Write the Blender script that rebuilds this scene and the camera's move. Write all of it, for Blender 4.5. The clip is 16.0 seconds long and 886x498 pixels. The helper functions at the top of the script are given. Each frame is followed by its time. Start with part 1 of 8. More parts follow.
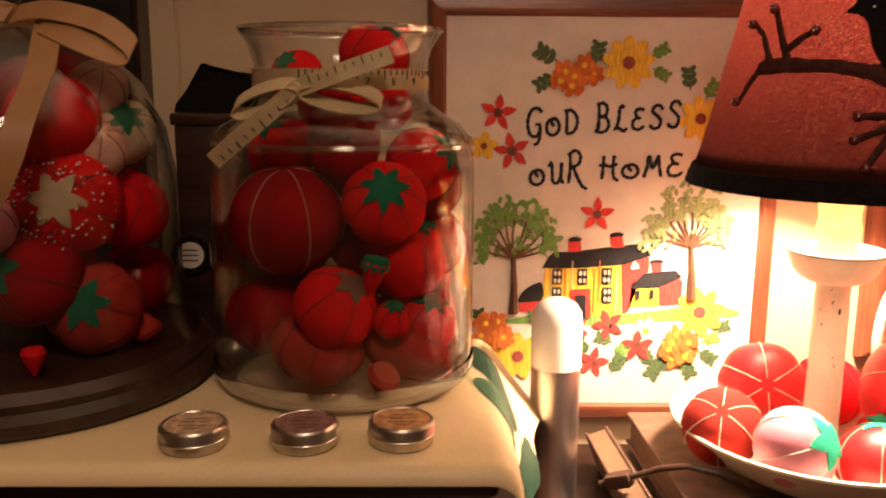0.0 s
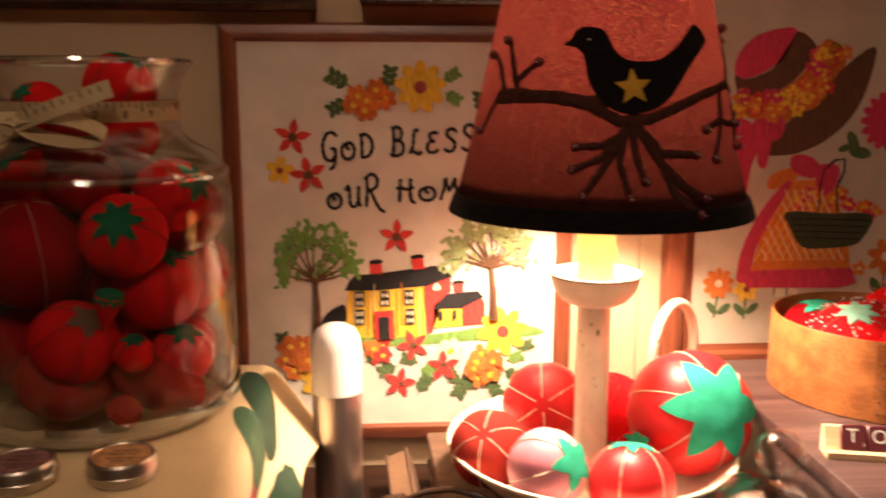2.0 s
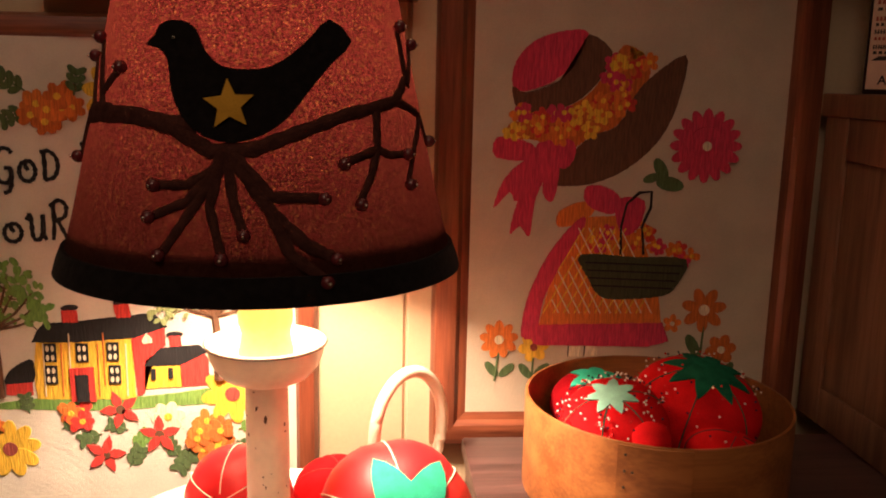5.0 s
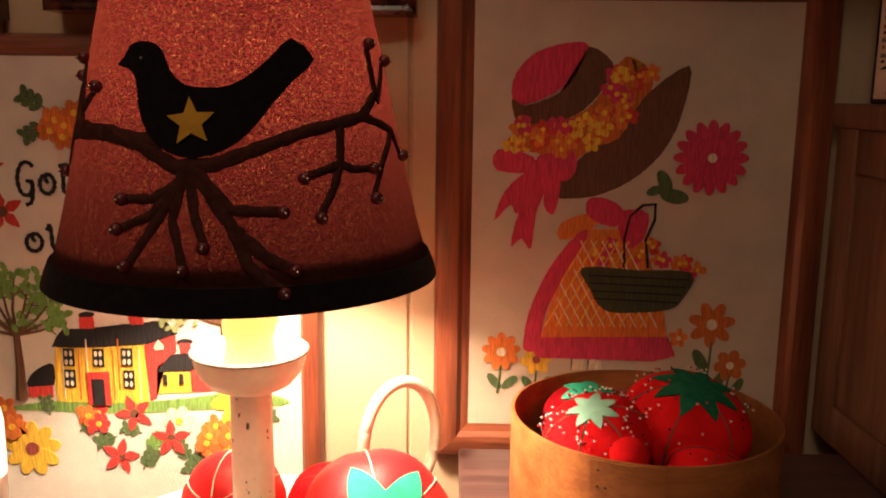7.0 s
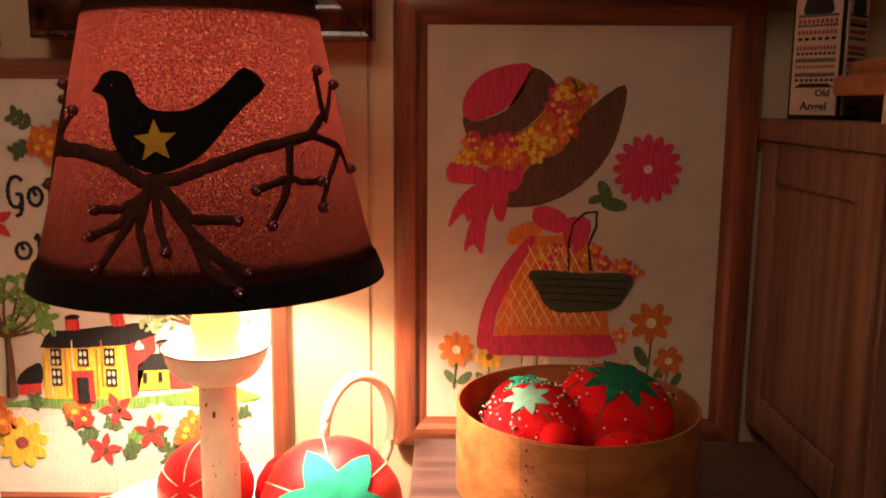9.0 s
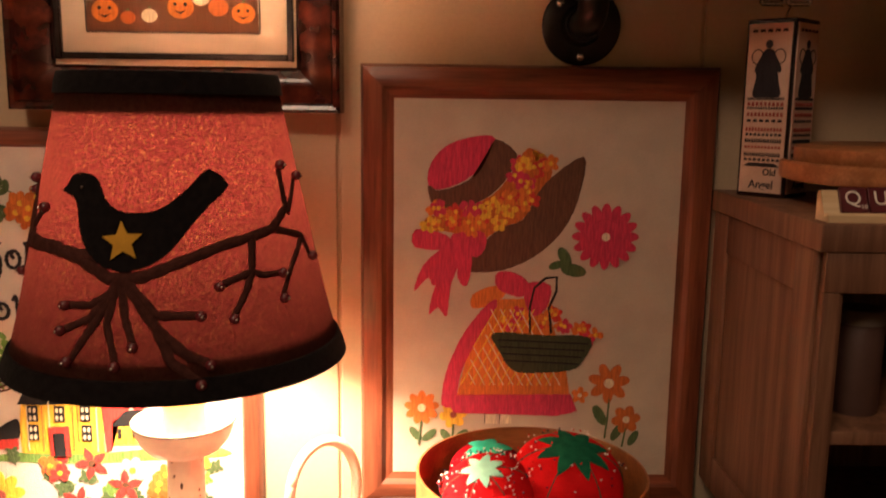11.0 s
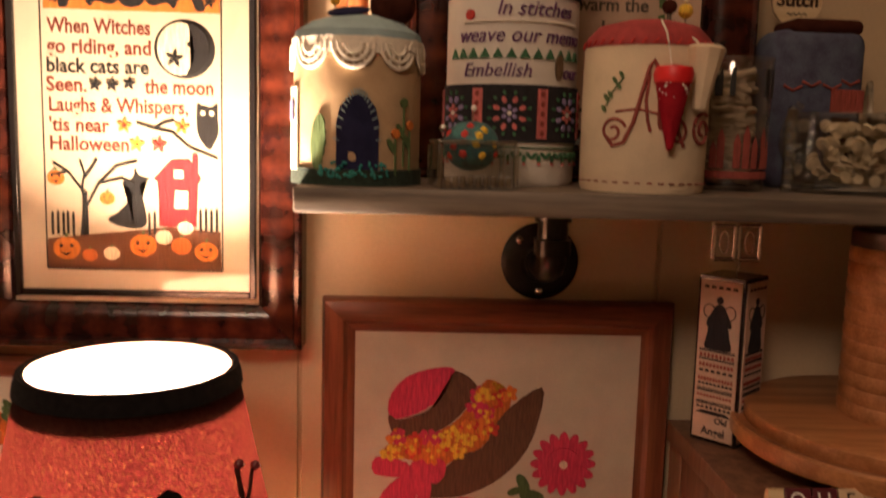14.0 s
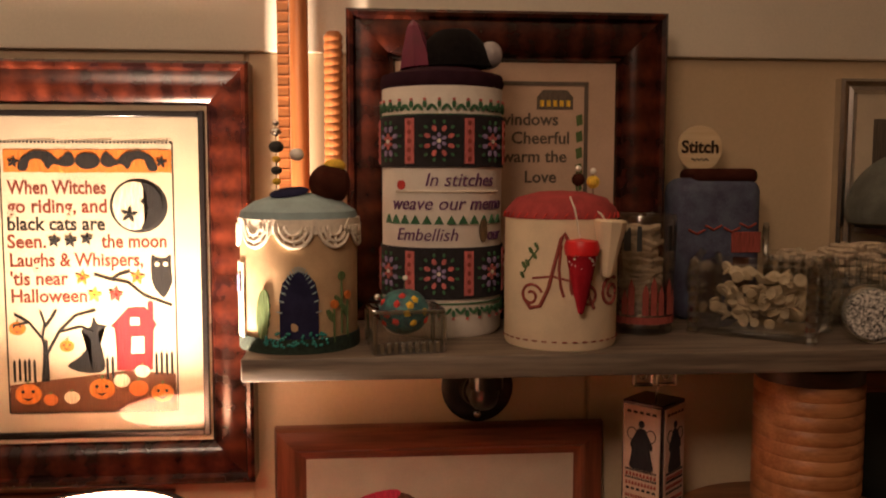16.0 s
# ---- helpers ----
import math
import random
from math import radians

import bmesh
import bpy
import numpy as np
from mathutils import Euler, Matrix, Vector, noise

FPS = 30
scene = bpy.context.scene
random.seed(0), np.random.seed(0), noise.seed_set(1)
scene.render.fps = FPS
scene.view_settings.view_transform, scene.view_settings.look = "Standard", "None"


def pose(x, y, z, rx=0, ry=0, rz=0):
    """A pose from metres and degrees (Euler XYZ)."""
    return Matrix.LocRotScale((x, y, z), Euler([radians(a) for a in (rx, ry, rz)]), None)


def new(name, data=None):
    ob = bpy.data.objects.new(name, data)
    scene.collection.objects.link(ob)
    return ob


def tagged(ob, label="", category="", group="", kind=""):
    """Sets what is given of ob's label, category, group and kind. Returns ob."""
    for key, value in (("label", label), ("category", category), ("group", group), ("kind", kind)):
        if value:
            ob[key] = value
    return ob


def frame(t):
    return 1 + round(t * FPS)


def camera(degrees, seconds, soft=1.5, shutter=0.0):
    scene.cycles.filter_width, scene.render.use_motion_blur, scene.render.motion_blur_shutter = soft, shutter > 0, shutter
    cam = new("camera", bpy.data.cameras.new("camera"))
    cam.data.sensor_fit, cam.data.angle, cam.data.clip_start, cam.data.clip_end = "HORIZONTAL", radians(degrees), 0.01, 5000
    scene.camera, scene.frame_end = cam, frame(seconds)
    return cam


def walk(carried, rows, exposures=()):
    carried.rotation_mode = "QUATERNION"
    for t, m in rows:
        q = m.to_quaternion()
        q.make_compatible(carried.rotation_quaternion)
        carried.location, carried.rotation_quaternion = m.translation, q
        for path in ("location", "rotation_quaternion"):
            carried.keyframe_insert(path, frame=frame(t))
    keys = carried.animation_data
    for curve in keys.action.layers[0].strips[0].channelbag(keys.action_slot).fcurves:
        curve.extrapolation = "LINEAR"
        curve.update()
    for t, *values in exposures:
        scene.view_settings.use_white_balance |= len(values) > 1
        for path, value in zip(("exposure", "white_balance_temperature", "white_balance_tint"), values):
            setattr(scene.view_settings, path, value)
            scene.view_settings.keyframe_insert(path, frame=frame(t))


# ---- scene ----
cam = camera(54.5, 16.0, soft=1.9, shutter=0.5)
METRES, EYE, TILT, LEAN, TURN = 1.04, 1.3, 0.0, 0.0, -0.8
ROWS = [
    (0.0, 0.0, 0.0, 0.0, 0.07, -11.27, -0.35),
    (0.5, 0.0277, 0.0012, 0.015, -0.38, -10.95, -0.26),
    (1.0, 0.0526, 0.0021, 0.027, -0.72, -10.7, -0.2),
    (1.5, 0.0942, 0.0055, 0.0284, -1.35, -10.89, -0.12),
    (2.0, 0.1549, -0.0049, 0.0184, -3.16, -10.86, -0.07),
    (2.5, 0.2086, 0.0018, 0.0064, -5.21, -10.98, -0.29),
    (3.0, 0.2188, 0.0292, 0.0154, -6.47, -10.94, -0.67),
    (3.5, 0.2667, 0.0806, 0.014, -7.06, -11.21, -0.95),
    (4.0, 0.3245, 0.1247, 0.0192, -6.47, -11.17, -1.1),
    (6.5, 0.4452, 0.1568, 0.0325, 0.94, -10.41, -0.87),
    (7.0, 0.4595, 0.1425, 0.0329, 1.43, -10.32, -0.67),
    (7.5, 0.4716, 0.1236, 0.0349, 1.61, -10.1, -0.42),
    (8.0, 0.4839, 0.1098, 0.0366, 1.4, -9.87, -0.16),
    (10.5, 0.5143, 0.0618, 0.0739, 1.14, -9.6, -0.8),
    (11.0, 0.5222, 0.0658, 0.1033, 0.76, -9.61, -0.74),
    (11.5, 0.5263, 0.0756, 0.1318, 0.47, -9.21, -0.91),
    (12.0, 0.5259, 0.0733, 0.1568, 0.45, -8.76, -0.86),
    (12.5, 0.5309, 0.0737, 0.1809, 0.09, -8.37, -1.08),
    (13.0, 0.5404, 0.075, 0.2162, -0.51, -7.96, -1.7),
    (13.5, 0.5477, 0.0838, 0.2432, -0.98, -8.03, -2.09),
    (14.0, 0.5242, 0.0828, 0.2887, -1.38, -7.48, -1.54),
    (14.5, 0.5154, 0.0643, 0.3252, -2.58, -6.09, -0.73),
    (15.0, 0.5269, 0.0498, 0.3517, -3.81, -5.38, -0.47),
    (15.5, 0.5355, 0.0404, 0.3696, -4.08, -5.33, -0.48),
    (16.0, 0.5423, 0.0319, 0.3885, -4.05, -5.04, -0.11),
]
walk(cam, [(t, pose(0, 0, EYE, TILT, LEAN, TURN) @ pose(METRES * x, METRES * y, METRES * z, 90 + pitch, roll, yaw)) for t, x, y, z, yaw, pitch, roll in ROWS], [(0.0, 0.45), (0.5, 0.35), (1.0, 0.03), (2.0, -0.12), (2.5, -0.42), (3.5, -0.55), (7.0, -0.3), (10.5, 0.3), (12.0, 0.75), (13.3, 0.9), (14.5, 0.45), (16.0, 0.55)])

# ---- world and light ----
world = bpy.data.worlds.new("world")
scene.world = world
world.use_nodes = True
world.node_tree.nodes["Background"].inputs[0].default_value = (1.0, 0.72, 0.45, 1)
world.node_tree.nodes["Background"].inputs[1].default_value = 0.02

LAMP = Vector((0.343, 0.709, 0.962))


def lamp_light(name, kind, place, power, colour, size):
    data = bpy.data.lights.new(name, kind)
    data.energy, data.color = power, colour
    if kind == "POINT":
        data.shadow_soft_size = size
    else:
        data.shape, data.size = "DISK", size
    ob = new(name, data)
    ob.location = place
    return ob


lamp_light("lamp_bulb_light", "POINT", (LAMP.x, LAMP.y, 1.342), 38.0, (1.0, 0.72, 0.52), 0.030)
room_light = lamp_light("ceiling_lamp_light", "AREA", (0.10, -0.60, 2.33), 10.0, (1.0, 0.69, 0.49), 0.5)


# ---- materials ----
def material(name, colour, rough=0.6, metal=0.0, vary=0.25, scale=60.0, bump=0.15, fine=900.0, kind="noise", second=None, spec=0.5, sheen=0.0, stretch=(1, 1, 1), patch=0.0):
    """A surface with colour variation at two sizes and a fine relief."""
    if name.endswith("stitching"):
        stretch, scale, fine, vary, bump = (1.0, 1.0, 0.10), 700.0, 1500.0, max(vary, 0.28), 1.0
    m = bpy.data.materials.new(name)
    m.use_nodes = True
    nt = m.node_tree
    n, l = nt.nodes, nt.links
    b = n["Principled BSDF"]
    b.inputs["Roughness"].default_value = rough
    b.inputs["Metallic"].default_value = metal
    b.inputs["Specular IOR Level"].default_value = spec
    b.inputs["Sheen Weight"].default_value = sheen
    co = n.new("ShaderNodeTexCoord")
    mp = n.new("ShaderNodeMapping")
    mp.inputs["Scale"].default_value = stretch
    l.new(co.outputs["Object"], mp.inputs[0])
    big = n.new("ShaderNodeTexNoise")
    big.inputs["Scale"].default_value = scale
    big.inputs["Detail"].default_value = 6
    l.new(mp.outputs[0], big.inputs["Vector"])
    small = n.new("ShaderNodeTexNoise")
    small.inputs["Scale"].default_value = fine
    small.inputs["Detail"].default_value = 3
    l.new(mp.outputs[0], small.inputs["Vector"])
    ramp = n.new("ShaderNodeValToRGB")
    c2 = second if second else tuple(c * (1 - vary) for c in colour)
    c1 = colour if second else tuple(min(1, c * (1 + vary * 0.6)) for c in colour)
    ramp.color_ramp.elements[0].color = (*c2, 1)
    ramp.color_ramp.elements[1].color = (*c1, 1)
    ramp.color_ramp.elements[0].position, ramp.color_ramp.elements[1].position = 0.34, 0.66
    add = n.new("ShaderNodeMath")
    add.operation = "MULTIPLY_ADD"
    l.new(small.outputs[0], add.inputs[0])
    add.inputs[1].default_value = 0.5
    l.new(big.outputs[0], add.inputs[2])
    sub = n.new("ShaderNodeMath")
    sub.operation = "SUBTRACT"
    l.new(add.outputs[0], sub.inputs[0])
    sub.inputs[1].default_value = 0.25
    if kind == "weave":
        wx = n.new("ShaderNodeTexWave")
        wx.bands_direction, wx.inputs["Scale"].default_value = "X", fine
        wz = n.new("ShaderNodeTexWave")
        wz.bands_direction, wz.inputs["Scale"].default_value = "Z", fine
        wx.inputs["Distortion"].default_value = wz.inputs["Distortion"].default_value = 1.5
        l.new(co.outputs["Object"], wx.inputs[0])
        l.new(co.outputs["Object"], wz.inputs[0])
        mul = n.new("ShaderNodeMath")
        mul.operation = "ADD"
        l.new(wx.outputs[1], mul.inputs[0])
        l.new(wz.outputs[1], mul.inputs[1])
        relief = mul.outputs[0]
    else:
        relief = add.outputs[0]
    l.new(sub.outputs[0], ramp.inputs[0])
    l.new(ramp.outputs[0], b.inputs["Base Color"])
    bp = n.new("ShaderNodeBump")
    bp.inputs["Strength"].default_value = bump
    bp.inputs["Distance"].default_value = 0.001
    l.new(relief, bp.inputs["Height"])
    l.new(bp.outputs[0], b.inputs["Normal"])
    return m


def wood(name, dark, light, rough=0.45, along="x", scale=8.0):
    stretch = {"x": (0.06, 1, 1), "y": (1, 0.06, 1), "z": (1, 1, 0.06)}[along]
    return material(name, light, rough, second=dark, scale=scale * 14, fine=420, bump=0.12, stretch=stretch)


def clear_glass(name, tint=(0.99, 0.99, 0.985), rough=0.02, base=0.036):
    """Thin clear glass: lets light straight through and mirrors by its angle."""
    m = bpy.data.materials.new(name)
    m.use_nodes = True
    nt = m.node_tree
    n, l = nt.nodes, nt.links
    n.remove(n["Principled BSDF"])
    tr = n.new("ShaderNodeBsdfTransparent")
    tr.inputs[0].default_value = (*tint, 1)
    gl = n.new("ShaderNodeBsdfGlossy")
    gl.inputs["Roughness"].default_value = rough
    lw = n.new("ShaderNodeLayerWeight")
    lw.inputs[0].default_value = 0.5
    pw = n.new("ShaderNodeMath")
    pw.operation, pw.inputs[1].default_value = "POWER", 3.2
    l.new(lw.outputs["Facing"], pw.inputs[0])
    fr = n.new("ShaderNodeMath")
    fr.operation, fr.inputs[1].default_value, fr.inputs[2].default_value = "MULTIPLY_ADD", 0.9, base
    l.new(pw.outputs[0], fr.inputs[0])
    mx = n.new("ShaderNodeMixShader")
    l.new(fr.outputs[0], mx.inputs[0])
    l.new(tr.outputs[0], mx.inputs[1])
    l.new(gl.outputs[0], mx.inputs[2])
    l.new(mx.outputs[0], n["Material Output"].inputs[0])
    return m


def cloth_shade(name, colour, share, fine=700.0, second=None, shine=None):
    """Cloth that light shines through, with a coarse weave."""
    m = material(name, colour, 0.9, vary=0.35, scale=300, fine=fine, bump=0.5, second=second, kind="weave", spec=0.1)
    n, l = m.node_tree.nodes, m.node_tree.links
    b = n["Principled BSDF"]
    t = n.new("ShaderNodeBsdfTranslucent")
    col = b.inputs["Base Color"].links[0].from_socket
    spots = n.new("ShaderNodeTexNoise")
    spots.inputs["Scale"].default_value = 900
    spots.inputs["Detail"].default_value = 1
    co = n.new("ShaderNodeTexCoord")
    l.new(co.outputs["Object"], spots.inputs["Vector"])
    gain = n.new("ShaderNodeMapRange")
    gain.inputs["From Min"].default_value, gain.inputs["From Max"].default_value = 0.35, 0.7
    gain.inputs["To Min"].default_value, gain.inputs["To Max"].default_value = 0.45, 2.0
    l.new(spots.outputs[0], gain.inputs[0])
    mulc = n.new("ShaderNodeVectorMath")
    mulc.operation = "SCALE"
    if shine:
        # the loose weave lets golden light through its gaps
        gaps = n.new("ShaderNodeTexNoise")
        gaps.inputs["Scale"].default_value = 640
        gaps.inputs["Detail"].default_value = 2
        l.new(co.outputs["Object"], gaps.inputs["Vector"])
        hole = n.new("ShaderNodeValToRGB")
        hole.color_ramp.elements[0].position, hole.color_ramp.elements[1].position = 0.54, 0.72
        hole.color_ramp.elements[0].color = (*shine, 1)
        hole.color_ramp.elements[1].color = (shine[0] * 2.1, shine[1] * 5.5, shine[2] * 2.1, 1)
        l.new(gaps.outputs[0], hole.inputs[0])
        l.new(hole.outputs[0], mulc.inputs[0])
    else:
        l.new(col, mulc.inputs[0])
    l.new(gain.outputs[0], mulc.inputs["Scale"])
    l.new(mulc.outputs[0], t.inputs[0])
    mx = n.new("ShaderNodeMixShader")
    mx.inputs[0].default_value = share
    l.new(b.outputs[0], mx.inputs[1])
    l.new(t.outputs[0], mx.inputs[2])
    l.new(mx.outputs[0], n["Material Output"].inputs[0])
    return m


M_WALL = material("tan_painted_panelling", (0.57, 0.43, 0.275), 0.55, vary=0.06, scale=5, bump=0.05, fine=300)
M_MOULD = material("cream_painted_moulding", (0.84, 0.77, 0.64), 0.5, vary=0.06, scale=8, bump=0.05, fine=400)
M_FRAME = wood("red_brown_frame_wood", (0.12, 0.032, 0.016), (0.26, 0.078, 0.036), 0.35, "x", 6)
M_FRAMEZ = wood("red_brown_frame_wood_upright", (0.12, 0.032, 0.016), (0.26, 0.078, 0.036), 0.35, "z", 6)
M_LINEN = material("cream_linen", (0.76, 0.70, 0.60), 0.9, vary=0.08, scale=30, fine=750, bump=0.35, kind="weave", spec=0.1)
M_AIDA = material("ecru_counted_linen", (0.66, 0.55, 0.41), 0.9, vary=0.08, scale=30, fine=750, bump=0.3, kind="weave", spec=0.1)
M_DARKWOOD = wood("dark_stained_wood", (0.018, 0.008, 0.005), (0.05, 0.021, 0.012), 0.36, "x", 5)
M_BOXWOOD = wood("dark_plum_painted_wood", (0.045, 0.022, 0.020), (0.10, 0.052, 0.046), 0.4, "x", 4)
M_TORT = material("tortoiseshell_veneer", (0.105, 0.022, 0.011), 0.22, second=(0.020, 0.006, 0.006), scale=26, fine=90, bump=0.03)
n, l = M_TORT.node_tree.nodes, M_TORT.node_tree.links
bands = n.new("ShaderNodeTexWave")
bands.inputs["Scale"].default_value, bands.inputs["Distortion"].default_value, bands.inputs["Detail Scale"].default_value = 12.0, 1.2, 6.0
co = n.new("ShaderNodeTexCoord")
l.new(co.outputs["Object"], bands.inputs[0])
mixed = n.new("ShaderNodeMix")
mixed.data_type, mixed.blend_type = "RGBA", "MULTIPLY"
mixed.inputs["Factor"].default_value = 0.55
b = n["Principled BSDF"]
l.new(b.inputs["Base Color"].links[0].from_socket, mixed.inputs["A"])
l.new(bands.outputs["Color"], mixed.inputs["B"])
l.new(mixed.outputs["Result"], b.inputs["Base Color"])
M_BLACK = material("black_lacquer", (0.012, 0.010, 0.010), 0.25, vary=0.2, scale=40, bump=0.04)
M_FELTBLACK = material("black_felt", (0.010, 0.008, 0.008), 0.95, vary=0.3, scale=200, bump=0.6, fine=1200, spec=0.03, sheen=0.04)
M_SHELF = wood("grey_brown_weathered_board", (0.085, 0.062, 0.045), (0.185, 0.140, 0.102), 0.55, "x", 9)
M_CABINET = wood("reddish_pine", (0.13, 0.058, 0.032), (0.25, 0.125, 0.072), 0.5, "z", 6)
M_CANVAS = material("cream_painted_canvas", (0.74, 0.57, 0.33), 0.5, vary=0.09, scale=9, bump=0.12, fine=500)
M_GLASS = clear_glass("clear_glass")
M_CUTGLASS = clear_glass("cut_glass", (0.93, 0.95, 0.94), 0.04, 0.2)
M_DOMEGLASS = clear_glass("dome_glass", (0.97, 0.97, 0.96), 0.03, 0.10)
M_BRIGHTGLASS = clear_glass("polished_crystal", (0.90, 0.93, 0.92), 0.06, 0.42)
M_CREAMCERAMIC = material("worn_cream_enamel", (0.80, 0.72, 0.56), 0.32, vary=0.08, scale=35, bump=0.06, fine=200)
M_CANDLE = material("ivory_wax_sleeve", (0.86, 0.60, 0.20), 0.5, vary=0.12, scale=40, bump=0.2, fine=160)
M_SHADE = cloth_shade("burgundy_shade_cloth", (0.070, 0.025, 0.017), 0.40, second=(0.045, 0.013, 0.010), shine=(0.0112, 0.0014, 0.0013))
M_LINER = cloth_shade("white_shade_lining", (0.78, 0.72, 0.63), 0.3)
n, l = M_LINER.node_tree.nodes, M_LINER.node_tree.links
thin = n.new("ShaderNodeBsdfTransparent")
open_weave = n.new("ShaderNodeMixShader")
open_weave.inputs[0].default_value = 0.45
l.new(n["Material Output"].inputs[0].links[0].from_socket, open_weave.inputs[1])
l.new(thin.outputs[0], open_weave.inputs[2])
l.new(open_weave.outputs[0], n["Material Output"].inputs[0])
M_IRON = material("black_iron_pipe", (0.018, 0.017, 0.016), 0.28, metal=0.6, vary=0.3, scale=70, bump=0.1)
M_STEEL = material("bright_steel", (0.65, 0.62, 0.58), 0.25, metal=1.0, vary=0.1, scale=60, bump=0.03)
M_BRUSHED = material("brushed_aluminium", (0.55, 0.50, 0.47), 0.36, metal=1.0, vary=0.08, scale=30, bump=0.04, stretch=(1, 1, 0.05))
M_WHITE = material("white_plastic", (0.86, 0.82, 0.78), 0.35, vary=0.03, scale=20, bump=0.02)
M_RED = material("red_cotton", (0.60, 0.009, 0.012), 0.9, vary=0.2, scale=40, fine=1100, bump=0.4, spec=0.04)
# Deep red velvet, darkened further to stand for shade away from the lamp.
M_DEEPRED = material("deep_red_velvet_and_shade", (0.27, 0.005, 0.009), 0.95, vary=0.3, scale=35, fine=1000, bump=0.4, spec=0.03)
M_ORANGERED = material("faded_red_calico", (0.33, 0.026, 0.018), 0.85, vary=0.2, scale=60, fine=1000, bump=0.3, spec=0.15)
M_SATIN = material("bright_red_satin", (0.62, 0.014, 0.018), 0.42, vary=0.10, scale=30, fine=900, bump=0.12, spec=0.5)
M_PINK = material("pink_silk", (0.68, 0.24, 0.31), 0.5, vary=0.12, scale=30, fine=900, bump=0.12)
M_GREENFELT = material("dark_green_felt", (0.012, 0.115, 0.058), 0.95, vary=0.25, scale=120, fine=1200, bump=0.5, spec=0.05)
M_TEALFELT = material("teal_green_felt", (0.035, 0.42, 0.26), 0.9, vary=0.16, scale=90, fine=1200, bump=0.4, spec=0.1)
M_MINTFELT = material("pale_mint_felt", (0.30, 0.62, 0.48), 0.9, vary=0.16, scale=90, fine=1200, bump=0.4, spec=0.1)
M_THREAD = material("cream_thread", (0.80, 0.70, 0.52), 0.7, vary=0.1, scale=300, bump=0.3)
M_THREADDARK = material("dark_seam_thread", (0.12, 0.02, 0.015), 0.8, vary=0.2, scale=300, bump=0.3)
M_THREADGREEN = material("dark_green_thread", (0.02, 0.09, 0.05), 0.8, vary=0.2, scale=300, bump=0.3)
M_SHAKER = wood("bentwood_maple", (0.20, 0.066, 0.018), (0.35, 0.13, 0.037), 0.42, "x", 4)
M_OLDPAPER = material("worn_brown_book_cloth", (0.14, 0.075, 0.045), 0.7, vary=0.3, scale=60, bump=0.3)
M_PAGES = material("yellowed_pages", (0.19, 0.105, 0.055), 0.85, vary=0.25, scale=20, bump=0.5, stretch=(0.3, 0.3, 14))


# ---- shapes ----
def box_bm(x0, y0, z0, x1, y1, z1, bevel=0.0, segments=2):
    bm = bmesh.new()
    bmesh.ops.create_cube(bm, size=1, matrix=Matrix.LocRotScale(((x0 + x1) / 2, (y0 + y1) / 2, (z0 + z1) / 2), None, (x1 - x0, y1 - y0, z1 - z0)))
    if bevel:
        bmesh.ops.bevel(bm, geom=bm.edges[:], offset=bevel, segments=segments, profile=0.5, affect="EDGES")
    return bm


def lathe_bm(profile, n=48, centre=(0, 0, 0)):
    """Turns (radius, height) pairs about an upright axis."""
    bm = bmesh.new()
    rings = []
    for r, z in profile:
        if r < 1e-5:
            rings.append([bm.verts.new((centre[0], centre[1], centre[2] + z))])
        else:
            rings.append([bm.verts.new((centre[0] + r * math.cos(2 * math.pi * i / n), centre[1] + r * math.sin(2 * math.pi * i / n), centre[2] + z)) for i in range(n)])
    for a, b in zip(rings, rings[1:]):
        for i in range(n):
            j = (i + 1) % n
            if len(a) == 1 and len(b) == 1:
                continue
            if len(a) == 1:
                bm.faces.new((a[0], b[j], b[i]))
            elif len(b) == 1:
                bm.faces.new((a[i], a[j], b[0]))
            else:
                bm.faces.new((a[i], a[j], b[j], b[i]))
    return bm


def tube_bm(points, radius, n=8, closed=False, bm=None, taper=None):
    """A round cord along a line of points."""
    bm = bm or bmesh.new()
    pts = [Vector(p) for p in points]
    rings = []
    up = Vector((0.13, 0.21, 0.97)).normalized()
    for i, p in enumerate(pts):
        a = pts[i - 1] if i or closed else p
        b = pts[(i + 1) % len(pts)] if i + 1 < len(pts) or closed else p
        d = (b - a).normalized() if (b - a).length > 1e-9 else Vector((0, 0, 1))
        s = d.cross(up)
        if s.length < 1e-3:
            s = d.cross(Vector((1, 0, 0)))
        s.normalize()
        u = s.cross(d)
        r = radius if taper is None else radius * taper[i]
        rings.append([bm.verts.new(p + s * r * math.cos(2 * math.pi * k / n) + u * r * math.sin(2 * math.pi * k / n)) for k in range(n)])
    pairs = list(zip(rings, rings[1:])) + ([(rings[-1], rings[0])] if closed else [])
    for a, b in pairs:
        for k in range(n):
            j = (k + 1) % n
            bm.faces.new((a[k], a[j], b[j], b[k]))
    if not closed:
        bm.faces.new(rings[0][::-1])
        bm.faces.new(rings[-1])
    return bm


def slab_bm(outline, depth, lift=0.0, bm=None):
    """A flat outline of (x, z) pairs, thickened from y = -lift towards the viewer (-y)."""
    bm = bm or bmesh.new()
    back = [bm.verts.new((x, -lift, z)) for x, z in outline]
    cx = sum(p[0] for p in outline) / len(outline)
    cz = sum(p[1] for p in outline) / len(outline)
    front = [bm.verts.new((cx + (x - cx) * 0.985, -lift - depth, cz + (z - cz) * 0.985)) for x, z in outline]
    f = bm.faces.new(front)
    n = len(outline)
    for i in range(n):
        bm.faces.new((back[i], back[(i + 1) % n], front[(i + 1) % n], front[i]))
    bmesh.ops.triangulate(bm, faces=[f])
    return bm


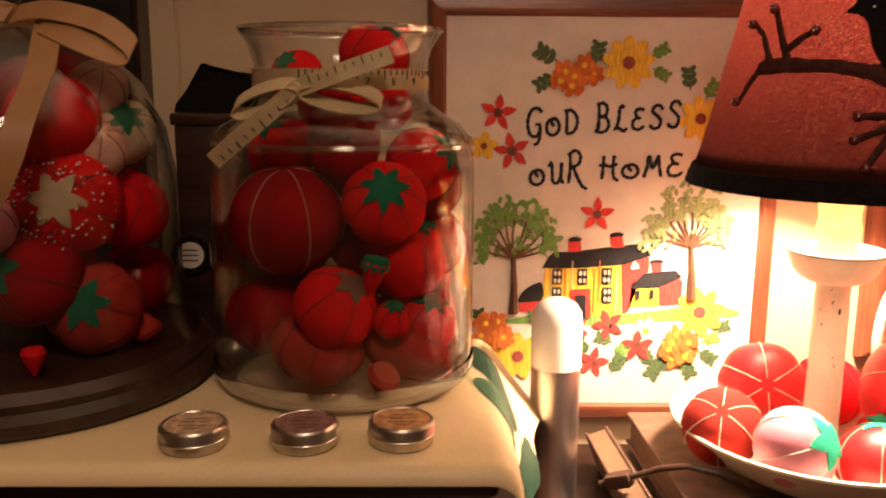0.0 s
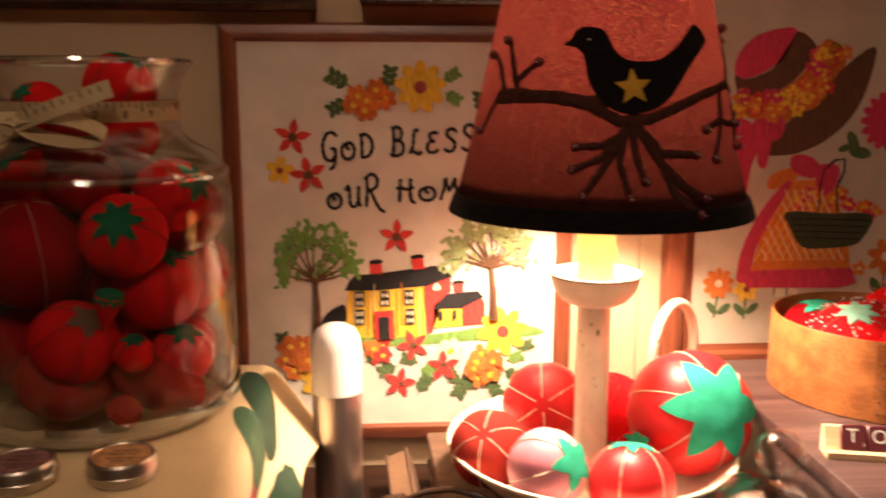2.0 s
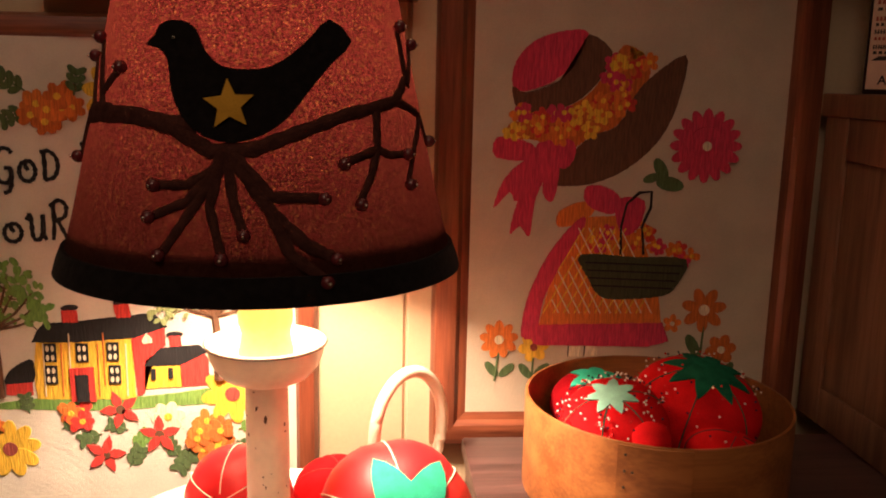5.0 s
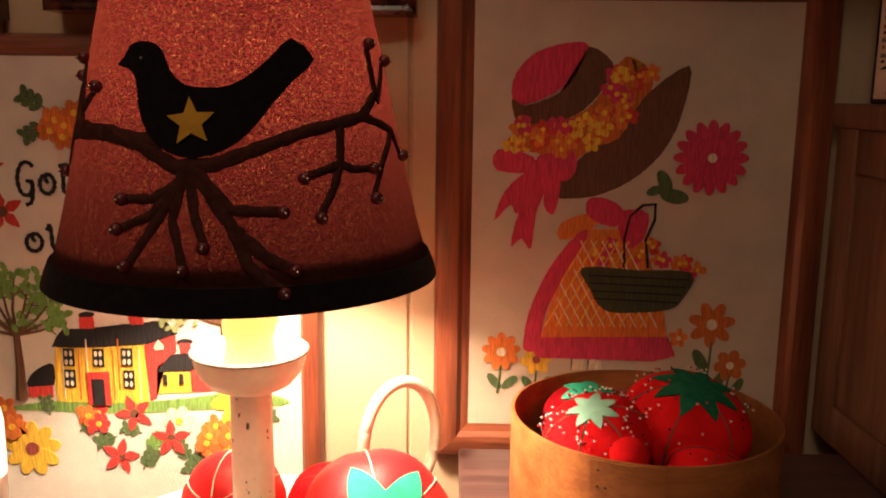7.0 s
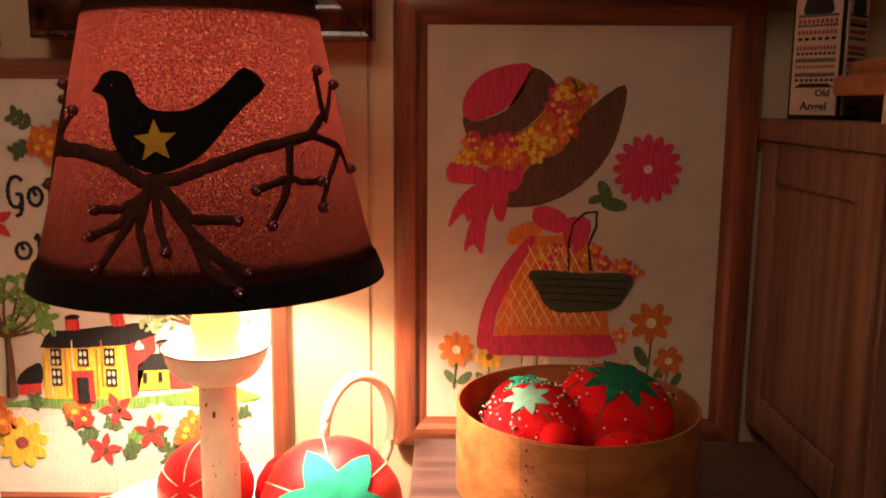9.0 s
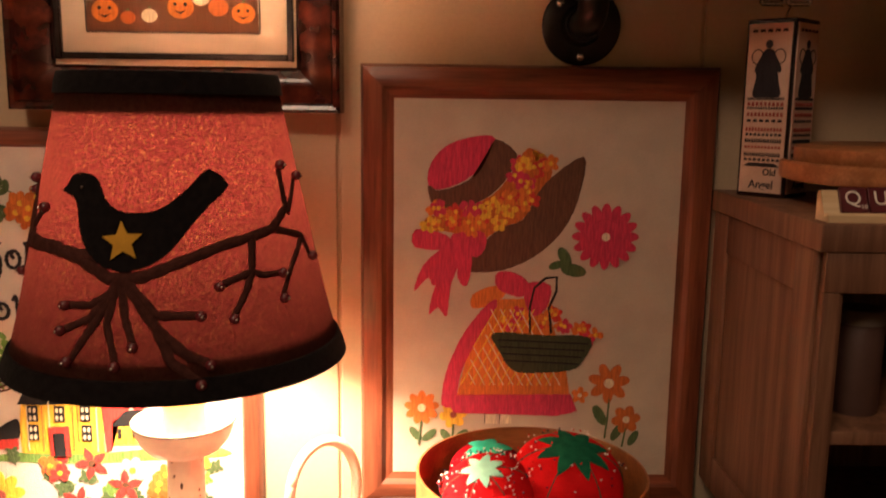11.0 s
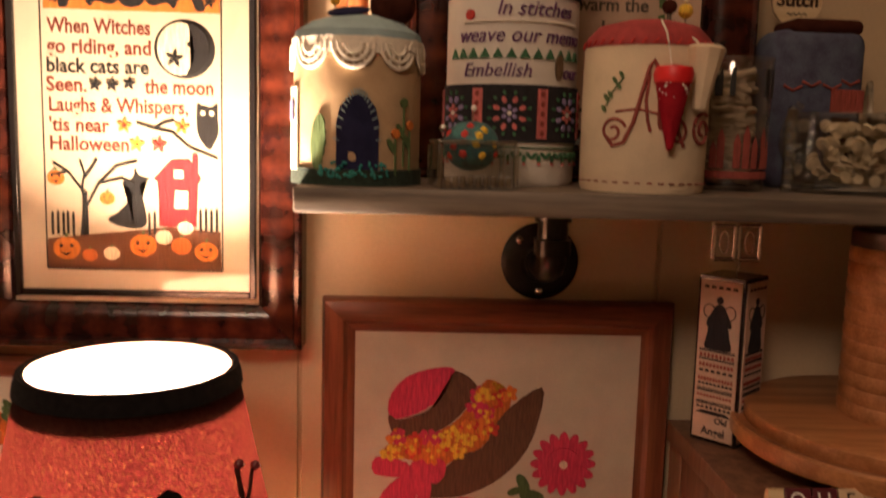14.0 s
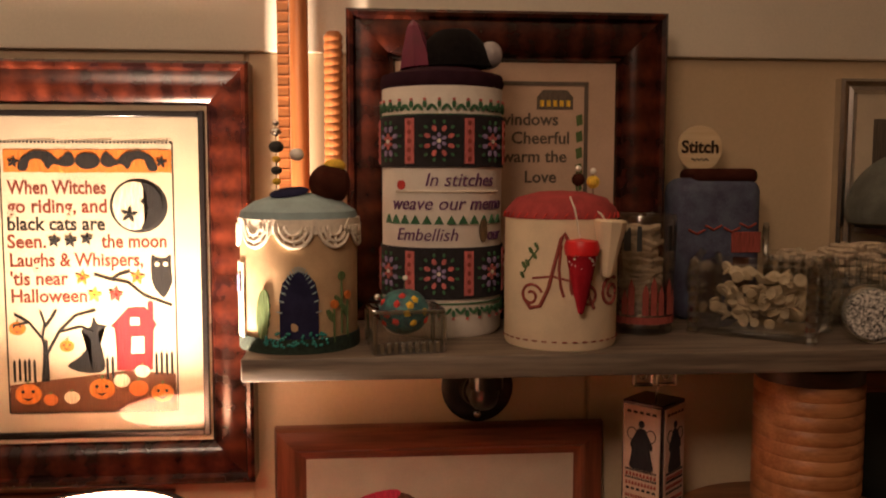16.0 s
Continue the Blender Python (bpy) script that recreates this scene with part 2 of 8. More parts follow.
def mesh_of(name, bm, mat, smooth=40):
    bmesh.ops.recalc_face_normals(bm, faces=bm.faces[:])
    me = bpy.data.meshes.new(name)
    bm.to_mesh(me)
    bm.free()
    if mat:
        me.materials.append(mat)
    if smooth:
        me.shade_smooth()
        me.set_sharp_from_angle(angle=radians(smooth))
    return me


def part(name, bm, mat, parent, label="", smooth=40, m=None):
    ob = new(name, mesh_of(name, bm, mat, smooth))
    ob.parent = parent
    if m:
        ob.matrix_basis = m
    if label:
        ob["label"] = label
    return ob


def round_line(pts, steps=3):
    """A closed line through the points, with its corners rounded."""
    out = []
    n = len(pts)
    for i in range(n):
        p0, p1, p2, p3 = pts[i - 1], pts[i], pts[(i + 1) % n], pts[(i + 2) % n]
        for k in range(steps):
            t = k / steps
            out.append(tuple(0.5 * (2 * b + (c - a) * t + (2 * a - 5 * b + 4 * c - d) * t * t + (3 * b - a - 3 * c + d) * t ** 3) for a, b, c, d in zip(p0, p1, p2, p3)))
    return out


def smooth_line(pts, steps=5):
    out = []
    n = len(pts)
    for i in range(n - 1):
        p0, p1, p2, p3 = pts[max(i - 1, 0)], pts[i], pts[i + 1], pts[min(i + 2, n - 1)]
        for k in range(steps):
            t = k / steps
            out.append(tuple(0.5 * (2 * b + (c - a) * t + (2 * a - 5 * b + 4 * c - d) * t * t + (3 * b - a - 3 * c + d) * t ** 3) for a, b, c, d in zip(p0, p1, p2, p3)))
    return out + [pts[-1]]


def bead_parts(name, places, size, mat, parent):
    """One small ball a place, all on one mesh."""
    bm = bmesh.new()
    bmesh.ops.create_icosphere(bm, subdivisions=1, radius=size)
    me = mesh_of(name, bm, mat, 60)
    for p in places:
        ob = new(name, me)
        ob.parent = parent
        ob.location = p


def single(name, bm, mat, label, category, group="", kind="", smooth=40, m=None):
    ob = new(name, mesh_of(name, bm, mat, smooth))
    if m:
        ob.matrix_basis = m
    return tagged(ob, label, category, group, kind)


def thing(name, m, label, category, group="", kind=""):
    ob = new(name)
    ob.empty_display_size = 0.02
    ob.matrix_basis = m
    return tagged(ob, label, category, group, kind)


def words_mesh(text, size, depth=0.0006, bold=0.0, shear=0.0):
    """A mesh of the words in the xz plane, centred, facing -y."""
    cu = bpy.data.curves.new("words", "FONT")
    cu.body, cu.size, cu.extrude, cu.offset, cu.shear = text, size, depth, bold, shear
    cu.align_x, cu.align_y, cu.resolution_u = "CENTER", "CENTER", 3
    ob = bpy.data.objects.new("words", cu)
    scene.collection.objects.link(ob)
    bpy.context.view_layer.update()
    me = bpy.data.meshes.new_from_object(ob.evaluated_get(bpy.context.evaluated_depsgraph_get()))
    bpy.data.objects.remove(ob)
    me.transform(Matrix.Rotation(radians(90), 4, "X"))
    return me


def words(name, text, size, mat, parent, place, turn=0.0, depth=0.0006, bold=0.0, shear=0.0, bend=None, width=None, label=""):
    me = words_mesh(text, size, depth, bold, shear)
    if width:
        xs = [v.co.x for v in me.vertices]
        me.transform(Matrix.Diagonal((width / (max(xs) - min(xs)), 1, 1, 1)))
    if bend:
        for v in me.vertices:
            a = v.co.x / bend
            r = bend - v.co.y
            v.co.x, v.co.y = r * math.sin(a), -r * math.cos(a)
    me.materials.clear()
    me.materials.append(mat)
    ob = new(name, me)
    ob.parent = parent
    ob.matrix_basis = Matrix.Translation(place) @ Matrix.Rotation(radians(turn), 4, "Z" if bend else "Y")
    if label:
        ob["label"] = label
    return ob


# ---- the room ----
def structure(name, bm, mat, label):
    return single(name, bm, mat, label, "", kind="structure")


WALL_Y = 0.905
wall = thing("wall_north", Matrix(), "tan painted wood-panelled wall behind the shelf", "wall", kind="structure")
# upright boards with shallow grooves between them
edges = [-3.0, -1.66, -1.31, -0.96, -0.61, -0.26, 0.09, 0.443, 0.793, 1.143, 1.493, 1.843, 3.0]
for a, b in zip(edges, edges[1:]):
    bm = box_bm(a + 0.0015, WALL_Y, 0.0, b - 0.0015, WALL_Y + 0.012, 1.823, 0.0012, 1)
    part("panel", bm, M_WALL, wall)
part("backing", box_bm(-3, WALL_Y + 0.004, 0, 3, WALL_Y + 0.12, 2.4), M_WALL, wall)
single("moulding_trim", box_bm(-3, WALL_Y - 0.008, 1.823, 3, WALL_Y + 0.003, 2.38, 0.002), M_MOULD, "cream painted upper wall board above the panelling", "trim", kind="structure")
structure("wall_south", box_bm(-3, -2.7, 0, 3, -2.6, 2.4), M_WALL, "plain tan painted wall of the room")
structure("wall_west", box_bm(-3.1, -2.6, 0, -3, WALL_Y, 2.4), M_WALL, "plain tan painted wall of the room")
structure("wall_east", box_bm(3, -2.6, 0, 3.1, WALL_Y, 2.4), M_WALL, "plain tan painted wall of the room")
structure("floor", box_bm(-3, -2.6, -0.1, 3, WALL_Y, 0), wood("brown_floor", (0.12, 0.07, 0.04), (0.25, 0.15, 0.08), 0.5), "brown wooden floor of the room")
structure("ceiling", box_bm(-3, -2.6, 2.4, 3, WALL_Y, 2.5), M_MOULD, "cream painted ceiling")
fixture = thing("ceiling_lamp", pose(0.10, -0.60, 2.34), "round cream glass ceiling lamp", "ceiling lamp")
part("base_plate", lathe_bm([(0, 0.058), (0.1, 0.058), (0.1, 0.04), (0, 0.04)], 32), M_STEEL, fixture)
part("glass_bowl", lathe_bm([(0.27, 0.042), (0.275, 0.03), (0.26, 0.012), (0.255, 0.012), (0.265, 0.03), (0.265, 0.042), (0.27, 0.042)], 40), M_MOULD, fixture)

table = thing("table", pose(0, 0, 0), "long brown wooden table against the panelled wall", "table")
part("tabletop", box_bm(-0.9, 0.42, 0.872, 1.45, 0.9, 0.9, 0.004), M_DARKWOOD, table)
part("apron", box_bm(-0.86, 0.46, 0.79, 1.41, 0.48, 0.872, 0.002), M_DARKWOOD, table)
for x in (-0.84, 1.36):
    for y in (0.47, 0.84):
        part("leg", box_bm(x, y, 0, x + 0.05, y + 0.05, 0.872, 0.004), M_DARKWOOD, table)


# ---- picture frames ----
def rail_bm(length, profile):
    """A mitred frame rail along x: profile gives (across, forward) pairs; across runs inwards (+z), forward towards -y."""
    bm = bmesh.new()
    left = [bm.verts.new((-length / 2 + a, -f, a)) for a, f in profile]
    right = [bm.verts.new((length / 2 - a, -f, a)) for a, f in profile]
    n = len(profile)
    for i in range(n):
        j = (i + 1) % n
        bm.faces.new((left[i], left[j], right[j], right[i]))
    bm.faces.new(left[::-1])
    bm.faces.new(right)
    return bm


def picture(name, x0, z0, x1, z1, y, profile, mats, label, category="framed picture"):
    """A frame of four mitred rails; its origin lies in the middle of its back, on the plane y."""
    ob = thing(name, pose((x0 + x1) / 2, y, (z0 + z1) / 2), label, category)
    w, h = x1 - x0, z1 - z0
    for k in range(4):
        ln = w if k % 2 == 0 else h
        off = h / 2 if k % 2 == 0 else w / 2
        m = Matrix.Rotation(radians(90 * k), 4, "Y") @ Matrix.Translation((0, 0, -off))
        part("rail", rail_bm(ln, profile), mats, ob, m=m)
    return ob


P_WOOD = [(0, 0), (0, 0.011), (0.003, 0.016), (0.010, 0.018), (0.016, 0.0175), (0.019, 0.013), (0.0235, 0.0125), (0.026, 0.0095), (0.026, 0)]
P_WOODB = [(0, 0), (0, 0.011), (0.003, 0.017), (0.013, 0.020), (0.021, 0.019), (0.025, 0.014), (0.032, 0.013), (0.036, 0.009), (0.036, 0)]
P_TORT = [(0, 0), (0, 0.034), (0.003, 0.037), (0.0065, 0.036), (0.009, 0.030), (0.022, 0.033), (0.038, 0.026), (0.041, 0.020), (0.044, 0.021), (0.047, 0.017), (0.047, 0)]

sampler_a = picture("framed_sampler", -0.004, 0.932, 0.364, 1.380, WALL_Y, P_WOOD, M_FRAME, "red-brown wood frame with an embroidered blessing sampler, leaning on the wall")
part("linen", box_bm(-0.165, -0.013, -0.205, 0.165, -0.004, 0.205), M_LINEN, sampler_a, "cream linen ground cloth")
sampler_b = picture("framed_sampler", 0.466, 1.003, 0.808, 1.444, WALL_Y, P_WOODB, M_FRAME, "red-brown wood frame with an embroidered bonnet and flower basket picture")
part("linen", box_bm(-0.140, -0.013, -0.19, 0.140, -0.004, 0.19), material("oatmeal_linen", (0.60, 0.51, 0.39), 0.9, vary=0.08, scale=30, fine=750, bump=0.35, kind="weave", spec=0.1), sampler_b, "cream linen ground cloth")
sampler_c = picture("framed_sampler", 0.141, 1.397, 0.449, 1.810, WALL_Y, P_TORT, M_TORT, "tortoiseshell frame with a stitched autumn verse under glass")
part("linen", box_bm(-0.112, -0.023, -0.165, 0.112, -0.004, 0.165), M_AIDA, sampler_c, "ecru linen ground cloth")
for sx in (-1, 1):
    part("liner", box_bm(-0.003, -0.0285, -0.160, 0.003, -0.0115, 0.160, 0.001, 1), M_BLACK, sampler_c, m=pose(sx * 0.1075, 0, 0))
for sz in (-1, 1):
    part("liner", box_bm(-0.1045, -0.0285, -0.003, 0.1045, -0.0115, 0.003, 0.001, 1), M_BLACK, sampler_c, m=pose(0, 0, sz * 0.1565))
pane = part("glass_pane", box_bm(-0.105, -0.027, -0.155, 0.105, -0.025, 0.155), M_GLASS, sampler_c)

# ---- the wall shelf and its pipe bracket ----
SHELF_Z = 1.563
single("wall_shelf", box_bm(0.466, 0.678, SHELF_Z - 0.018, 1.5, 0.902, SHELF_Z, 0.0015), M_SHELF, "grey-brown weathered wooden board shelf on iron pipe brackets", "shelf")


def bracket(x):
    b = thing("pipe_bracket", pose(x, WALL_Y, 1.482), "black iron pipe bracket screwed to the panelling under the shelf", "shelf bracket", "shelf brackets")
    turned = Matrix.Rotation(radians(90), 4, "X")
    bm = lathe_bm([(0, 0), (0.0375, 0), (0.0375, 0.003), (0.036, 0.0045), (0.020, 0.006), (0.0165, 0.012), (0.0165, 0.020), (0, 0.020)], 40)
    part("wall_flange", bm, M_IRON, b, m=turned)
    pts = [(0, -0.012, 0), (0, -0.045, 0), (0, -0.060, 0.004), (0, -0.068, 0.012), (0, -0.071, 0.024), (0, -0.071, 0.055)]
    part("elbow", tube_bm(pts, 0.0135, 20), M_IRON, b)
    part("collar", lathe_bm([(0, 0.016), (0.0165, 0.016), (0.0165, 0.030), (0, 0.030)], 24, (0, -0.071, 0)), M_IRON, b)
    part("shelf_flange", lathe_bm([(0, 0.0625), (0.0375, 0.0625), (0.0375, 0.060), (0.020, 0.058), (0.0165, 0.052), (0.0165, 0.046), (0, 0.046)], 40, (0, -0.071, 0)), M_IRON, b)
    for a in (45, 135, 270):
        m = Matrix.Translation((0.029 * math.cos(radians(a)), -0.006, 0.029 * math.sin(radians(a)))) @ turned
        part("screw", lathe_bm([(0, 0.002), (0.003, 0.001), (0.0045, -0.001), (0.0045, -0.002)], 14), M_STEEL, b, m=m)
    return b


pipe = bracket(0.675)
bracket(1.32)


# ---- lamp ----
lamp = thing("table_lamp", Matrix.Translation(LAMP), "cream enamel chamberstick lamp with burgundy cloth shade, on old books", "table lamp")
saucer = [(0, 0), (0.075, 0), (0.08, 0.003), (0.104, 0.020), (0.126, 0.042), (0.134, 0.050), (0.137, 0.0495), (0.137, 0.047), (0.128, 0.040), (0.108, 0.019), (0.08, 0.0065), (0, 0.006)]
part("saucer", lathe_bm([(r * 0.935, z * 0.92) for r, z in saucer], 64), M_CREAMCERAMIC, lamp)
part("stick", lathe_bm([(0, 0.006), (0.024, 0.006), (0.022, 0.012), (0.0148, 0.018), (0.0146, 0.120), (0.0142, 0.168), (0.0165, 0.172), (0, 0.172)], 32), M_CREAMCERAMIC, lamp)
part("drip_cup", lathe_bm([(0, 0.1705), (0.0215, 0.1705), (0.0285, 0.174), (0.0345, 0.181), (0.0375, 0.188), (0.0388, 0.1945), (0.0400, 0.1960), (0.0400, 0.1975), (0.0385, 0.1980), (0.0365, 0.1965), (0.033, 0.189), (0.027, 0.184), (0, 0.182)], 48), M_CREAMCERAMIC, lamp)
rings = []
for k in range(12):
    z = 0.184 + k * 0.0065
    rings.append((0.0172 + 0.0012 * math.sin(k * 1.7), z))
part("candle_sleeve", lathe_bm([(0, 0.184)] + rings + [(0, 0.2560)], 28), M_CANDLE, lamp)
part("socket", lathe_bm([(0, 0.256), (0.013, 0.256), (0.013, 0.30), (0, 0.30)], 20), M_STEEL, lamp)
M_CHIP = material("dark_enamel_chips", (0.10, 0.06, 0.035), 0.7, vary=0.3, scale=200, bump=0.3)
part("cup_edge", tube_bm([(0.0400 * math.cos(2 * math.pi * k / 48), 0.0400 * math.sin(2 * math.pi * k / 48), 0.1968) for k in range(48)], 0.0009, 6, True), M_CHIP, lamp, "worn brown rim")
rnd = random.Random(2)
for k in range(26):
    a, z, q = rnd.uniform(3.4, 6.0), rnd.uniform(0.02, 0.172), rnd.uniform(0.0003, 0.0011)
    if k == 0:
        a, z, q = 4.75, 0.147, 0.0018
    bm = bmesh.new()
    bmesh.ops.create_icosphere(bm, subdivisions=1, radius=q, matrix=Matrix.Translation((0.0145 * math.cos(a), 0.0145 * math.sin(a), z)) @ Matrix.Diagonal((0.7, 0.7, 0.8 if k % 3 else 1.8, 1)))
    part("enamel_chip", bm, M_CHIP, lamp)
ring_pts = []
for k in range(40):
    a = 2 * math.pi * k / 40
    ring_pts.append((0.1565 + 0.0340 * math.cos(a), 0.101 + 0.0480 * math.sin(a)))
d = Vector((0.80, 0.60, 0)).normalized()
part("ring_handle", tube_bm([(d.x * (r - 0.032), d.y * (r - 0.032), z) for r, z in ring_pts], 0.0048, 12, True), M_CREAMCERAMIC, lamp)

SH0, SH1, SR0, SR1 = 0.254, 0.463, 0.1205, 0.0760


def shade_at(angle, v, out=0.0):
    """A place on the shade; angle in degrees from the front (towards -y), rightwards; v from 0 below to 1 above."""
    r = SR0 + (SR1 - SR0) * v + 0.004 * math.exp(-v * 9) + out
    a = radians(angle)
    return Vector((r * math.sin(a), -r * math.cos(a), SH0 + (SH1 - SH0) * v))


def shade_sheet(out, v0=0.0, v1=1.0, rows=24, n=96):
    bm = bmesh.new()
    grid = [[bm.verts.new(shade_at(360 * i / n, v0 + (v1 - v0) * j / rows, out)) for i in range(n)] for j in range(rows + 1)]
    for j in range(rows):
        for i in range(n):
            k = (i + 1) % n
            bm.faces.new((grid[j][i], grid[j][k], grid[j + 1][k], grid[j + 1][i]))
    return bm


shade = part("shade", shade_sheet(0), M_SHADE, lamp, "burgundy woven cloth shade")
part("lining", shade_sheet(-0.0025, 0.01, 0.99), M_LINER, shade, "white lining")


M_HEM = material("brown_hem_cloth", (0.30, 0.16, 0.11), 0.9, vary=0.2, scale=80, bump=0.3)


def shade_band(v0, v1, out, mat, name):
    bm = bmesh.new()
    n = 96
    prof = [(v0, -0.0015), (v0, out), ((v0 + v1) / 2, out * 1.25), (v1, out), (v1, -0.0015)]
    grid = [[bm.verts.new(shade_at(360 * i / n, v, o)) for i in range(n)] for v, o in prof]
    for j in range(len(prof)):
        jj = (j + 1) % len(prof)
        for i in range(n):
            k = (i + 1) % n
            bm.faces.new((grid[j][i], grid[j][k], grid[jj][k], grid[jj][i]))
    return part(name, bm, mat, shade)


part("lower_hem", shade_sheet(-0.004, 0.0, 0.13, 5), M_HEM, shade, "folded inner hem")
part("upper_hem", shade_sheet(-0.004, 0.86, 1.0, 5), M_HEM, shade, "folded inner hem")
shade_band(-0.008, 0.065, 0.0024, M_FELTBLACK, "lower_binding")
shade_band(0.935, 1.006, 0.0022, M_FELTBLACK, "upper_binding")
bulb = part("bulb", lathe_bm([(0, 0.30), (0.012, 0.30), (0.016, 0.32), (0.027, 0.345), (0.029, 0.36), (0.022, 0.382), (0, 0.39)], 28), M_GLASS, lamp)


# ---- boxes that carry the things ----
def drape(s, y, out=0.0):
    """A place on the painted cloth. s: the way from the box's end, inwards below 0 and down the hanging part above 0."""
    f = min(1.0, max(0.0, (y - 0.56) / 0.19))
    f = f * f * (3 - 2 * f)
    if s <= 0:
        x, z, nx, nz = 0.040 + s, 1.0515, 0.0, 1.0
    else:
        a = min(s / 0.020, math.pi / 2 - 0.12 - 0.55 * f)
        t = max(0.0, s - a * 0.020)
        x = 0.040 + 0.020 * math.sin(a) + t * math.cos(a)
        z = 1.0315 + 0.020 * math.cos(a) - t * math.sin(a)
        nx, nz = math.sin(a), math.cos(a)
        x += 0.004 * math.sin(y * 60) * min(1, t * 20)
    dz = 0.0
    if y < 0.524:
        dz = -(0.524 - y) ** 2 * 90
    return Vector((x + nx * out, y, z + dz + nz * out))


def cloth_bm():
    bm = bmesh.new()
    ss = [-0.66, -0.4, -0.2, -0.1, -0.03] + [0.004 * k for k in range(22)]
    ys = [0.5135 + 0.0035 * k for k in range(4)] + [0.528 + 0.0134 * k for k in range(21)]
    for o in (0.0, 0.0018):
        g = [[bm.verts.new(drape(s, y, o)) for s in ss] for y in ys]
        for a, b in zip(g, g[1:]):
            for i in range(len(ss) - 1):
                bm.faces.new((a[i], a[i + 1], b[i + 1], b[i]))
        if o == 0.0:
            low = g
    rim = lambda q: [r[-1] for r in q][::-1] + list(q[0])[::-1][1:]
    r0, r1 = rim(low), rim(g)
    for i in range(len(r0) - 1):
        bm.faces.new((r0[i], r0[i + 1], r1[i + 1], r1[i]))
    return bm


def painted_bm(s0, y0, ls, ly, turn, lobes=0):
    """A painted leaf on the cloth: an oval of half sizes ls and ly."""
    bm = bmesh.new()
    n, rows = 30, 5
    c = bm.verts.new(drape(s0, y0, 0.0026))
    last = None
    ca, sa = math.cos(radians(turn)), math.sin(radians(turn))
    for j in range(1, rows + 1):
        ring = []
        for i in range(n):
            a = 2 * math.pi * i / n
            k = j / rows * (1 + (0.07 * math.cos(lobes * a) if lobes else 0))
            p, q = ls * k * math.cos(a), ly * k * math.sin(a)
            ring.append(bm.verts.new(drape(s0 + p * ca - q * sa, y0 + p * sa + q * ca, 0.0026)))
        for i in range(n):
            m = (i + 1) % n
            bm.faces.new((c, ring[i], ring[m]) if last is None else (last[i], ring[i], ring[m], last[m]))
        last = ring
    return bm


cloth = thing("painted_cloth", Matrix(), "cream canvas cloth painted with green leaves, draped over the chest", "cloth")
part("canvas", cloth_bm(), M_CANVAS, cloth)
M_LEAFPAINT = material("dull_green_paint", (0.055, 0.12, 0.065), 0.45, vary=0.25, scale=50, bump=0.2, fine=300)
M_LEAFDARK = material("dark_green_paint", (0.018, 0.055, 0.032), 0.45, vary=0.25, scale=50, bump=0.2, fine=300)
M_REDPAINT = material("crimson_paint", (0.62, 0.02, 0.05), 0.4, vary=0.2, scale=50, bump=0.2, fine=300)
part("painted_leaf", painted_bm(0.016, 0.708, 0.070, 0.016, 110), M_LEAFDARK, cloth)
part("painted_leaf", painted_bm(0.022, 0.634, 0.056, 0.014, 115), M_LEAFPAINT, cloth)
part("painted_leaf", painted_bm(0.074, 0.640, 0.036, 0.019, 100, 9), M_LEAFDARK, cloth)
part("painted_petal", painted_bm(0.046, 0.566, 0.034, 0.010, 100), M_REDPAINT, cloth)
part("painted_petal", painted_bm(0.064, 0.580, 0.034, 0.010, 98), M_REDPAINT, cloth)
chest = thing("wooden_chest", Matrix(), "dark stained wooden chest under a painted cream cloth", "chest")
part("body", box_bm(-0.615, 0.532, 0.9, 0.042, 0.80, 1.021, 0.004, 2), M_DARKWOOD, chest)
part("lid", box_bm(-0.62, 0.528, 1.023, 0.046, 0.80, 1.045, 0.006, 3), M_DARKWOOD, chest)
low = thing("low_box", Matrix(), "dark plum painted wooden box carrying the pincushion box", "box")
part("body", box_bm(0.493, 0.527, 0.9, 1.395, 0.832, 1.022, 0.002), M_BOXWOOD, low)
part("lid", box_bm(0.489, 0.522, 1.022, 1.40, 0.832, 1.037, 0.003), M_BOXWOOD, low)

cab = thing("cubby_cabinet", pose(0.812, 0.652, 1.037), "small reddish pine cubby cabinet with open compartments", "cabinet")
part("side", box_bm(0, 0, 0, 0.016, 0.235, 0.272, 0.001), M_CABINET, cab)
part("side", box_bm(0.40, 0, 0, 0.416, 0.235, 0.272, 0.001), M_CABINET, cab)
part("top", box_bm(-0.006, -0.006, 0.272, 0.42, 0.238, 0.292, 0.002), M_CABINET, cab)
for y0, y1 in ((0.004, 0.040), (0.196, 0.232)):
    part("side_stile", box_bm(-0.0035, y0, 0.002, 0.0, y1, 0.2715, 0.001), M_CABINET, cab)
for z0, z1 in ((0.002, 0.036), (0.236, 0.2715)):
    part("side_rail", box_bm(-0.0030, 0.040, z0, 0.0, 0.196, z1, 0.001), M_CABINET, cab)
part("bottom", box_bm(0.016, 0.002, 0.0, 0.40, 0.235, 0.014, 0.001), M_CABINET, cab)
part("shelf", box_bm(0.016, 0.004, 0.128, 0.40, 0.230, 0.138, 0.001), M_CABINET, cab)
part("divider", box_bm(0.20, 0.004, 0.014, 0.21, 0.230, 0.272, 0.001), M_CABINET, cab)
part("back", box_bm(0.016, 0.230, 0.014, 0.40, 0.235, 0.272), M_CABINET, cab)
part("face_rail", box_bm(0.0, -0.004, 0.243, 0.416, 0.004, 0.272, 0.001), M_CABINET, cab)
part("face_stile", box_bm(0.0, -0.004, 0.0, 0.012, 0.003, 0.243, 0.001), M_CABINET, cab)

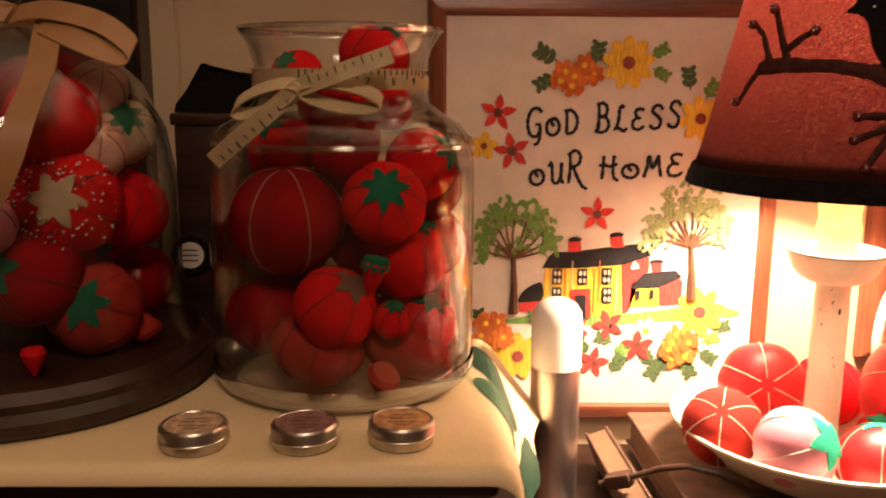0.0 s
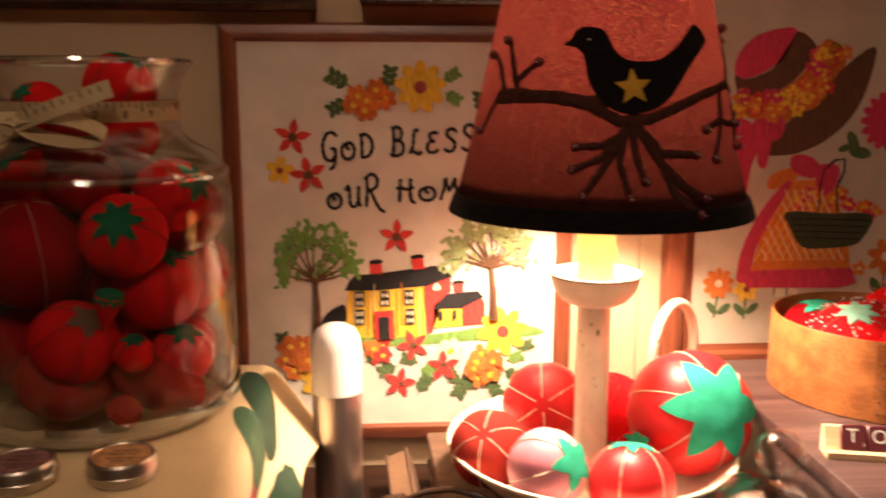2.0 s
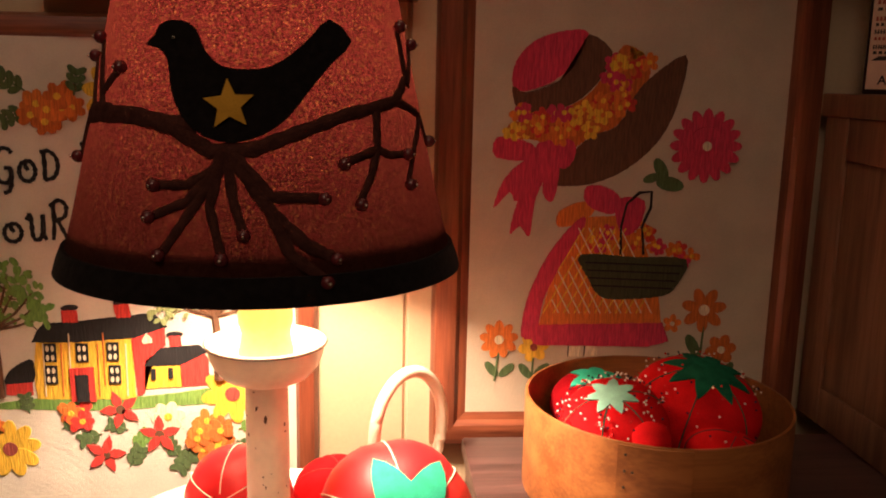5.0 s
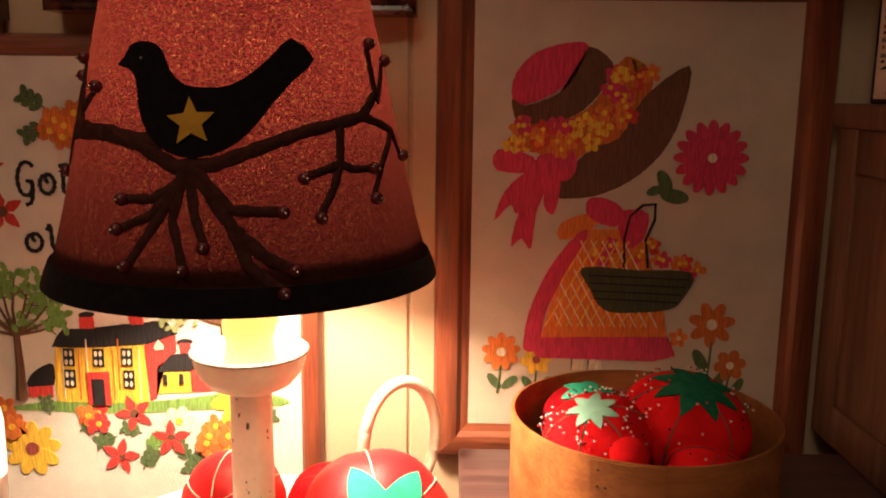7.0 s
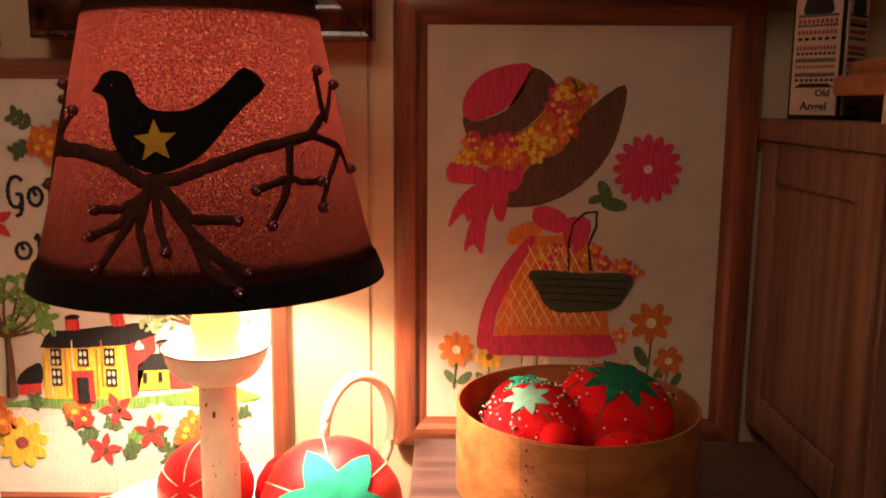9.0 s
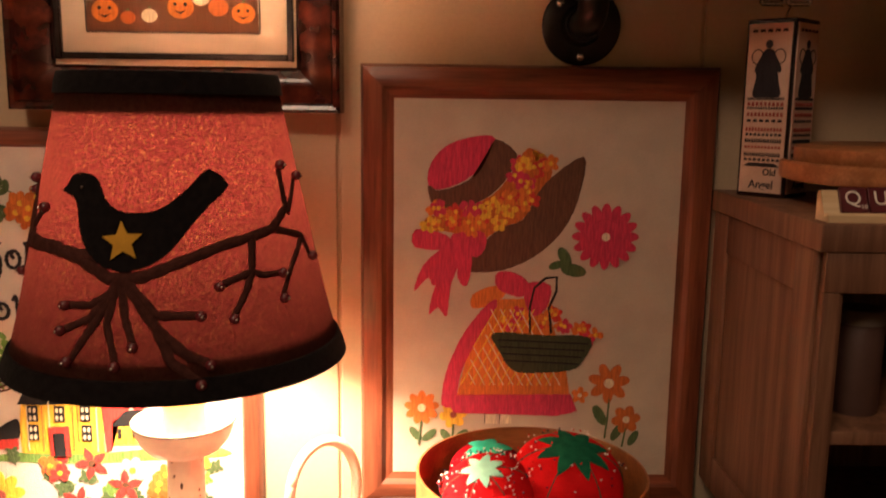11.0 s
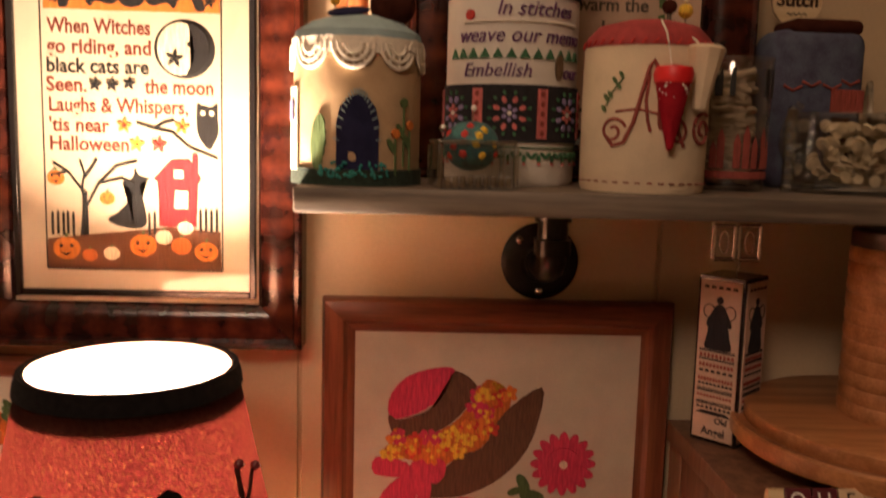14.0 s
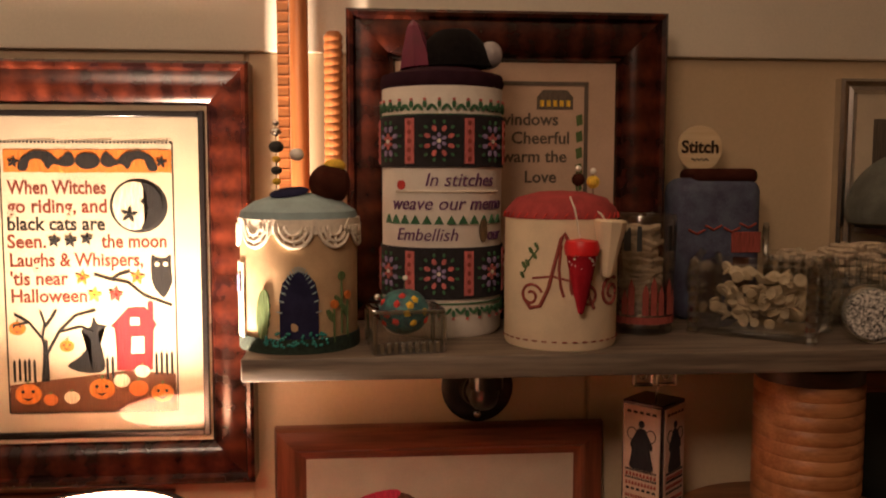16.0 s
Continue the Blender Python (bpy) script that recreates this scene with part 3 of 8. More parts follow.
# ---- glass jar ----
jar = thing("glass_jar", pose(-0.0725, 0.703, 1.052), "large clear glass jar full of red tomato pincushions", "jar")
outer = [(0, 0), (0.092, 0), (0.101, 0.004), (0.1065, 0.014), (0.1075, 0.03), (0.1075, 0.178), (0.105, 0.197), (0.096, 0.211), (0.080, 0.221), (0.071, 0.228), (0.068, 0.238), (0.068, 0.256), (0.072, 0.270), (0.079, 0.281), (0.0795, 0.283), (0.078, 0.284)]
inner = [(r - 0.0035 if r > 0.01 else 0, z) for r, z in outer[4:-1]][::-1] + [(0.098, 0.016), (0, 0.010)]
part("glass", lathe_bm(outer + inner, 72), M_GLASS, jar)
part("foot_ring", lathe_bm([(0.090, 0.0012), (0.1005, 0.0025), (0.1070, 0.0075), (0.1092, 0.0150), (0.1088, 0.0215), (0.1080, 0.0215), (0.1072, 0.0150), (0.1040, 0.0085), (0.092, 0.0060)], 96), M_BRIGHTGLASS, jar, "thick glass foot")
part("shoulder_bead", lathe_bm([(0.1060, 0.1950), (0.1068, 0.1975), (0.1050, 0.2010), (0.1040, 0.1985)], 96), M_CUTGLASS, jar, "thick glass shoulder")
part("lip", lathe_bm([(0.0800, 0.2815), (0.0815, 0.2835), (0.0805, 0.2860), (0.0775, 0.2865), (0.0755, 0.2850)], 72), M_BRIGHTGLASS, jar, "thick rolled glass lip")

bell = thing("glass_cloche", pose(-0.339, 0.697, 1.052), "glass bell cloche full of red pincushions on a dark wooden base", "cloche")
part("base", lathe_bm([(0, 0), (0.15, 0), (0.157, 0.006), (0.157, 0.014), (0.150, 0.02), (0.150, 0.026), (0.143, 0.033), (0, 0.033)], 64), M_DARKWOOD, bell)
bo = [(0.142, 0.034), (0.141, 0.04), (0.134, 0.055), (0.129, 0.09), (0.129, 0.16), (0.121, 0.205), (0.104, 0.242), (0.08, 0.267), (0.052, 0.280), (0.024, 0.288), (0.016, 0.297), (0.019, 0.307), (0.030, 0.318), (0.033, 0.331), (0.027, 0.345), (0, 0.352)]
bi = [(max(0, r - 0.003), z - 0.001) for r, z in bo[:10]][::-1]
part("glass", lathe_bm(bo + [(0, 0.2835)] + bi, 72), M_GLASS, bell)


# ---- tomato pincushions ----
def ball_bm(r, squash, ribs, depth, n=40, rows=22):
    bm = bmesh.new()
    top, low = bm.verts.new((0, 0, r * squash * 0.94)), bm.verts.new((0, 0, -r * squash))
    grid = []
    for j in range(1, rows):
        p = math.pi * j / rows
        ring = []
        for i in range(n):
            a = 2 * math.pi * i / n
            k = 1 - depth * (abs(math.cos(a * ribs / 2)) ** 6) * math.sin(p) if ribs else 1.0
            dip = 1 - 0.06 * math.exp(-(p / 0.35) ** 2)
            ring.append(bm.verts.new((r * k * math.sin(p) * math.cos(a), r * k * math.sin(p) * math.sin(a), r * squash * math.cos(p) * dip)))
        grid.append(ring)
    for i in range(n):
        m = (i + 1) % n
        bm.faces.new((top, grid[0][i], grid[0][m]))
        bm.faces.new((low, grid[-1][m], grid[-1][i]))
        for a, b in zip(grid, grid[1:]):
            bm.faces.new((a[i], b[i], b[m], a[m]))
    return bm


def on_ball(r, squash, p, a, out):
    """A place over the ball: p down from the crown, a round it (radians)."""
    dip = 1 - 0.06 * math.exp(-(p / 0.35) ** 2)
    q = Vector((r * math.sin(p) * math.cos(a), r * math.sin(p) * math.sin(a), r * squash * math.cos(p) * dip))
    return q + q.normalized() * out


def leaf_star_bm(r, squash, reach, points, inner=0.5, turn=0.0):
    bm = bmesh.new()
    n, rows = points * 8, 6
    c = bm.verts.new(on_ball(r, squash, 0, 0, 0.0012))
    last = None
    for j in range(1, rows + 1):
        ring = []
        for i in range(n):
            a = 2 * math.pi * i / n
            w = abs(((i / 8.0) % 1.0) - 0.5) * 2
            k = inner + (1 - inner) * w ** 1.25
            ring.append(bm.verts.new(on_ball(r, squash, reach * k * j / rows, a + turn, 0.0012)))
        for i in range(n):
            m = (i + 1) % n
            bm.faces.new((c, ring[i], ring[m]) if last is None else (last[i], ring[i], ring[m], last[m]))
        last = ring
    edge = [bm.verts.new(v.co - v.co.normalized() * 0.0012) for v in last]
    for i in range(n):
        m = (i + 1) % n
        bm.faces.new((last[i], edge[i], edge[m], last[m]))
    return bm


def beads_bm(places, size):
    bm = bmesh.new()
    for p in places:
        bmesh.ops.create_icosphere(bm, subdivisions=1, radius=size, matrix=Matrix.Translation(p))
    return bm


M_PINWHITE = material("pearl_pin_heads", (0.85, 0.80, 0.72), 0.25, vary=0.05, bump=0.0)
M_PINRED = material("red_pin_heads", (0.65, 0.03, 0.03), 0.25, vary=0.05, bump=0.0)
M_PINDARK = material("dark_pin_heads", (0.03, 0.03, 0.06), 0.25, vary=0.05, bump=0.0)


def tomato(place, r, lean=(0, 0), squash=0.86, cloth=M_RED, star=M_GREENFELT, reach=0.62, points=7, thread=M_THREADDARK, segs=6, pins=0, turn=0.0, label="", group="tomato pincushions"):
    """A stuffed pincushion. lean: degrees by which its crown leans towards the viewer (-y) and to the right (+x)."""
    m = Matrix.Translation(place) @ Matrix.Rotation(radians(lean[1]), 4, "Y") @ Matrix.Rotation(radians(lean[0]), 4, "X") @ Matrix.Rotation(radians(turn), 4, "Z")
    ob = thing("tomato_pincushion", m, label or "red cotton tomato pincushion with a green felt leaf", "pincushion", group)
    part("body", ball_bm(r, squash, segs, 0.035), cloth, ob)
    for k in range(segs if thread else 0):
        a = 2 * math.pi * k / segs
        pts = [on_ball(r * (1 - 0.033 * math.sin(p)), squash, p, a, 0.0006) for p in [math.pi * (0.05 + 0.90 * i / 16) for i in range(17)]]
        part("seam_thread", tube_bm(pts, 0.00035 + r * 0.0036, 5), thread, ob)
    if star:
        part("felt_leaf", leaf_star_bm(r, squash, reach, points, 0.5, 0.3), star, ob)
    if pins:
        rnd = random.Random(round(place[0] * 1000) + pins)
        sets = ([], [], [])
        for k in range(pins):
            p, a = 0.35 + 0.9 * rnd.random() ** 0.8, rnd.random() * 6.283
            sets[k % 3 if k % 5 else 0].append(on_ball(r, squash, p, a, 0.001 + 0.0035 * rnd.random()))
        for q, mt in zip(sets, (M_PINWHITE, M_PINRED, M_PINDARK)):
            bead_parts("pin_head", q, 0.00095, mt, ob)
    return ob


M_OLDTHREAD = material("tea_brown_thread", (0.36, 0.20, 0.12), 0.8, vary=0.15, scale=300, bump=0.3)
SAUCER = "tomatoes in the lamp saucer"
tomato((0.430, 0.699, 1.033), 0.0555, (62, 22), 0.95, M_SATIN, M_TEALFELT, 0.95, 6, M_THREAD, 6, group=SAUCER, label="large bright red satin tomato pincushion with a teal leaf")
tomato((0.313, 0.768, 1.017), 0.041, (66, -34), 0.95, M_SATIN, None, 0, 6, M_THREAD, 6, group=SAUCER, label="red satin tomato pincushion bound with cream thread")
tomato((0.291, 0.638, 1.012), 0.0335, (40, 52), 0.95, M_PINK, M_TEALFELT, 0.72, 5, M_THREAD, 6, group=SAUCER, label="pink silk tomato pincushion with a mint felt leaf")
tomato((0.250, 0.690, 1.008), 0.0345, (40, -20), 0.92, M_ORANGERED, None, 0, 6, M_THREAD, 6, group=SAUCER, label="faded red calico tomato pincushion in the lamp saucer")
tomato((0.357, 0.628, 1.002), 0.036, (-14, 4), 0.92, M_SATIN, M_TEALFELT, 0.62, 6, M_THREAD, 6, group=SAUCER, label="red satin tomato pincushion with a spread teal leaf")
tomato((0.386, 0.790, 1.004), 0.036, (20, 10), 0.9, M_RED, None, 0, 6, M_THREADDARK, 6, group=SAUCER, label="dark red cotton tomato pincushion behind the lamp stick")
tomato((0.372, 0.668, 1.012), 0.017, (30, 0), 0.8, M_DEEPRED, M_GREENFELT, 0.8, 6, None, 6, group=SAUCER, label="tiny deep red pincushion with a green leaf")

JX, JY, JZ = -0.0725, 0.703, 1.052
INJAR = "pincushions in the glass jar"
# Mostly deep red left, red right: the lamp side's brightness put into the cloth.
tomato((-0.036, 0.650, 1.206), 0.033, (58, 8), 0.86, M_RED, M_GREENFELT, 0.62, 7, M_THREADDARK, 8, group=INJAR, label="red cotton tomato pincushion with a dark green felt leaf")
tomato((-0.113, 0.672, 1.190), 0.046, (10, 0), 0.95, M_DEEPRED, None, 0, 6, M_OLDTHREAD, 6, group=INJAR, label="large deep red velvet pincushion with cream stitched ribs")
tomato((-0.073, 0.634, 1.128), 0.033, (25, 38), 0.88, M_RED, M_OLDPAPER, 0.5, 5, M_THREADDARK, 6, group=INJAR, label="red cotton tomato pincushion with a faded brown leaf")
tomato((-0.088, 0.652, 1.092), 0.038, (8, 10), 0.76, M_ORANGERED, None, 0, 6, M_THREADDARK, 8, group=INJAR, label="faded red ribbed pincushion lying on the jar bottom")
for p, r, lean, sq, mt in (
    ((-0.134, 0.690, 1.108), 0.036, (0, -20), 0.9, M_DEEPRED),
    ((-0.004, 0.674, 1.104), 0.0255, (20, 14), 0.95, M_SATIN),
    ((-0.030, 0.634, 1.118), 0.015, (20, 10), 0.95, M_RED),
    ((-0.020, 0.676, 1.158), 0.034, (10, 10), 0.95, M_RED),
    ((-0.004, 0.730, 1.160), 0.034, (30, -20), 0.9, M_RED),
    ((-0.008, 0.720, 1.215), 0.036, (20, 40), 0.9, M_DEEPRED),
    ((-0.120, 0.700, 1.242), 0.030, (20, -30), 0.85, M_RED),
    ((-0.068, 0.668, 1.246), 0.028, (40, 0), 0.85, M_DEEPRED),
    ((-0.008, 0.690, 1.232), 0.030, (24, 62), 0.95, M_RED),
    ((-0.080, 0.715, 1.278), 0.030, (30, 0), 0.85, M_RED),
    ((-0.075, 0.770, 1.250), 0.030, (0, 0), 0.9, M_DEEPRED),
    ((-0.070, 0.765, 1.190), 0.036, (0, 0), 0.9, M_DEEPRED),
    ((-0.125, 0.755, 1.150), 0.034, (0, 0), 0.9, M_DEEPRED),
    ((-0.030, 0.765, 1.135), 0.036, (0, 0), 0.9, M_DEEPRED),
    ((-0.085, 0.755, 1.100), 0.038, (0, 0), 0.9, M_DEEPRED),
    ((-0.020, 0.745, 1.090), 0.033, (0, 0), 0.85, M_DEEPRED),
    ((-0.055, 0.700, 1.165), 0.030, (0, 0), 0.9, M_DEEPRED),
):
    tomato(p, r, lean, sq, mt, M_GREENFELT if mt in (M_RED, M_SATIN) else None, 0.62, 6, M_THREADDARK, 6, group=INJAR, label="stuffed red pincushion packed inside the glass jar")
tomato((-0.046, 0.702, 1.316), 0.029, (5, 25), 0.9, M_RED, M_GREENFELT, 0.6, 6, M_THREADDARK, 6, group=INJAR, label="red tomato pincushion bulging from the jar mouth")
tomato((-0.106, 0.690, 1.300), 0.022, (40, -30), 0.9, M_RED, M_GREENFELT, 0.5, 6, None, 6, group=INJAR, label="small red pincushion in the jar neck")
tomato((-0.075, 0.662, 1.272), 0.020, (40, 0), 0.9, M_DEEPRED, None, 0, 6, None, 6, group=INJAR, label="small deep red pincushion in the jar neck")
tomato((-0.036, 0.692, 1.278), 0.021, (40, 30), 0.9, M_RED, None, 0, 6, None, 6, group=INJAR, label="small red pincushion in the jar neck")


def strawberry(place, r, length, turn, mat=M_RED, cap=True, label="small red felt strawberry emery with a green cap"):
    s = thing("strawberry_emery", Matrix.Translation(place) @ turn, label, "pincushion", "strawberry emeries")
    part("body", lathe_bm([(0, -length), (r * 0.18, -length * 0.97), (r * 0.5, -length * 0.65), (r * 0.85, -length * 0.25), (r, 0.0), (r * 0.8, r * 0.35), (0, r * 0.5)], 20), mat, s)
    if cap:
        bm = lathe_bm([(r * 1.05, -0.001), (r * 0.9, r * 0.42), (0, r * 0.62)], 20)
        for i, v in enumerate(v for v in bm.verts if abs(v.co.z + 0.001) < 1e-6):
            v.co.z -= r * 0.5 * (i % 2)
        part("felt_cap", bm, M_GREENFELT, s)
    return s


strawberry((-0.041, 0.622, 1.165), 0.0105, 0.026, pose(0, 0, 0, 0, 12, 0))
strawberry((-0.036, 0.622, 1.077), 0.014, 0.014, pose(0, 0, 0, 20, 30, 0), M_ORANGERED, False, "small faded red strawberry emery on the jar bottom")
pepper = thing("pepper_pincushion", pose(-0.022, 0.660, 1.088, 0, 25, 0), "long faded red stuffed pepper pincushion in the jar", "pincushion", INJAR)
bm = ball_bm(0.024, 0.95, 0, 0)
bmesh.ops.scale(bm, vec=(1.75, 1, 1), verts=bm.verts[:])
part("body", bm, M_ORANGERED, pepper)

# tape measure tied in a bow round the jar's neck
M_TAPE = material("yellowed_tape_cloth", (0.47, 0.35, 0.19), 0.7, vary=0.12, scale=60, bump=0.25, fine=900)
M_INK = material("black_ink", (0.015, 0.013, 0.012), 0.7, vary=0.1, bump=0.0)


def ribbon_bm(points, width, across, thick=0.0006):
    """A flat ribbon through points, its width along the given directions."""
    bm = bmesh.new()
    rows = []
    for i, (p, a) in enumerate(zip(points, across)):
        p, a = Vector(p), Vector(a).normalized()
        d = (Vector(points[min(i + 1, len(points) - 1)]) - Vector(points[max(i - 1, 0)])).normalized()
        n = d.cross(a).normalized() * thick
        rows.append([bm.verts.new(q) for q in (p - a * width / 2 - n, p + a * width / 2 - n, p + a * width / 2 + n, p - a * width / 2 + n)])
    for a, b in zip(rows, rows[1:]):
        for k in range(4):
            bm.faces.new((a[k], a[(k + 1) % 4], b[(k + 1) % 4], b[k]))
    bm.faces.new(rows[0])
    bm.faces.new(rows[-1][::-1])
    return bm


tape = thing("tape_measure", pose(JX, JY, JZ), "yellowed cloth tape measure tied in a bow round the jar neck", "tape measure")
ring_pts = [(0.0695 * math.sin(2 * math.pi * k / 48), -0.0695 * math.cos(2 * math.pi * k / 48), 0.2465) for k in range(49)]
part("neck_band", ribbon_bm(ring_pts, 0.015, [(0, 0, 1)] * 49), M_TAPE, tape)
KN = Vector((-0.022, -0.077, 0.240))
part("knot", ball_bm(0.008, 0.8, 0, 0, 16, 10), M_TAPE, tape, m=Matrix.Translation(KN))


def loop(dx, dz, size, tail=False):
    pts, acr = [], []
    n = 17
    for k in range(n):
        t = k / (n - 1)
        if tail:
            pts.append(KN + Vector((dx * t, -0.006 - 0.006 * math.sin(t * 3), dz * t)) * 1.0)
        else:
            a = 2 * math.pi * t
            lx, ly = size * (1 - math.cos(a)) / 2, -0.004 - 0.012 * math.sin(a)
            pts.append(KN + Vector((dx * lx, -0.005, dz * lx + 0.008 * math.sin(a))))
        acr.append((0.1, 0.75, 0.6) if not tail else (-dz, 0.02, dx))
    return ribbon_bm(pts, 0.013, acr)


part("bow_loop", loop(0.98, -0.16, 0.060), M_TAPE, tape)
part("bow_loop", loop(-0.93, -0.30, 0.050), M_TAPE, tape)
part("tail", loop(-0.062, -0.052, 0, True), M_TAPE, tape)
part("tail", loop(0.066, 0.024, 0, True), M_TAPE, tape)
for k in range(26):
    a = radians(-20 + k * 4.4)
    long = 0.007 if k % 4 == 0 else 0.004
    p = Vector((0.0703 * math.sin(a), -0.0703 * math.cos(a), 0.2535))
    part("ruler_mark", box_bm(-0.0004, -0.0003, -long, 0.0004, 0.0003, 0, 0), M_INK, tape, m=Matrix.Translation(p) @ Matrix.Rotation(a, 4, "Z"))
for k in range(9):
    for dx, dz in ((-0.062, -0.052), (0.066, 0.024)):
        t = (k + 1.5) / 10.5
        p = KN + Vector((dx * t, -0.0066 - 0.006 * math.sin(t * 3), dz * t))
        a = math.atan2(dz, dx)
        part("ruler_mark", box_bm(-0.0003, -0.0006, 0.000, 0.0003, 0.0006, 0.0062 if k % 3 == 0 else 0.0042, 0), M_INK, tape, m=Matrix.Translation(p) @ Matrix.Rotation(-a, 4, "Y"))
for k, d in enumerate("6 7 8 9".split()):
    a = radians(4 + k * 17.6)
    words("numeral", d, 0.0085, M_INK, tape, (0, 0, 0.2445), math.degrees(a), bend=0.0702, depth=0.0002)

# cloche filling
INBELL = "pincushions under the glass cloche"
M_BLUSH = material("faded_blush_cotton", (0.55, 0.30, 0.22), 0.85, vary=0.2, scale=50, fine=900, bump=0.25, spec=0.1)
M_PALELEAF = material("cream_felt", (0.46, 0.35, 0.22), 0.95, vary=0.15, scale=90, fine=1200, bump=0.4, spec=0.05)
for p, r, lean, sq, mt, st, pins in (
    ((-0.283, 0.652, 1.268), 0.035, (30, 0), 0.95, M_RED, None, 0),
    ((-0.272, 0.647, 1.206), 0.039, (78, 22), 0.92, M_RED, M_PALELEAF, 210),
    ((-0.263, 0.655, 1.122), 0.037, (70, 12), 0.9, M_ORANGERED, M_GREENFELT, 0),
    ((-0.300, 0.632, 1.154), 0.040, (60, -50), 0.9, M_DEEPRED, M_GREENFELT, 0),
    ((-0.249, 0.700, 1.193), 0.034, (20, 40), 0.9, M_RED, None, 0),
    ((-0.262, 0.690, 1.290), 0.023, (30, 30), 0.95, M_BLUSH, None, 0),
    ((-0.249, 0.700, 1.256), 0.027, (48, 40), 0.95, M_PALELEAF, M_GREENFELT, 0),
    ((-0.258, 0.668, 1.243), 0.024, (30, 30), 0.9, M_BLUSH, None, 0),
    ((-0.315, 0.606, 1.195), 0.020, (30, 0), 1.1, M_PINK, None, 0),
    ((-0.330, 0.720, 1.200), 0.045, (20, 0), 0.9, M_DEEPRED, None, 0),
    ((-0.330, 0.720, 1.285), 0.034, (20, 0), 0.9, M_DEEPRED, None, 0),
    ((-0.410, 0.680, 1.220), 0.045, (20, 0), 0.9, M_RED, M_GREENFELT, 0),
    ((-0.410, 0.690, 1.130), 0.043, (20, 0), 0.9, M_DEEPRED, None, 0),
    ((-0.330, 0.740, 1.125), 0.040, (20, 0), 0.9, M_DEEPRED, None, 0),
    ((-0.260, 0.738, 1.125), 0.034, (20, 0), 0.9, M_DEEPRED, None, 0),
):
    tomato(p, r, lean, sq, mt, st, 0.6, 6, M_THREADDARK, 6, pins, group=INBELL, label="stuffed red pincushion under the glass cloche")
strawberry((-0.286, 0.596, 1.104), 0.009, 0.018, pose(0, 0, 0), M_RED, False)
strawberry((-0.228, 0.672, 1.098), 0.012, 0.020, pose(0, 0, 0, 0, 150, 0), M_ORANGERED, False)
M_RIBBON = material("tan_satin_ribbon", (0.34, 0.17, 0.07), 0.4, vary=0.1, scale=30, bump=0.1)
bow = thing("ribbon_bow", pose(-0.339, 0.697, 1.052), "tan satin ribbon tied round the cloche neck", "ribbon")
ring_pts = [(0.026 * math.sin(2 * math.pi * k / 32), -0.026 * math.cos(2 * math.pi * k / 32), 0.2935) for k in range(33)]
part("band", ribbon_bm(ring_pts, 0.014, [(0, 0, 1)] * 33), M_RIBBON, bow)
hang = smooth_line([(0.050, -0.022, 0.290), (0.058, -0.052, 0.270), (0.066, -0.082, 0.250), (0.067, -0.117, 0.222), (0.060, -0.130, 0.190), (0.044, -0.1335, 0.157), (0.028, -0.134, 0.130)], 4)
part("tail", ribbon_bm(hang, 0.020, [(1, 0.25, 0.1)] * len(hang)), M_RIBBON, bow)
lp = smooth_line([(0.024, -0.020, 0.2935), (0.052, -0.028, 0.296), (0.092, -0.036, 0.287), (0.116, -0.040, 0.270), (0.112, -0.046, 0.262), (0.084, -0.050, 0.272), (0.050, -0.034, 0.286)], 4)
part("loop", ribbon_bm(lp, 0.022, [(0.1, 0.75, 0.65)] * len(lp)), M_RIBBON, bow)
lp = smooth_line([(0.020, -0.022, 0.2935), (-0.005, -0.036, 0.298), (-0.040, -0.060, 0.286), (-0.052, -0.078, 0.262), (-0.030, -0.070, 0.272), (0.010, -0.034, 0.288)], 4)
part("loop", ribbon_bm(lp, 0.022, [(0.1, 0.75, 0.65)] * len(lp)), M_RIBBON, bow)

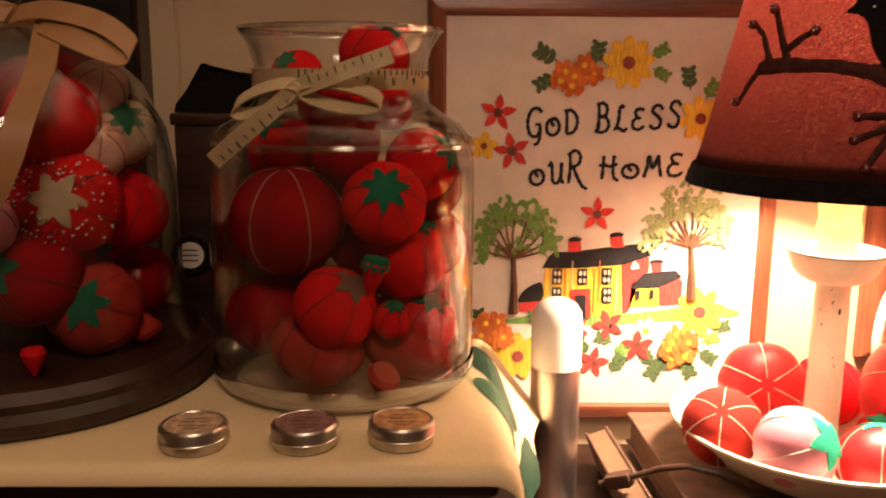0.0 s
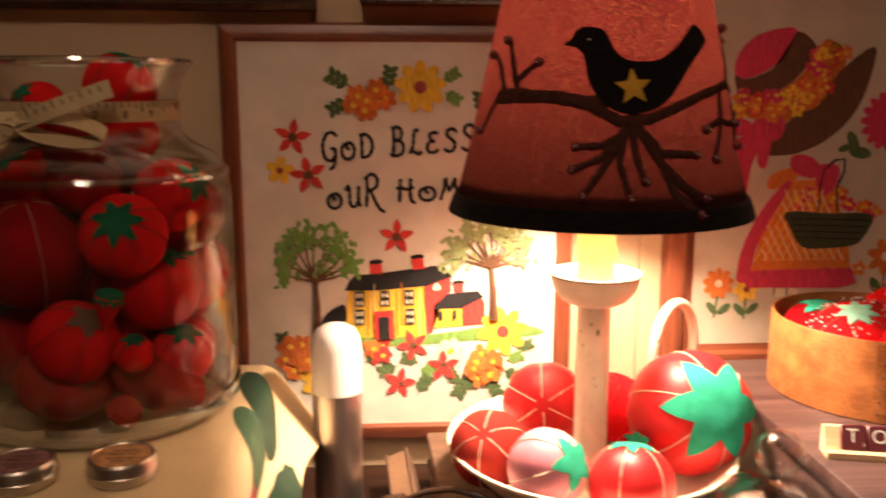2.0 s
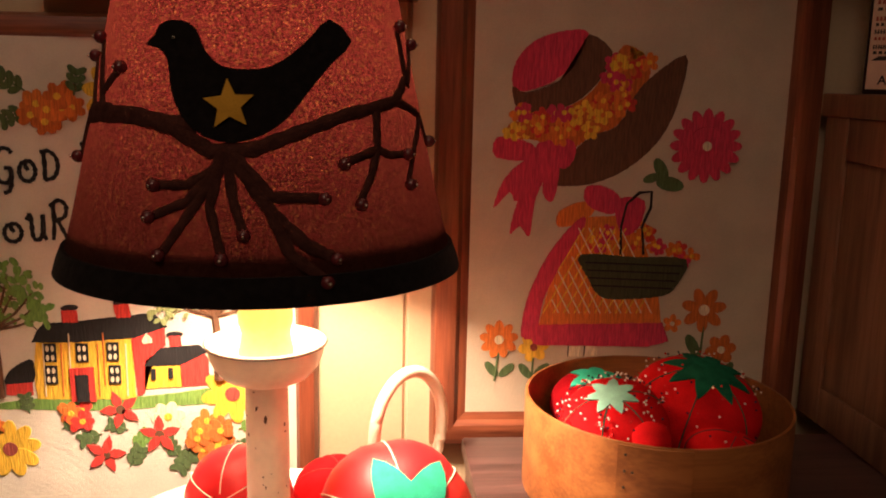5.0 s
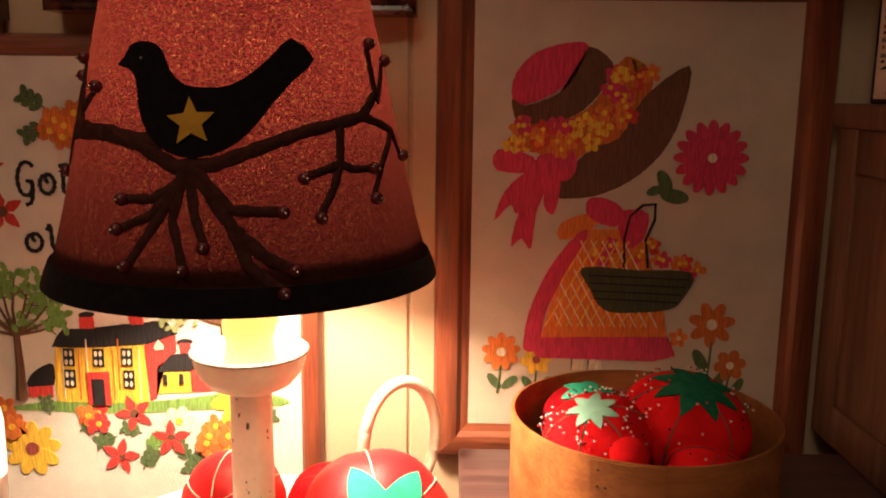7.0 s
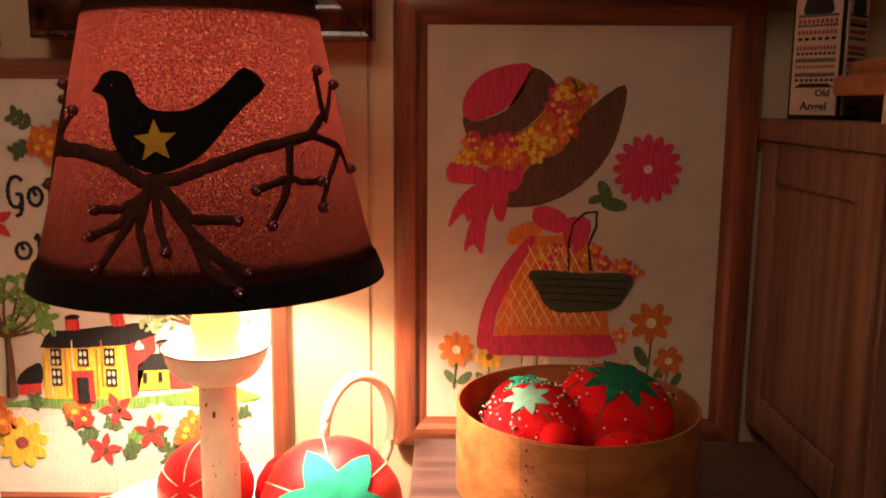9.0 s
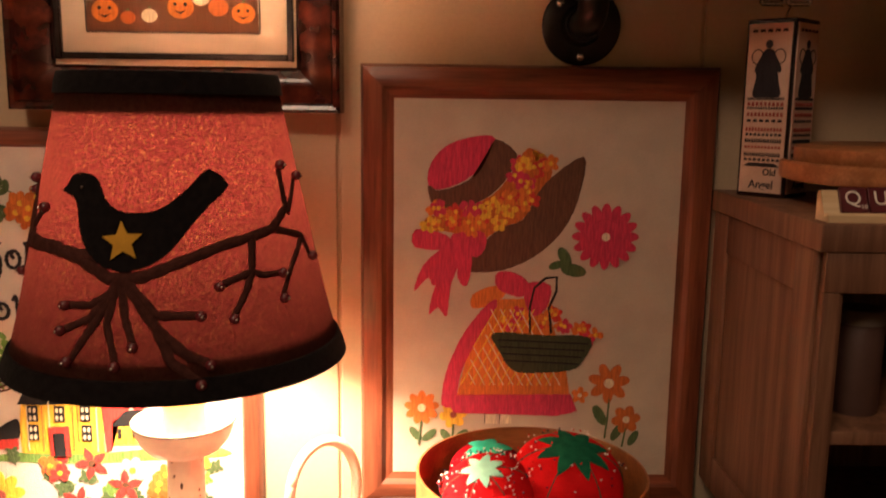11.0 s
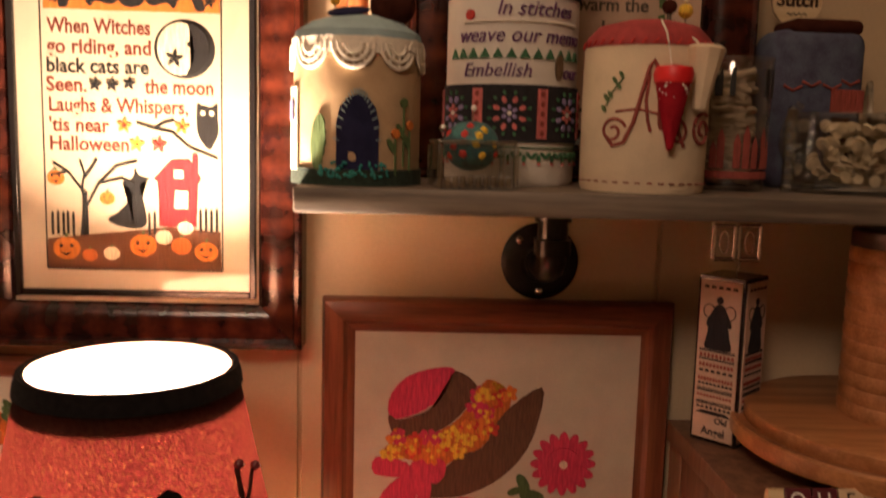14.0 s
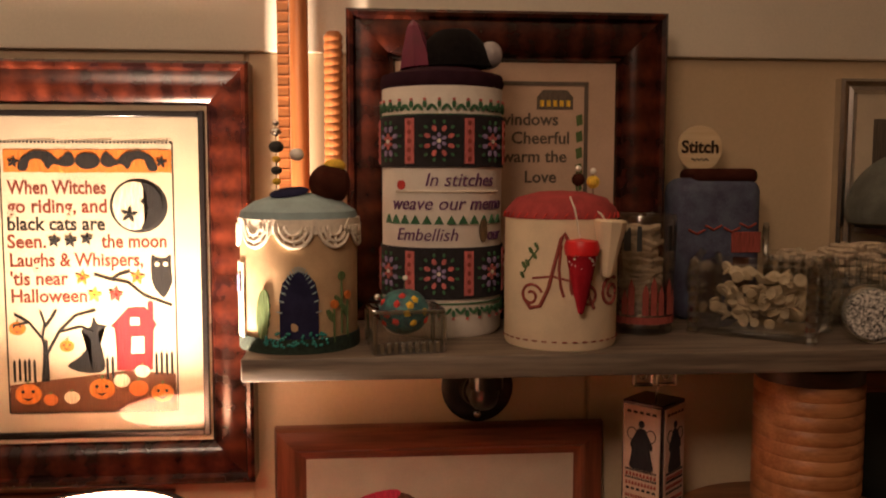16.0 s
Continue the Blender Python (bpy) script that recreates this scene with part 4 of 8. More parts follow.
# tins
M_TIN = material("tinplate", (0.58, 0.54, 0.48), 0.33, metal=1.0, vary=0.15, scale=70, bump=0.06)
for x, y, c in ((-0.161, 0.551, (0.62, 0.42, 0.26)), (-0.086, 0.553, (0.28, 0.14, 0.12)), (-0.020, 0.558, (0.60, 0.32, 0.14))):
    t = thing("small_tin", pose(x, y, 1.0535) @ Matrix.Scale(0.93, 4), "small round tin with a printed paper lid label", "tin", "small round tins")
    part("base", lathe_bm([(0, 0), (0.0225, 0), (0.0238, 0.0012), (0.0238, 0.0085), (0, 0.0085)], 40), M_TIN, t)
    part("lid", lathe_bm([(0.0236, 0.0075), (0.0248, 0.008), (0.0252, 0.009), (0.0248, 0.010), (0.0248, 0.0155), (0.0238, 0.017), (0.0225, 0.0168), (0, 0.0166)], 40), M_TIN, t)
    mt = material("printed_lid_paper", c, 0.55, second=tuple(0.45 * k for k in c), scale=160, bump=0.02)
    mt_ink = material("lid_print", tuple(0.42 * k for k in c), 0.6, vary=0.4, scale=300, bump=0.02)
    part("paper_label", lathe_bm([(0, 0.0172), (0.0208, 0.0172), (0.0208, 0.0165)], 36), mt, t)
    part("lid_bead", tube_bm([(0.0226 * math.cos(2 * math.pi * k / 40), 0.0226 * math.sin(2 * math.pi * k / 40), 0.0169) for k in range(40)], 0.0009, 6, True), M_TIN, t)
    part("seam_ring", tube_bm([(0.0248 * math.cos(2 * math.pi * k / 40), 0.0248 * math.sin(2 * math.pi * k / 40), 0.0082) for k in range(40)], 0.0008, 6, True), M_TIN, t)
    for dx, dy, w, h in ((0.0, 0.008, 0.014, 0.0022), (-0.004, 0.002, 0.010, 0.0030), (0.007, 0.002, 0.007, 0.0026), (0.0, -0.005, 0.020, 0.0018), (0.001, -0.010, 0.012, 0.0014)):
        part("print_bar", box_bm(dx - w / 2, dy - h / 2, 0.0171, dx + w / 2, dy + h / 2, 0.0174), mt_ink, t)

# spray can
can = thing("spray_can", pose(0.1155, 0.758, 0.9), "slim brushed metal spray can with a white domed cap", "spray can")
part("can", lathe_bm([(0, 0), (0.0220, 0), (0.0228, 0.003), (0.0228, 0.136), (0.0215, 0.142), (0, 0.143)], 40), M_BRUSHED, can)
part("cap", lathe_bm([(0.0232, 0.140), (0.0232, 0.182), (0.0218, 0.191), (0.0180, 0.198), (0.011, 0.2025), (0, 0.204)], 40), M_WHITE, can)

# old books under the lamp
for i, (x0, y0, z0, x1, y1, z1, a) in enumerate(((0.215, 0.640, 0.9, 0.405, 0.862, 0.930, 0), (0.206, 0.650, 0.930, 0.385, 0.840, 0.962, 0))):
    b = thing("old_book", pose((x0 + x1) / 2, (y0 + y1) / 2, z0, 0, 0, (-4, 2)[i]), "worn brown cloth-bound book stacked under the lamp", "book", "stacked books")
    w, dp, h = x1 - x0, y1 - y0, z1 - z0
    part("pages", box_bm(-w / 2 + 0.004, -dp / 2 + 0.005, 0.003, w / 2 - 0.002, dp / 2 - 0.005, h - 0.003), M_PAGES, b)
    part("cover", box_bm(-w / 2, -dp / 2, 0, w / 2, dp / 2, 0.003, 0.001, 1), M_OLDPAPER, b)
    part("cover", box_bm(-w / 2, -dp / 2, h - 0.003, w / 2, dp / 2, h, 0.001, 1), M_OLDPAPER, b)
    part("spine", box_bm(w / 2 - 0.002, -dp / 2, 0.003, w / 2, dp / 2, h - 0.003, 0.0008, 1), M_OLDPAPER, b)
b = thing("old_book", pose(0.196, 0.745, 0.902, 0, -20, 3), "worn brown book leaning against the stacked books", "book", "stacked books")
part("pages", box_bm(-0.014, -0.085, 0.002, 0.004, 0.085, 0.046), M_PAGES, b)
part("cover", box_bm(-0.017, -0.088, 0, -0.014, 0.088, 0.048, 0.001, 1), M_OLDPAPER, b)
part("cover", box_bm(0.004, -0.088, 0, 0.007, 0.088, 0.048, 0.001, 1), M_OLDPAPER, b)
M_CORD = material("brown_plastic_cord", (0.045, 0.020, 0.013), 0.4, vary=0.1, bump=0.02)
cord = thing("lamp_cord", Matrix(), "brown plastic lamp cord with an inline plug", "cord")
pts = [(0.285, 0.655, 0.9645), (0.262, 0.652, 0.968), (0.238, 0.655, 0.982), (0.214, 0.664, 0.984), (0.194, 0.676, 0.976), (0.178, 0.688, 0.964), (0.166, 0.698, 0.956), (0.150, 0.705, 0.948)]
part("wire", tube_bm(pts, 0.0028, 8), M_CORD, cord)
part("plug", box_bm(-0.012, -0.008, -0.006, 0.012, 0.008, 0.007, 0.003, 2), M_CORD, cord, m=pose(0.166, 0.698, 0.9545, 0, -22, -30))

# glass cloche with a knob in front
small_bell = thing("glass_cloche", pose(0.462, 0.592, 0.9), "small clear glass dome with a ball knob", "cloche")
part("dome", lathe_bm([(0.066, 0), (0.066, 0.07), (0.060, 0.090), (0.048, 0.105), (0.030, 0.114), (0.010, 0.119), (0.008, 0.122), (0.012, 0.126), (0.0175, 0.134), (0.0185, 0.142), (0.0165, 0.151), (0.009, 0.158), (0, 0.160), (0, 0.117), (0.028, 0.111), (0.046, 0.102), (0.0575, 0.088), (0.063, 0.069), (0.063, 0.0)], 48), M_DOMEGLASS, small_bell)

# ---- bentwood box ----
BC = Vector((0.622, 0.737, 1.037))
bent = thing("bentwood_box", Matrix.Translation(BC) @ pose(0, 0, 0, 0, 0, 0), "round bentwood maple box holding tomato pincushions", "box")
part("wall", lathe_bm([(0.096, 0.001), (0.096, 0.070), (0.0955, 0.071), (0.0938, 0.071), (0.0935, 0.070), (0.0935, 0.006), (0.0935, 0.001), (0.096, 0.001)], 80), M_SHAKER, bent)
part("bottom", lathe_bm([(0, 0), (0.0932, 0), (0.0932, 0.006), (0, 0.006)], 64), M_SHAKER, bent)
lap = bmesh.new()
g = [[lap.verts.new((r * math.cos(radians(a)), r * math.sin(radians(a)), z)) for a in [238 + 2 * k for k in range(15)]] for r, z in ((0.0961, 0.001), (0.0975, 0.001), (0.0975, 0.070), (0.0961, 0.070))]
for a, b in zip(g, g[1:]):
    for i in range(14):
        lap.faces.new((a[i], a[i + 1], b[i + 1], b[i]))
lap.faces.new([r[0] for r in g])
lap.faces.new([r[-1] for r in g][::-1])
part("lapped_end", lap, M_SHAKER, bent)
for k in range(6):
    for a in (241, 244):
        if a == 244 and k % 2:
            continue
        p = Vector((0.0977 * math.cos(radians(a)), 0.0977 * math.sin(radians(a)), 0.008 + 0.0112 * k))
        part("tack", beads_bm([p], 0.0011), M_DARKWOOD, bent)
INBOX = "pincushions in the bentwood box"
tomato((0.585, 0.715, 1.094), 0.039, (18, -12), 0.78, M_RED, M_MINTFELT, 0.5, 7, M_THREADGREEN, 6, 170, group=INBOX, label="red pincushion stuck with pearl pins, mint felt leaf")
tomato((0.652, 0.735, 1.100), 0.047, (16, 6), 0.72, M_RED, M_GREENFELT, 0.72, 8, M_THREADGREEN, 6, 60, group=INBOX, label="large red pincushion with pins and dark green leaf")
tomato((0.600, 0.676, 1.100), 0.0135, (10, 0), 0.9, M_RED, None, 0, 6, None, 6, group=INBOX, label="tiny red pincushion beside the large ones")
tomato((0.657, 0.690, 1.082), 0.030, (10, 20), 0.62, M_RED, None, 0, 6, M_THREADDARK, 6, 20, group=INBOX, label="flat red pincushion lying in the bentwood box")
tomato((0.588, 0.783, 1.082), 0.035, (10, 0), 0.8, M_DEEPRED, M_TEALFELT, 0.7, 6, None, 6, group=INBOX, label="red pincushion with a teal leaf at the back")
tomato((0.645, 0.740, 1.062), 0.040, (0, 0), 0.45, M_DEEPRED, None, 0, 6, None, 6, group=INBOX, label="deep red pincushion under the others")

# ---- letter tile racks ----
M_TILE = material("maroon_tile", (0.10, 0.016, 0.022), 0.35, vary=0.15, scale=50, bump=0.05)
M_TILETXT = material("white_tile_print", (0.80, 0.76, 0.68), 0.5, vary=0.03, bump=0.0)
M_TILEDARK = material("dark_tile_print", (0.05, 0.022, 0.016), 0.5, vary=0.1, bump=0.0)
M_PALETILE = material("pale_wooden_tile", (0.62, 0.44, 0.28), 0.45, vary=0.12, scale=60, bump=0.06)
M_MAPLE = wood("pale_maple", (0.62, 0.45, 0.25), (0.76, 0.60, 0.38), 0.4, "x", 5)


def tile_rack(m, letters, points, length, label, pale=""):
    r = thing("letter_rack", m, label, "letter rack", "letter racks")
    prof = [(0, 0), (0, 0.005), (0.003, 0.0065), (0.0045, 0.0045), (0.007, 0.0045), (0.0155, 0.021), (0.019, 0.021), (0.021, 0.018), (0.021, 0)]
    bm = bmesh.new()
    g = [[bm.verts.new((x, y, z)) for y, z in prof] for x in (-0.0025, length)]
    n = len(prof)
    for i in range(n):
        bm.faces.new((g[0][i], g[0][(i + 1) % n], g[1][(i + 1) % n], g[1][i]))
    bm.faces.new(g[0][::-1])
    bm.faces.new(g[1])
    part("rack", bm, M_MAPLE, r, smooth=25)
    for k, (c, s) in enumerate(zip(letters, points)):
        tm = pose(0.018 + 0.0197 * k, 0.0072, 0.0050, -27, 0, 0)
        t = part("tile", box_bm(-0.0094, -0.0042, 0, 0.0094, 0.0, 0.0195, 0.0008, 1), M_PALETILE if c in pale else M_TILE, r, "pale wooden letter tile" if c in pale else "", m=tm)
        if c == " ":
            continue
        ink = M_TILEDARK if c in pale else M_TILETXT
        words("letter", c, 0.0150, ink, t, (-0.0008, -0.0043, 0.0105), depth=0.0001)
        words("score", s, 0.0048, ink, t, (0.0066, -0.0043, 0.0042), depth=0.0001)
    return r


tile_rack(pose(0.5005, 0.588, 1.037, 0, 0, -12.5), "TOMATOE", ("1", "1", "3", "1", "1", "1", "1"), 0.24, "pale maple rack of maroon letter tiles on the dark box")
tile_rack(pose(0.816, 0.654, 1.329, 0, 0, 0), "QUEE ", ("10", "1", "1", "1", ""), 0.24, "pale maple rack of maroon and pale letter tiles on the cabinet", "E")

# ---- on the cabinet ----
M_TOWERLINEN = material("rosy_ecru_linen", (0.60, 0.44, 0.34), 0.9, vary=0.1, scale=60, fine=750, bump=0.3, kind="weave", spec=0.1)
tower = thing("needlework_tower", pose(0.843, 0.838, 1.329, 0, 0, 43), "black four-sided needlework tower with stitched linen faces", "sewing box")
part("box", box_bm(-0.0222, -0.0222, 0, 0.0222, 0.0222, 0.154, 0.001, 1), M_BLACK, tower)
M_BLACKSTITCH = material("black_stitching", (0.02, 0.018, 0.022), 0.9, vary=0.2, scale=300, bump=0.4)
M_REDSTITCH = material("brick_red_stitching", (0.30, 0.06, 0.045), 0.9, vary=0.2, scale=300, bump=0.4)
for f in (0, 1):
    m = Matrix.Rotation(radians(-90 if f == 0 else 0), 4, "Z") @ Matrix.Translation((0, -0.0222, 0))
    panel = part("stitched_panel", box_bm(-0.0195, -0.0012, 0.004, 0.0195, 0.0, 0.150), M_TOWERLINEN, tower, "ecru linen panel stitched in black", m=m)
    bm = slab_bm(round_line([(-0.0125, 0.088), (0.0, 0.0872), (0.0125, 0.088), (0.0105, 0.100), (0.0072, 0.112), (0.0105, 0.108), (0.0120, 0.112), (0.0070, 0.122), (0.0032, 0.128), (-0.0032, 0.128), (-0.0070, 0.122), (-0.0120, 0.112), (-0.0105, 0.108), (-0.0072, 0.112), (-0.0105, 0.100)]), 0.0005, 0.0012)
    part("stitched_knot", slab_bm([(0.0032 * math.cos(2 * math.pi * i / 12), 0.1325 + 0.0036 * math.sin(2 * math.pi * i / 12)) for i in range(12)], 0.0005, 0.0012), M_BLACKSTITCH, panel)
    for sx in (-1, 1):
        wing = [(sx * (0.010 + 0.0052 * math.cos(2 * math.pi * i / 16)), -0.0014, 0.122 + 0.0062 * math.sin(2 * math.pi * i / 16)) for i in range(16)]
        part("stitched_loop", tube_bm(wing, 0.0005, 5, True), M_BLACKSTITCH, panel)
    part("stitched_gown", bm, M_BLACKSTITCH, panel)
    for k, z in enumerate((0.086, 0.082, 0.078, 0.073, 0.067, 0.060, 0.055, 0.050, 0.044, 0.038, 0.033, 0.029, 0.144)):
        n = (20, 9, 14, 10, 6, 12, 9, 16, 11, 18, 8, 1, 5)[k]
        for i in range(n):
            x = -0.017 + 0.034 * (i + 0.5) / n
            w = 0.0125 / n if n > 1 else 0.017
            bm = slab_bm([(x - w, z - 0.0012 - 0.001 * (k % 2)), (x + w, z - 0.0012 - 0.001 * (k % 2)), (x + w * 0.7, z + 0.0012), (x - w * 0.7, z + 0.0012)], 0.0005, 0.0012)
            part("stitch", bm, M_REDSTITCH if k in (1, 3, 5, 8) else M_BLACKSTITCH, panel)
    words("stitched_word", "Old", 0.008, M_BLACKSTITCH, panel, (0.008, -0.0013, 0.022), depth=0.0003, bold=0.0002)
    words("stitched_word", "Angel", 0.010, M_BLACKSTITCH, panel, (0.001, -0.0013, 0.011), depth=0.0003, bold=0.0002)
sc = thing("scissor_fob", pose(0.843, 0.838, 1.483), "pair of silver filigree buckles on a wire stem", "ornament")
part("stem", tube_bm([(0.002, 0, 0), (0.002, 0, 0.006), (0.005, 0, 0.012), (0.002, 0, 0.016)], 0.0011, 8), M_STEEL, sc)
for dx in (-0.0115, 0.0115):
    bm = bmesh.new()
    for k in range(4):
        c = [(-0.0095, 0.014), (0.0095, 0.014), (0.0095, 0.044), (-0.0095, 0.044)]
        a, b = c[k], c[(k + 1) % 4]
        tube_bm([(a[0], 0, a[1]), (b[0], 0, b[1])], 0.0021, 8, bm=bm)
    fr = part("buckle", bm, M_STEEL, sc, m=pose(dx, 0, 0))
    ov = [(0.0045 * math.cos(2 * math.pi * k / 20), 0, 0.029 + 0.010 * math.sin(2 * math.pi * k / 20)) for k in range(20)]
    part("inner_oval", tube_bm(ov, 0.0011, 6, True), M_STEEL, fr)

M_SPOOLWOOD = wood("honey_turned_wood", (0.30, 0.115, 0.042), (0.50, 0.22, 0.088), 0.45, "x", 5)
spool = thing("thread_spool_stand", pose(0.964, 0.768, 1.329), "turned honey wood stand with round trays and ribbed centre post", "spool stand")
part("foot", lathe_bm([(0, 0), (0.07, 0), (0.07, 0.010), (0.05, 0.020), (0, 0.020)], 48), M_SPOOLWOOD, spool)
part("lower_tray", lathe_bm([(0, 0.020), (0.132, 0.020), (0.1335, 0.022), (0.1335, 0.034), (0.131, 0.036), (0.128, 0.034), (0, 0.032)], 72), M_SPOOLWOOD, spool)
part("upper_tray", lathe_bm([(0, 0.033), (0.121, 0.033), (0.1225, 0.036), (0.1225, 0.046), (0.120, 0.048), (0, 0.047)], 72), M_SPOOLWOOD, spool)
prof = [(0, 0.047)]
for k in range(11):
    z = 0.047 + k * 0.0130
    prof += [(0.0462, z), (0.0474, z + 0.0015), (0.0478, z + 0.006), (0.0474, z + 0.0115), (0.0462, z + 0.0130)]
prof += [(0, 0.190)]
part("ribbed_post", lathe_bm(prof, 48), M_SPOOLWOOD, spool)
part("dark_cap", lathe_bm([(0, 0.1895), (0.0462, 0.1895), (0.0470, 0.191), (0.0468, 0.203), (0.044, 0.206), (0, 0.206)], 48), M_DARKWOOD, spool, "dark lacquered top")
bot = thing("small_bottle", pose(0.868, 0.705, 1.175), "small brown glass bottle in a cabinet compartment", "bottle", "cabinet bottles")
part("bottle", lathe_bm([(0, 0), (0.017, 0), (0.018, 0.002), (0.018, 0.068), (0.016, 0.072), (0, 0.072)], 28), material("brown_paper_wrap", (0.10, 0.055, 0.045), 0.5, vary=0.1), bot)
part("cap", lathe_bm([(0.0185, 0.071), (0.0185, 0.080), (0.017, 0.082), (0, 0.082)], 28), material("dull_metal_cap", (0.20, 0.16, 0.13), 0.5, vary=0.1), bot)


# ---- on the wall shelf ----
SZ = SHELF_Z
M_FELTTAN = material("tan_felt", (0.50, 0.35, 0.21), 0.95, vary=0.12, scale=60, fine=1100, bump=0.5, spec=0.05)
M_FELTBLUE = material("pale_blue_grey_felt", (0.30, 0.40, 0.42), 0.95, vary=0.15, scale=60, fine=1100, bump=0.5, spec=0.05)
M_NAVY = material("navy_felt", (0.022, 0.022, 0.055), 0.95, vary=0.2, scale=80, fine=1100, bump=0.5, spec=0.05)
M_BROWNFELT = material("brown_velvet", (0.055, 0.016, 0.010), 0.95, vary=0.3, scale=80, fine=1100, bump=0.5, spec=0.05)
M_LACE = material("cream_lace_thread", (0.80, 0.72, 0.60), 0.85, vary=0.1, scale=200, bump=0.5)
M_OLDLACE = material("aged_lace_thread", (0.44, 0.35, 0.25), 0.85, vary=0.2, scale=200, bump=0.5)
M_LEAF = material("moss_green_stitching", (0.10, 0.16, 0.055), 0.9, vary=0.25, scale=250, bump=0.5)
M_TEALBEAD = material("teal_glass_beads", (0.03, 0.22, 0.20), 0.2, vary=0.4, scale=400, bump=0.0)
M_COTTON = material("white_cotton", (0.80, 0.74, 0.66), 0.85, vary=0.07, scale=40, fine=900, bump=0.3, kind="weave", spec=0.1)
M_ORANGE = material("orange_stitching", (0.72, 0.20, 0.035), 0.85, vary=0.2, scale=350, bump=0.6)
M_YELLOW = material("golden_yellow_stitching", (0.82, 0.52, 0.05), 0.85, vary=0.2, scale=350, bump=0.6)
M_REDST = material("red_stitching", (0.62, 0.045, 0.035), 0.85, vary=0.2, scale=350, bump=0.6)
M_ROSE = material("rose_pink_stitching", (0.60, 0.16, 0.15), 0.9, vary=0.2, scale=300, bump=0.5)
M_LILAC = material("lilac_stitching", (0.32, 0.25, 0.45), 0.9, vary=0.2, scale=300, bump=0.5)
M_PURPLEINK = material("purple_stitching", (0.16, 0.06, 0.16), 0.9, vary=0.2, scale=300, bump=0.5)
M_FOREST = material("forest_green_stitching", (0.05, 0.15, 0.07), 0.9, vary=0.2, scale=300, bump=0.5)


def on_drum(r, angle, z, out=0.0):
    a = radians(angle)
    return Vector(((r + out) * math.sin(a), -(r + out) * math.cos(a), z))


def drum_patch(r, outline, out, bm=None, thick=0.0012):
    """An outline of (angle, height) pairs lying on an upright drum."""
    bm = bm or bmesh.new()
    front = [bm.verts.new(on_drum(r, a, z, out + thick)) for a, z in outline]
    back = [bm.verts.new(on_drum(r, a, z, out - 0.0005)) for a, z in outline]
    n = len(outline)
    f = bm.faces.new(front)
    for i in range(n):
        bm.faces.new((back[i], back[(i + 1) % n], front[(i + 1) % n], front[i]))
    tri = bmesh.ops.triangulate(bm, faces=[f])["faces"]
    if max(a for a, z in outline) - min(a for a, z in outline) > 9:
        for k in range(2):
            inner = list({e for q in tri for e in q.edges if e.calc_length() > 0.005})
            made = bmesh.ops.subdivide_edges(bm, edges=inner, cuts=1)
            for v in made["geom_inner"]:
                if isinstance(v, bmesh.types.BMVert):
                    k2 = (r + out + thick) / math.hypot(v.co.x, v.co.y)
                    v.co.x, v.co.y = v.co.x * k2, v.co.y * k2
            low = set(back)
            tri = [q for q in bm.faces if not any(v in low for v in q.verts)]
    return bm


def drum_oval(r, a0, z0, wa, wz, out, bm=None, n=16, turn=0.0):
    c, s = math.cos(radians(turn)), math.sin(radians(turn))
    k = math.degrees(1.0 / r)
    pts = []
    for i in range(n):
        p, q = wa * math.cos(2 * math.pi * i / n), wz * math.sin(2 * math.pi * i / n)
        pts.append((a0 + (p * c - q * s) * k, z0 + p * s + q * c))
    return drum_patch(r, pts, out, bm)


def drum_band(r, z0, z1, out, a0=-95, a1=95, thick=0.0010, step=5):
    n = max(2, int((a1 - a0) / step))
    al = [a0 + (a1 - a0) * i / n for i in range(n + 1)]
    bm = bmesh.new()
    g = [[bm.verts.new(on_drum(r, a, z, o)) for a in al] for z, o in ((z0, out - 0.0005), (z0, out + thick), (z1, out + thick), (z1, out - 0.0005))]
    for a, b in zip(g, g[1:]):
        for i in range(n):
            bm.faces.new((a[i], a[i + 1], b[i + 1], b[i]))
    bm.faces.new([q[0] for q in g])
    bm.faces.new([q[-1] for q in g][::-1])
    return bm


# felt cottage pincushion
R = 0.0475
cot = thing("cottage_pincushion", pose(0.506, 0.740, SZ), "tan felt cottage pincushion with a navy door and lace eaves", "pincushion")
part("wall", lathe_bm([(0, 0), (R * 0.97, 0), (R, 0.004), (R, 0.105), (R * 0.97, 0.110), (0, 0.110)], 56), M_FELTTAN, cot)
part("roof", lathe_bm([(R * 1.01, 0.104), (R * 0.98, 0.1105), (R * 0.75, 0.118), (R * 0.4, 0.1235), (0, 0.126)], 56), M_FELTBLUE, cot)
door = [(-14, 0.010), (22, 0.010), (22, 0.045), (19, 0.056), (12, 0.063), (4, 0.065), (-4, 0.063), (-11, 0.056), (-14, 0.045)]
part("door", drum_patch(R, door, 0.0), M_NAVY, cot, "navy felt arched door")
for k in range(22):
    t = k / 21
    a = -16 + 40 * t
    z = 0.012 + 0.055 * math.sin(math.pi * t) ** 0.5
    part("blanket_stitch", box_bm(-0.0004, -0.0004, -0.0022, 0.0004, 0.0004, 0.0022), M_FELTBLUE, cot, m=Matrix.Translation(on_drum(R, a, z, 0.0014)) @ Matrix.Rotation(radians(a), 4, "Z") @ Matrix.Rotation(radians((t - 0.5) * 170), 4, "Y"))
lace = part("lace_trim", drum_band(R, 0.094, 0.1050, 0.0005, -180, 180), M_LACE, cot, "cream scalloped lace trim")
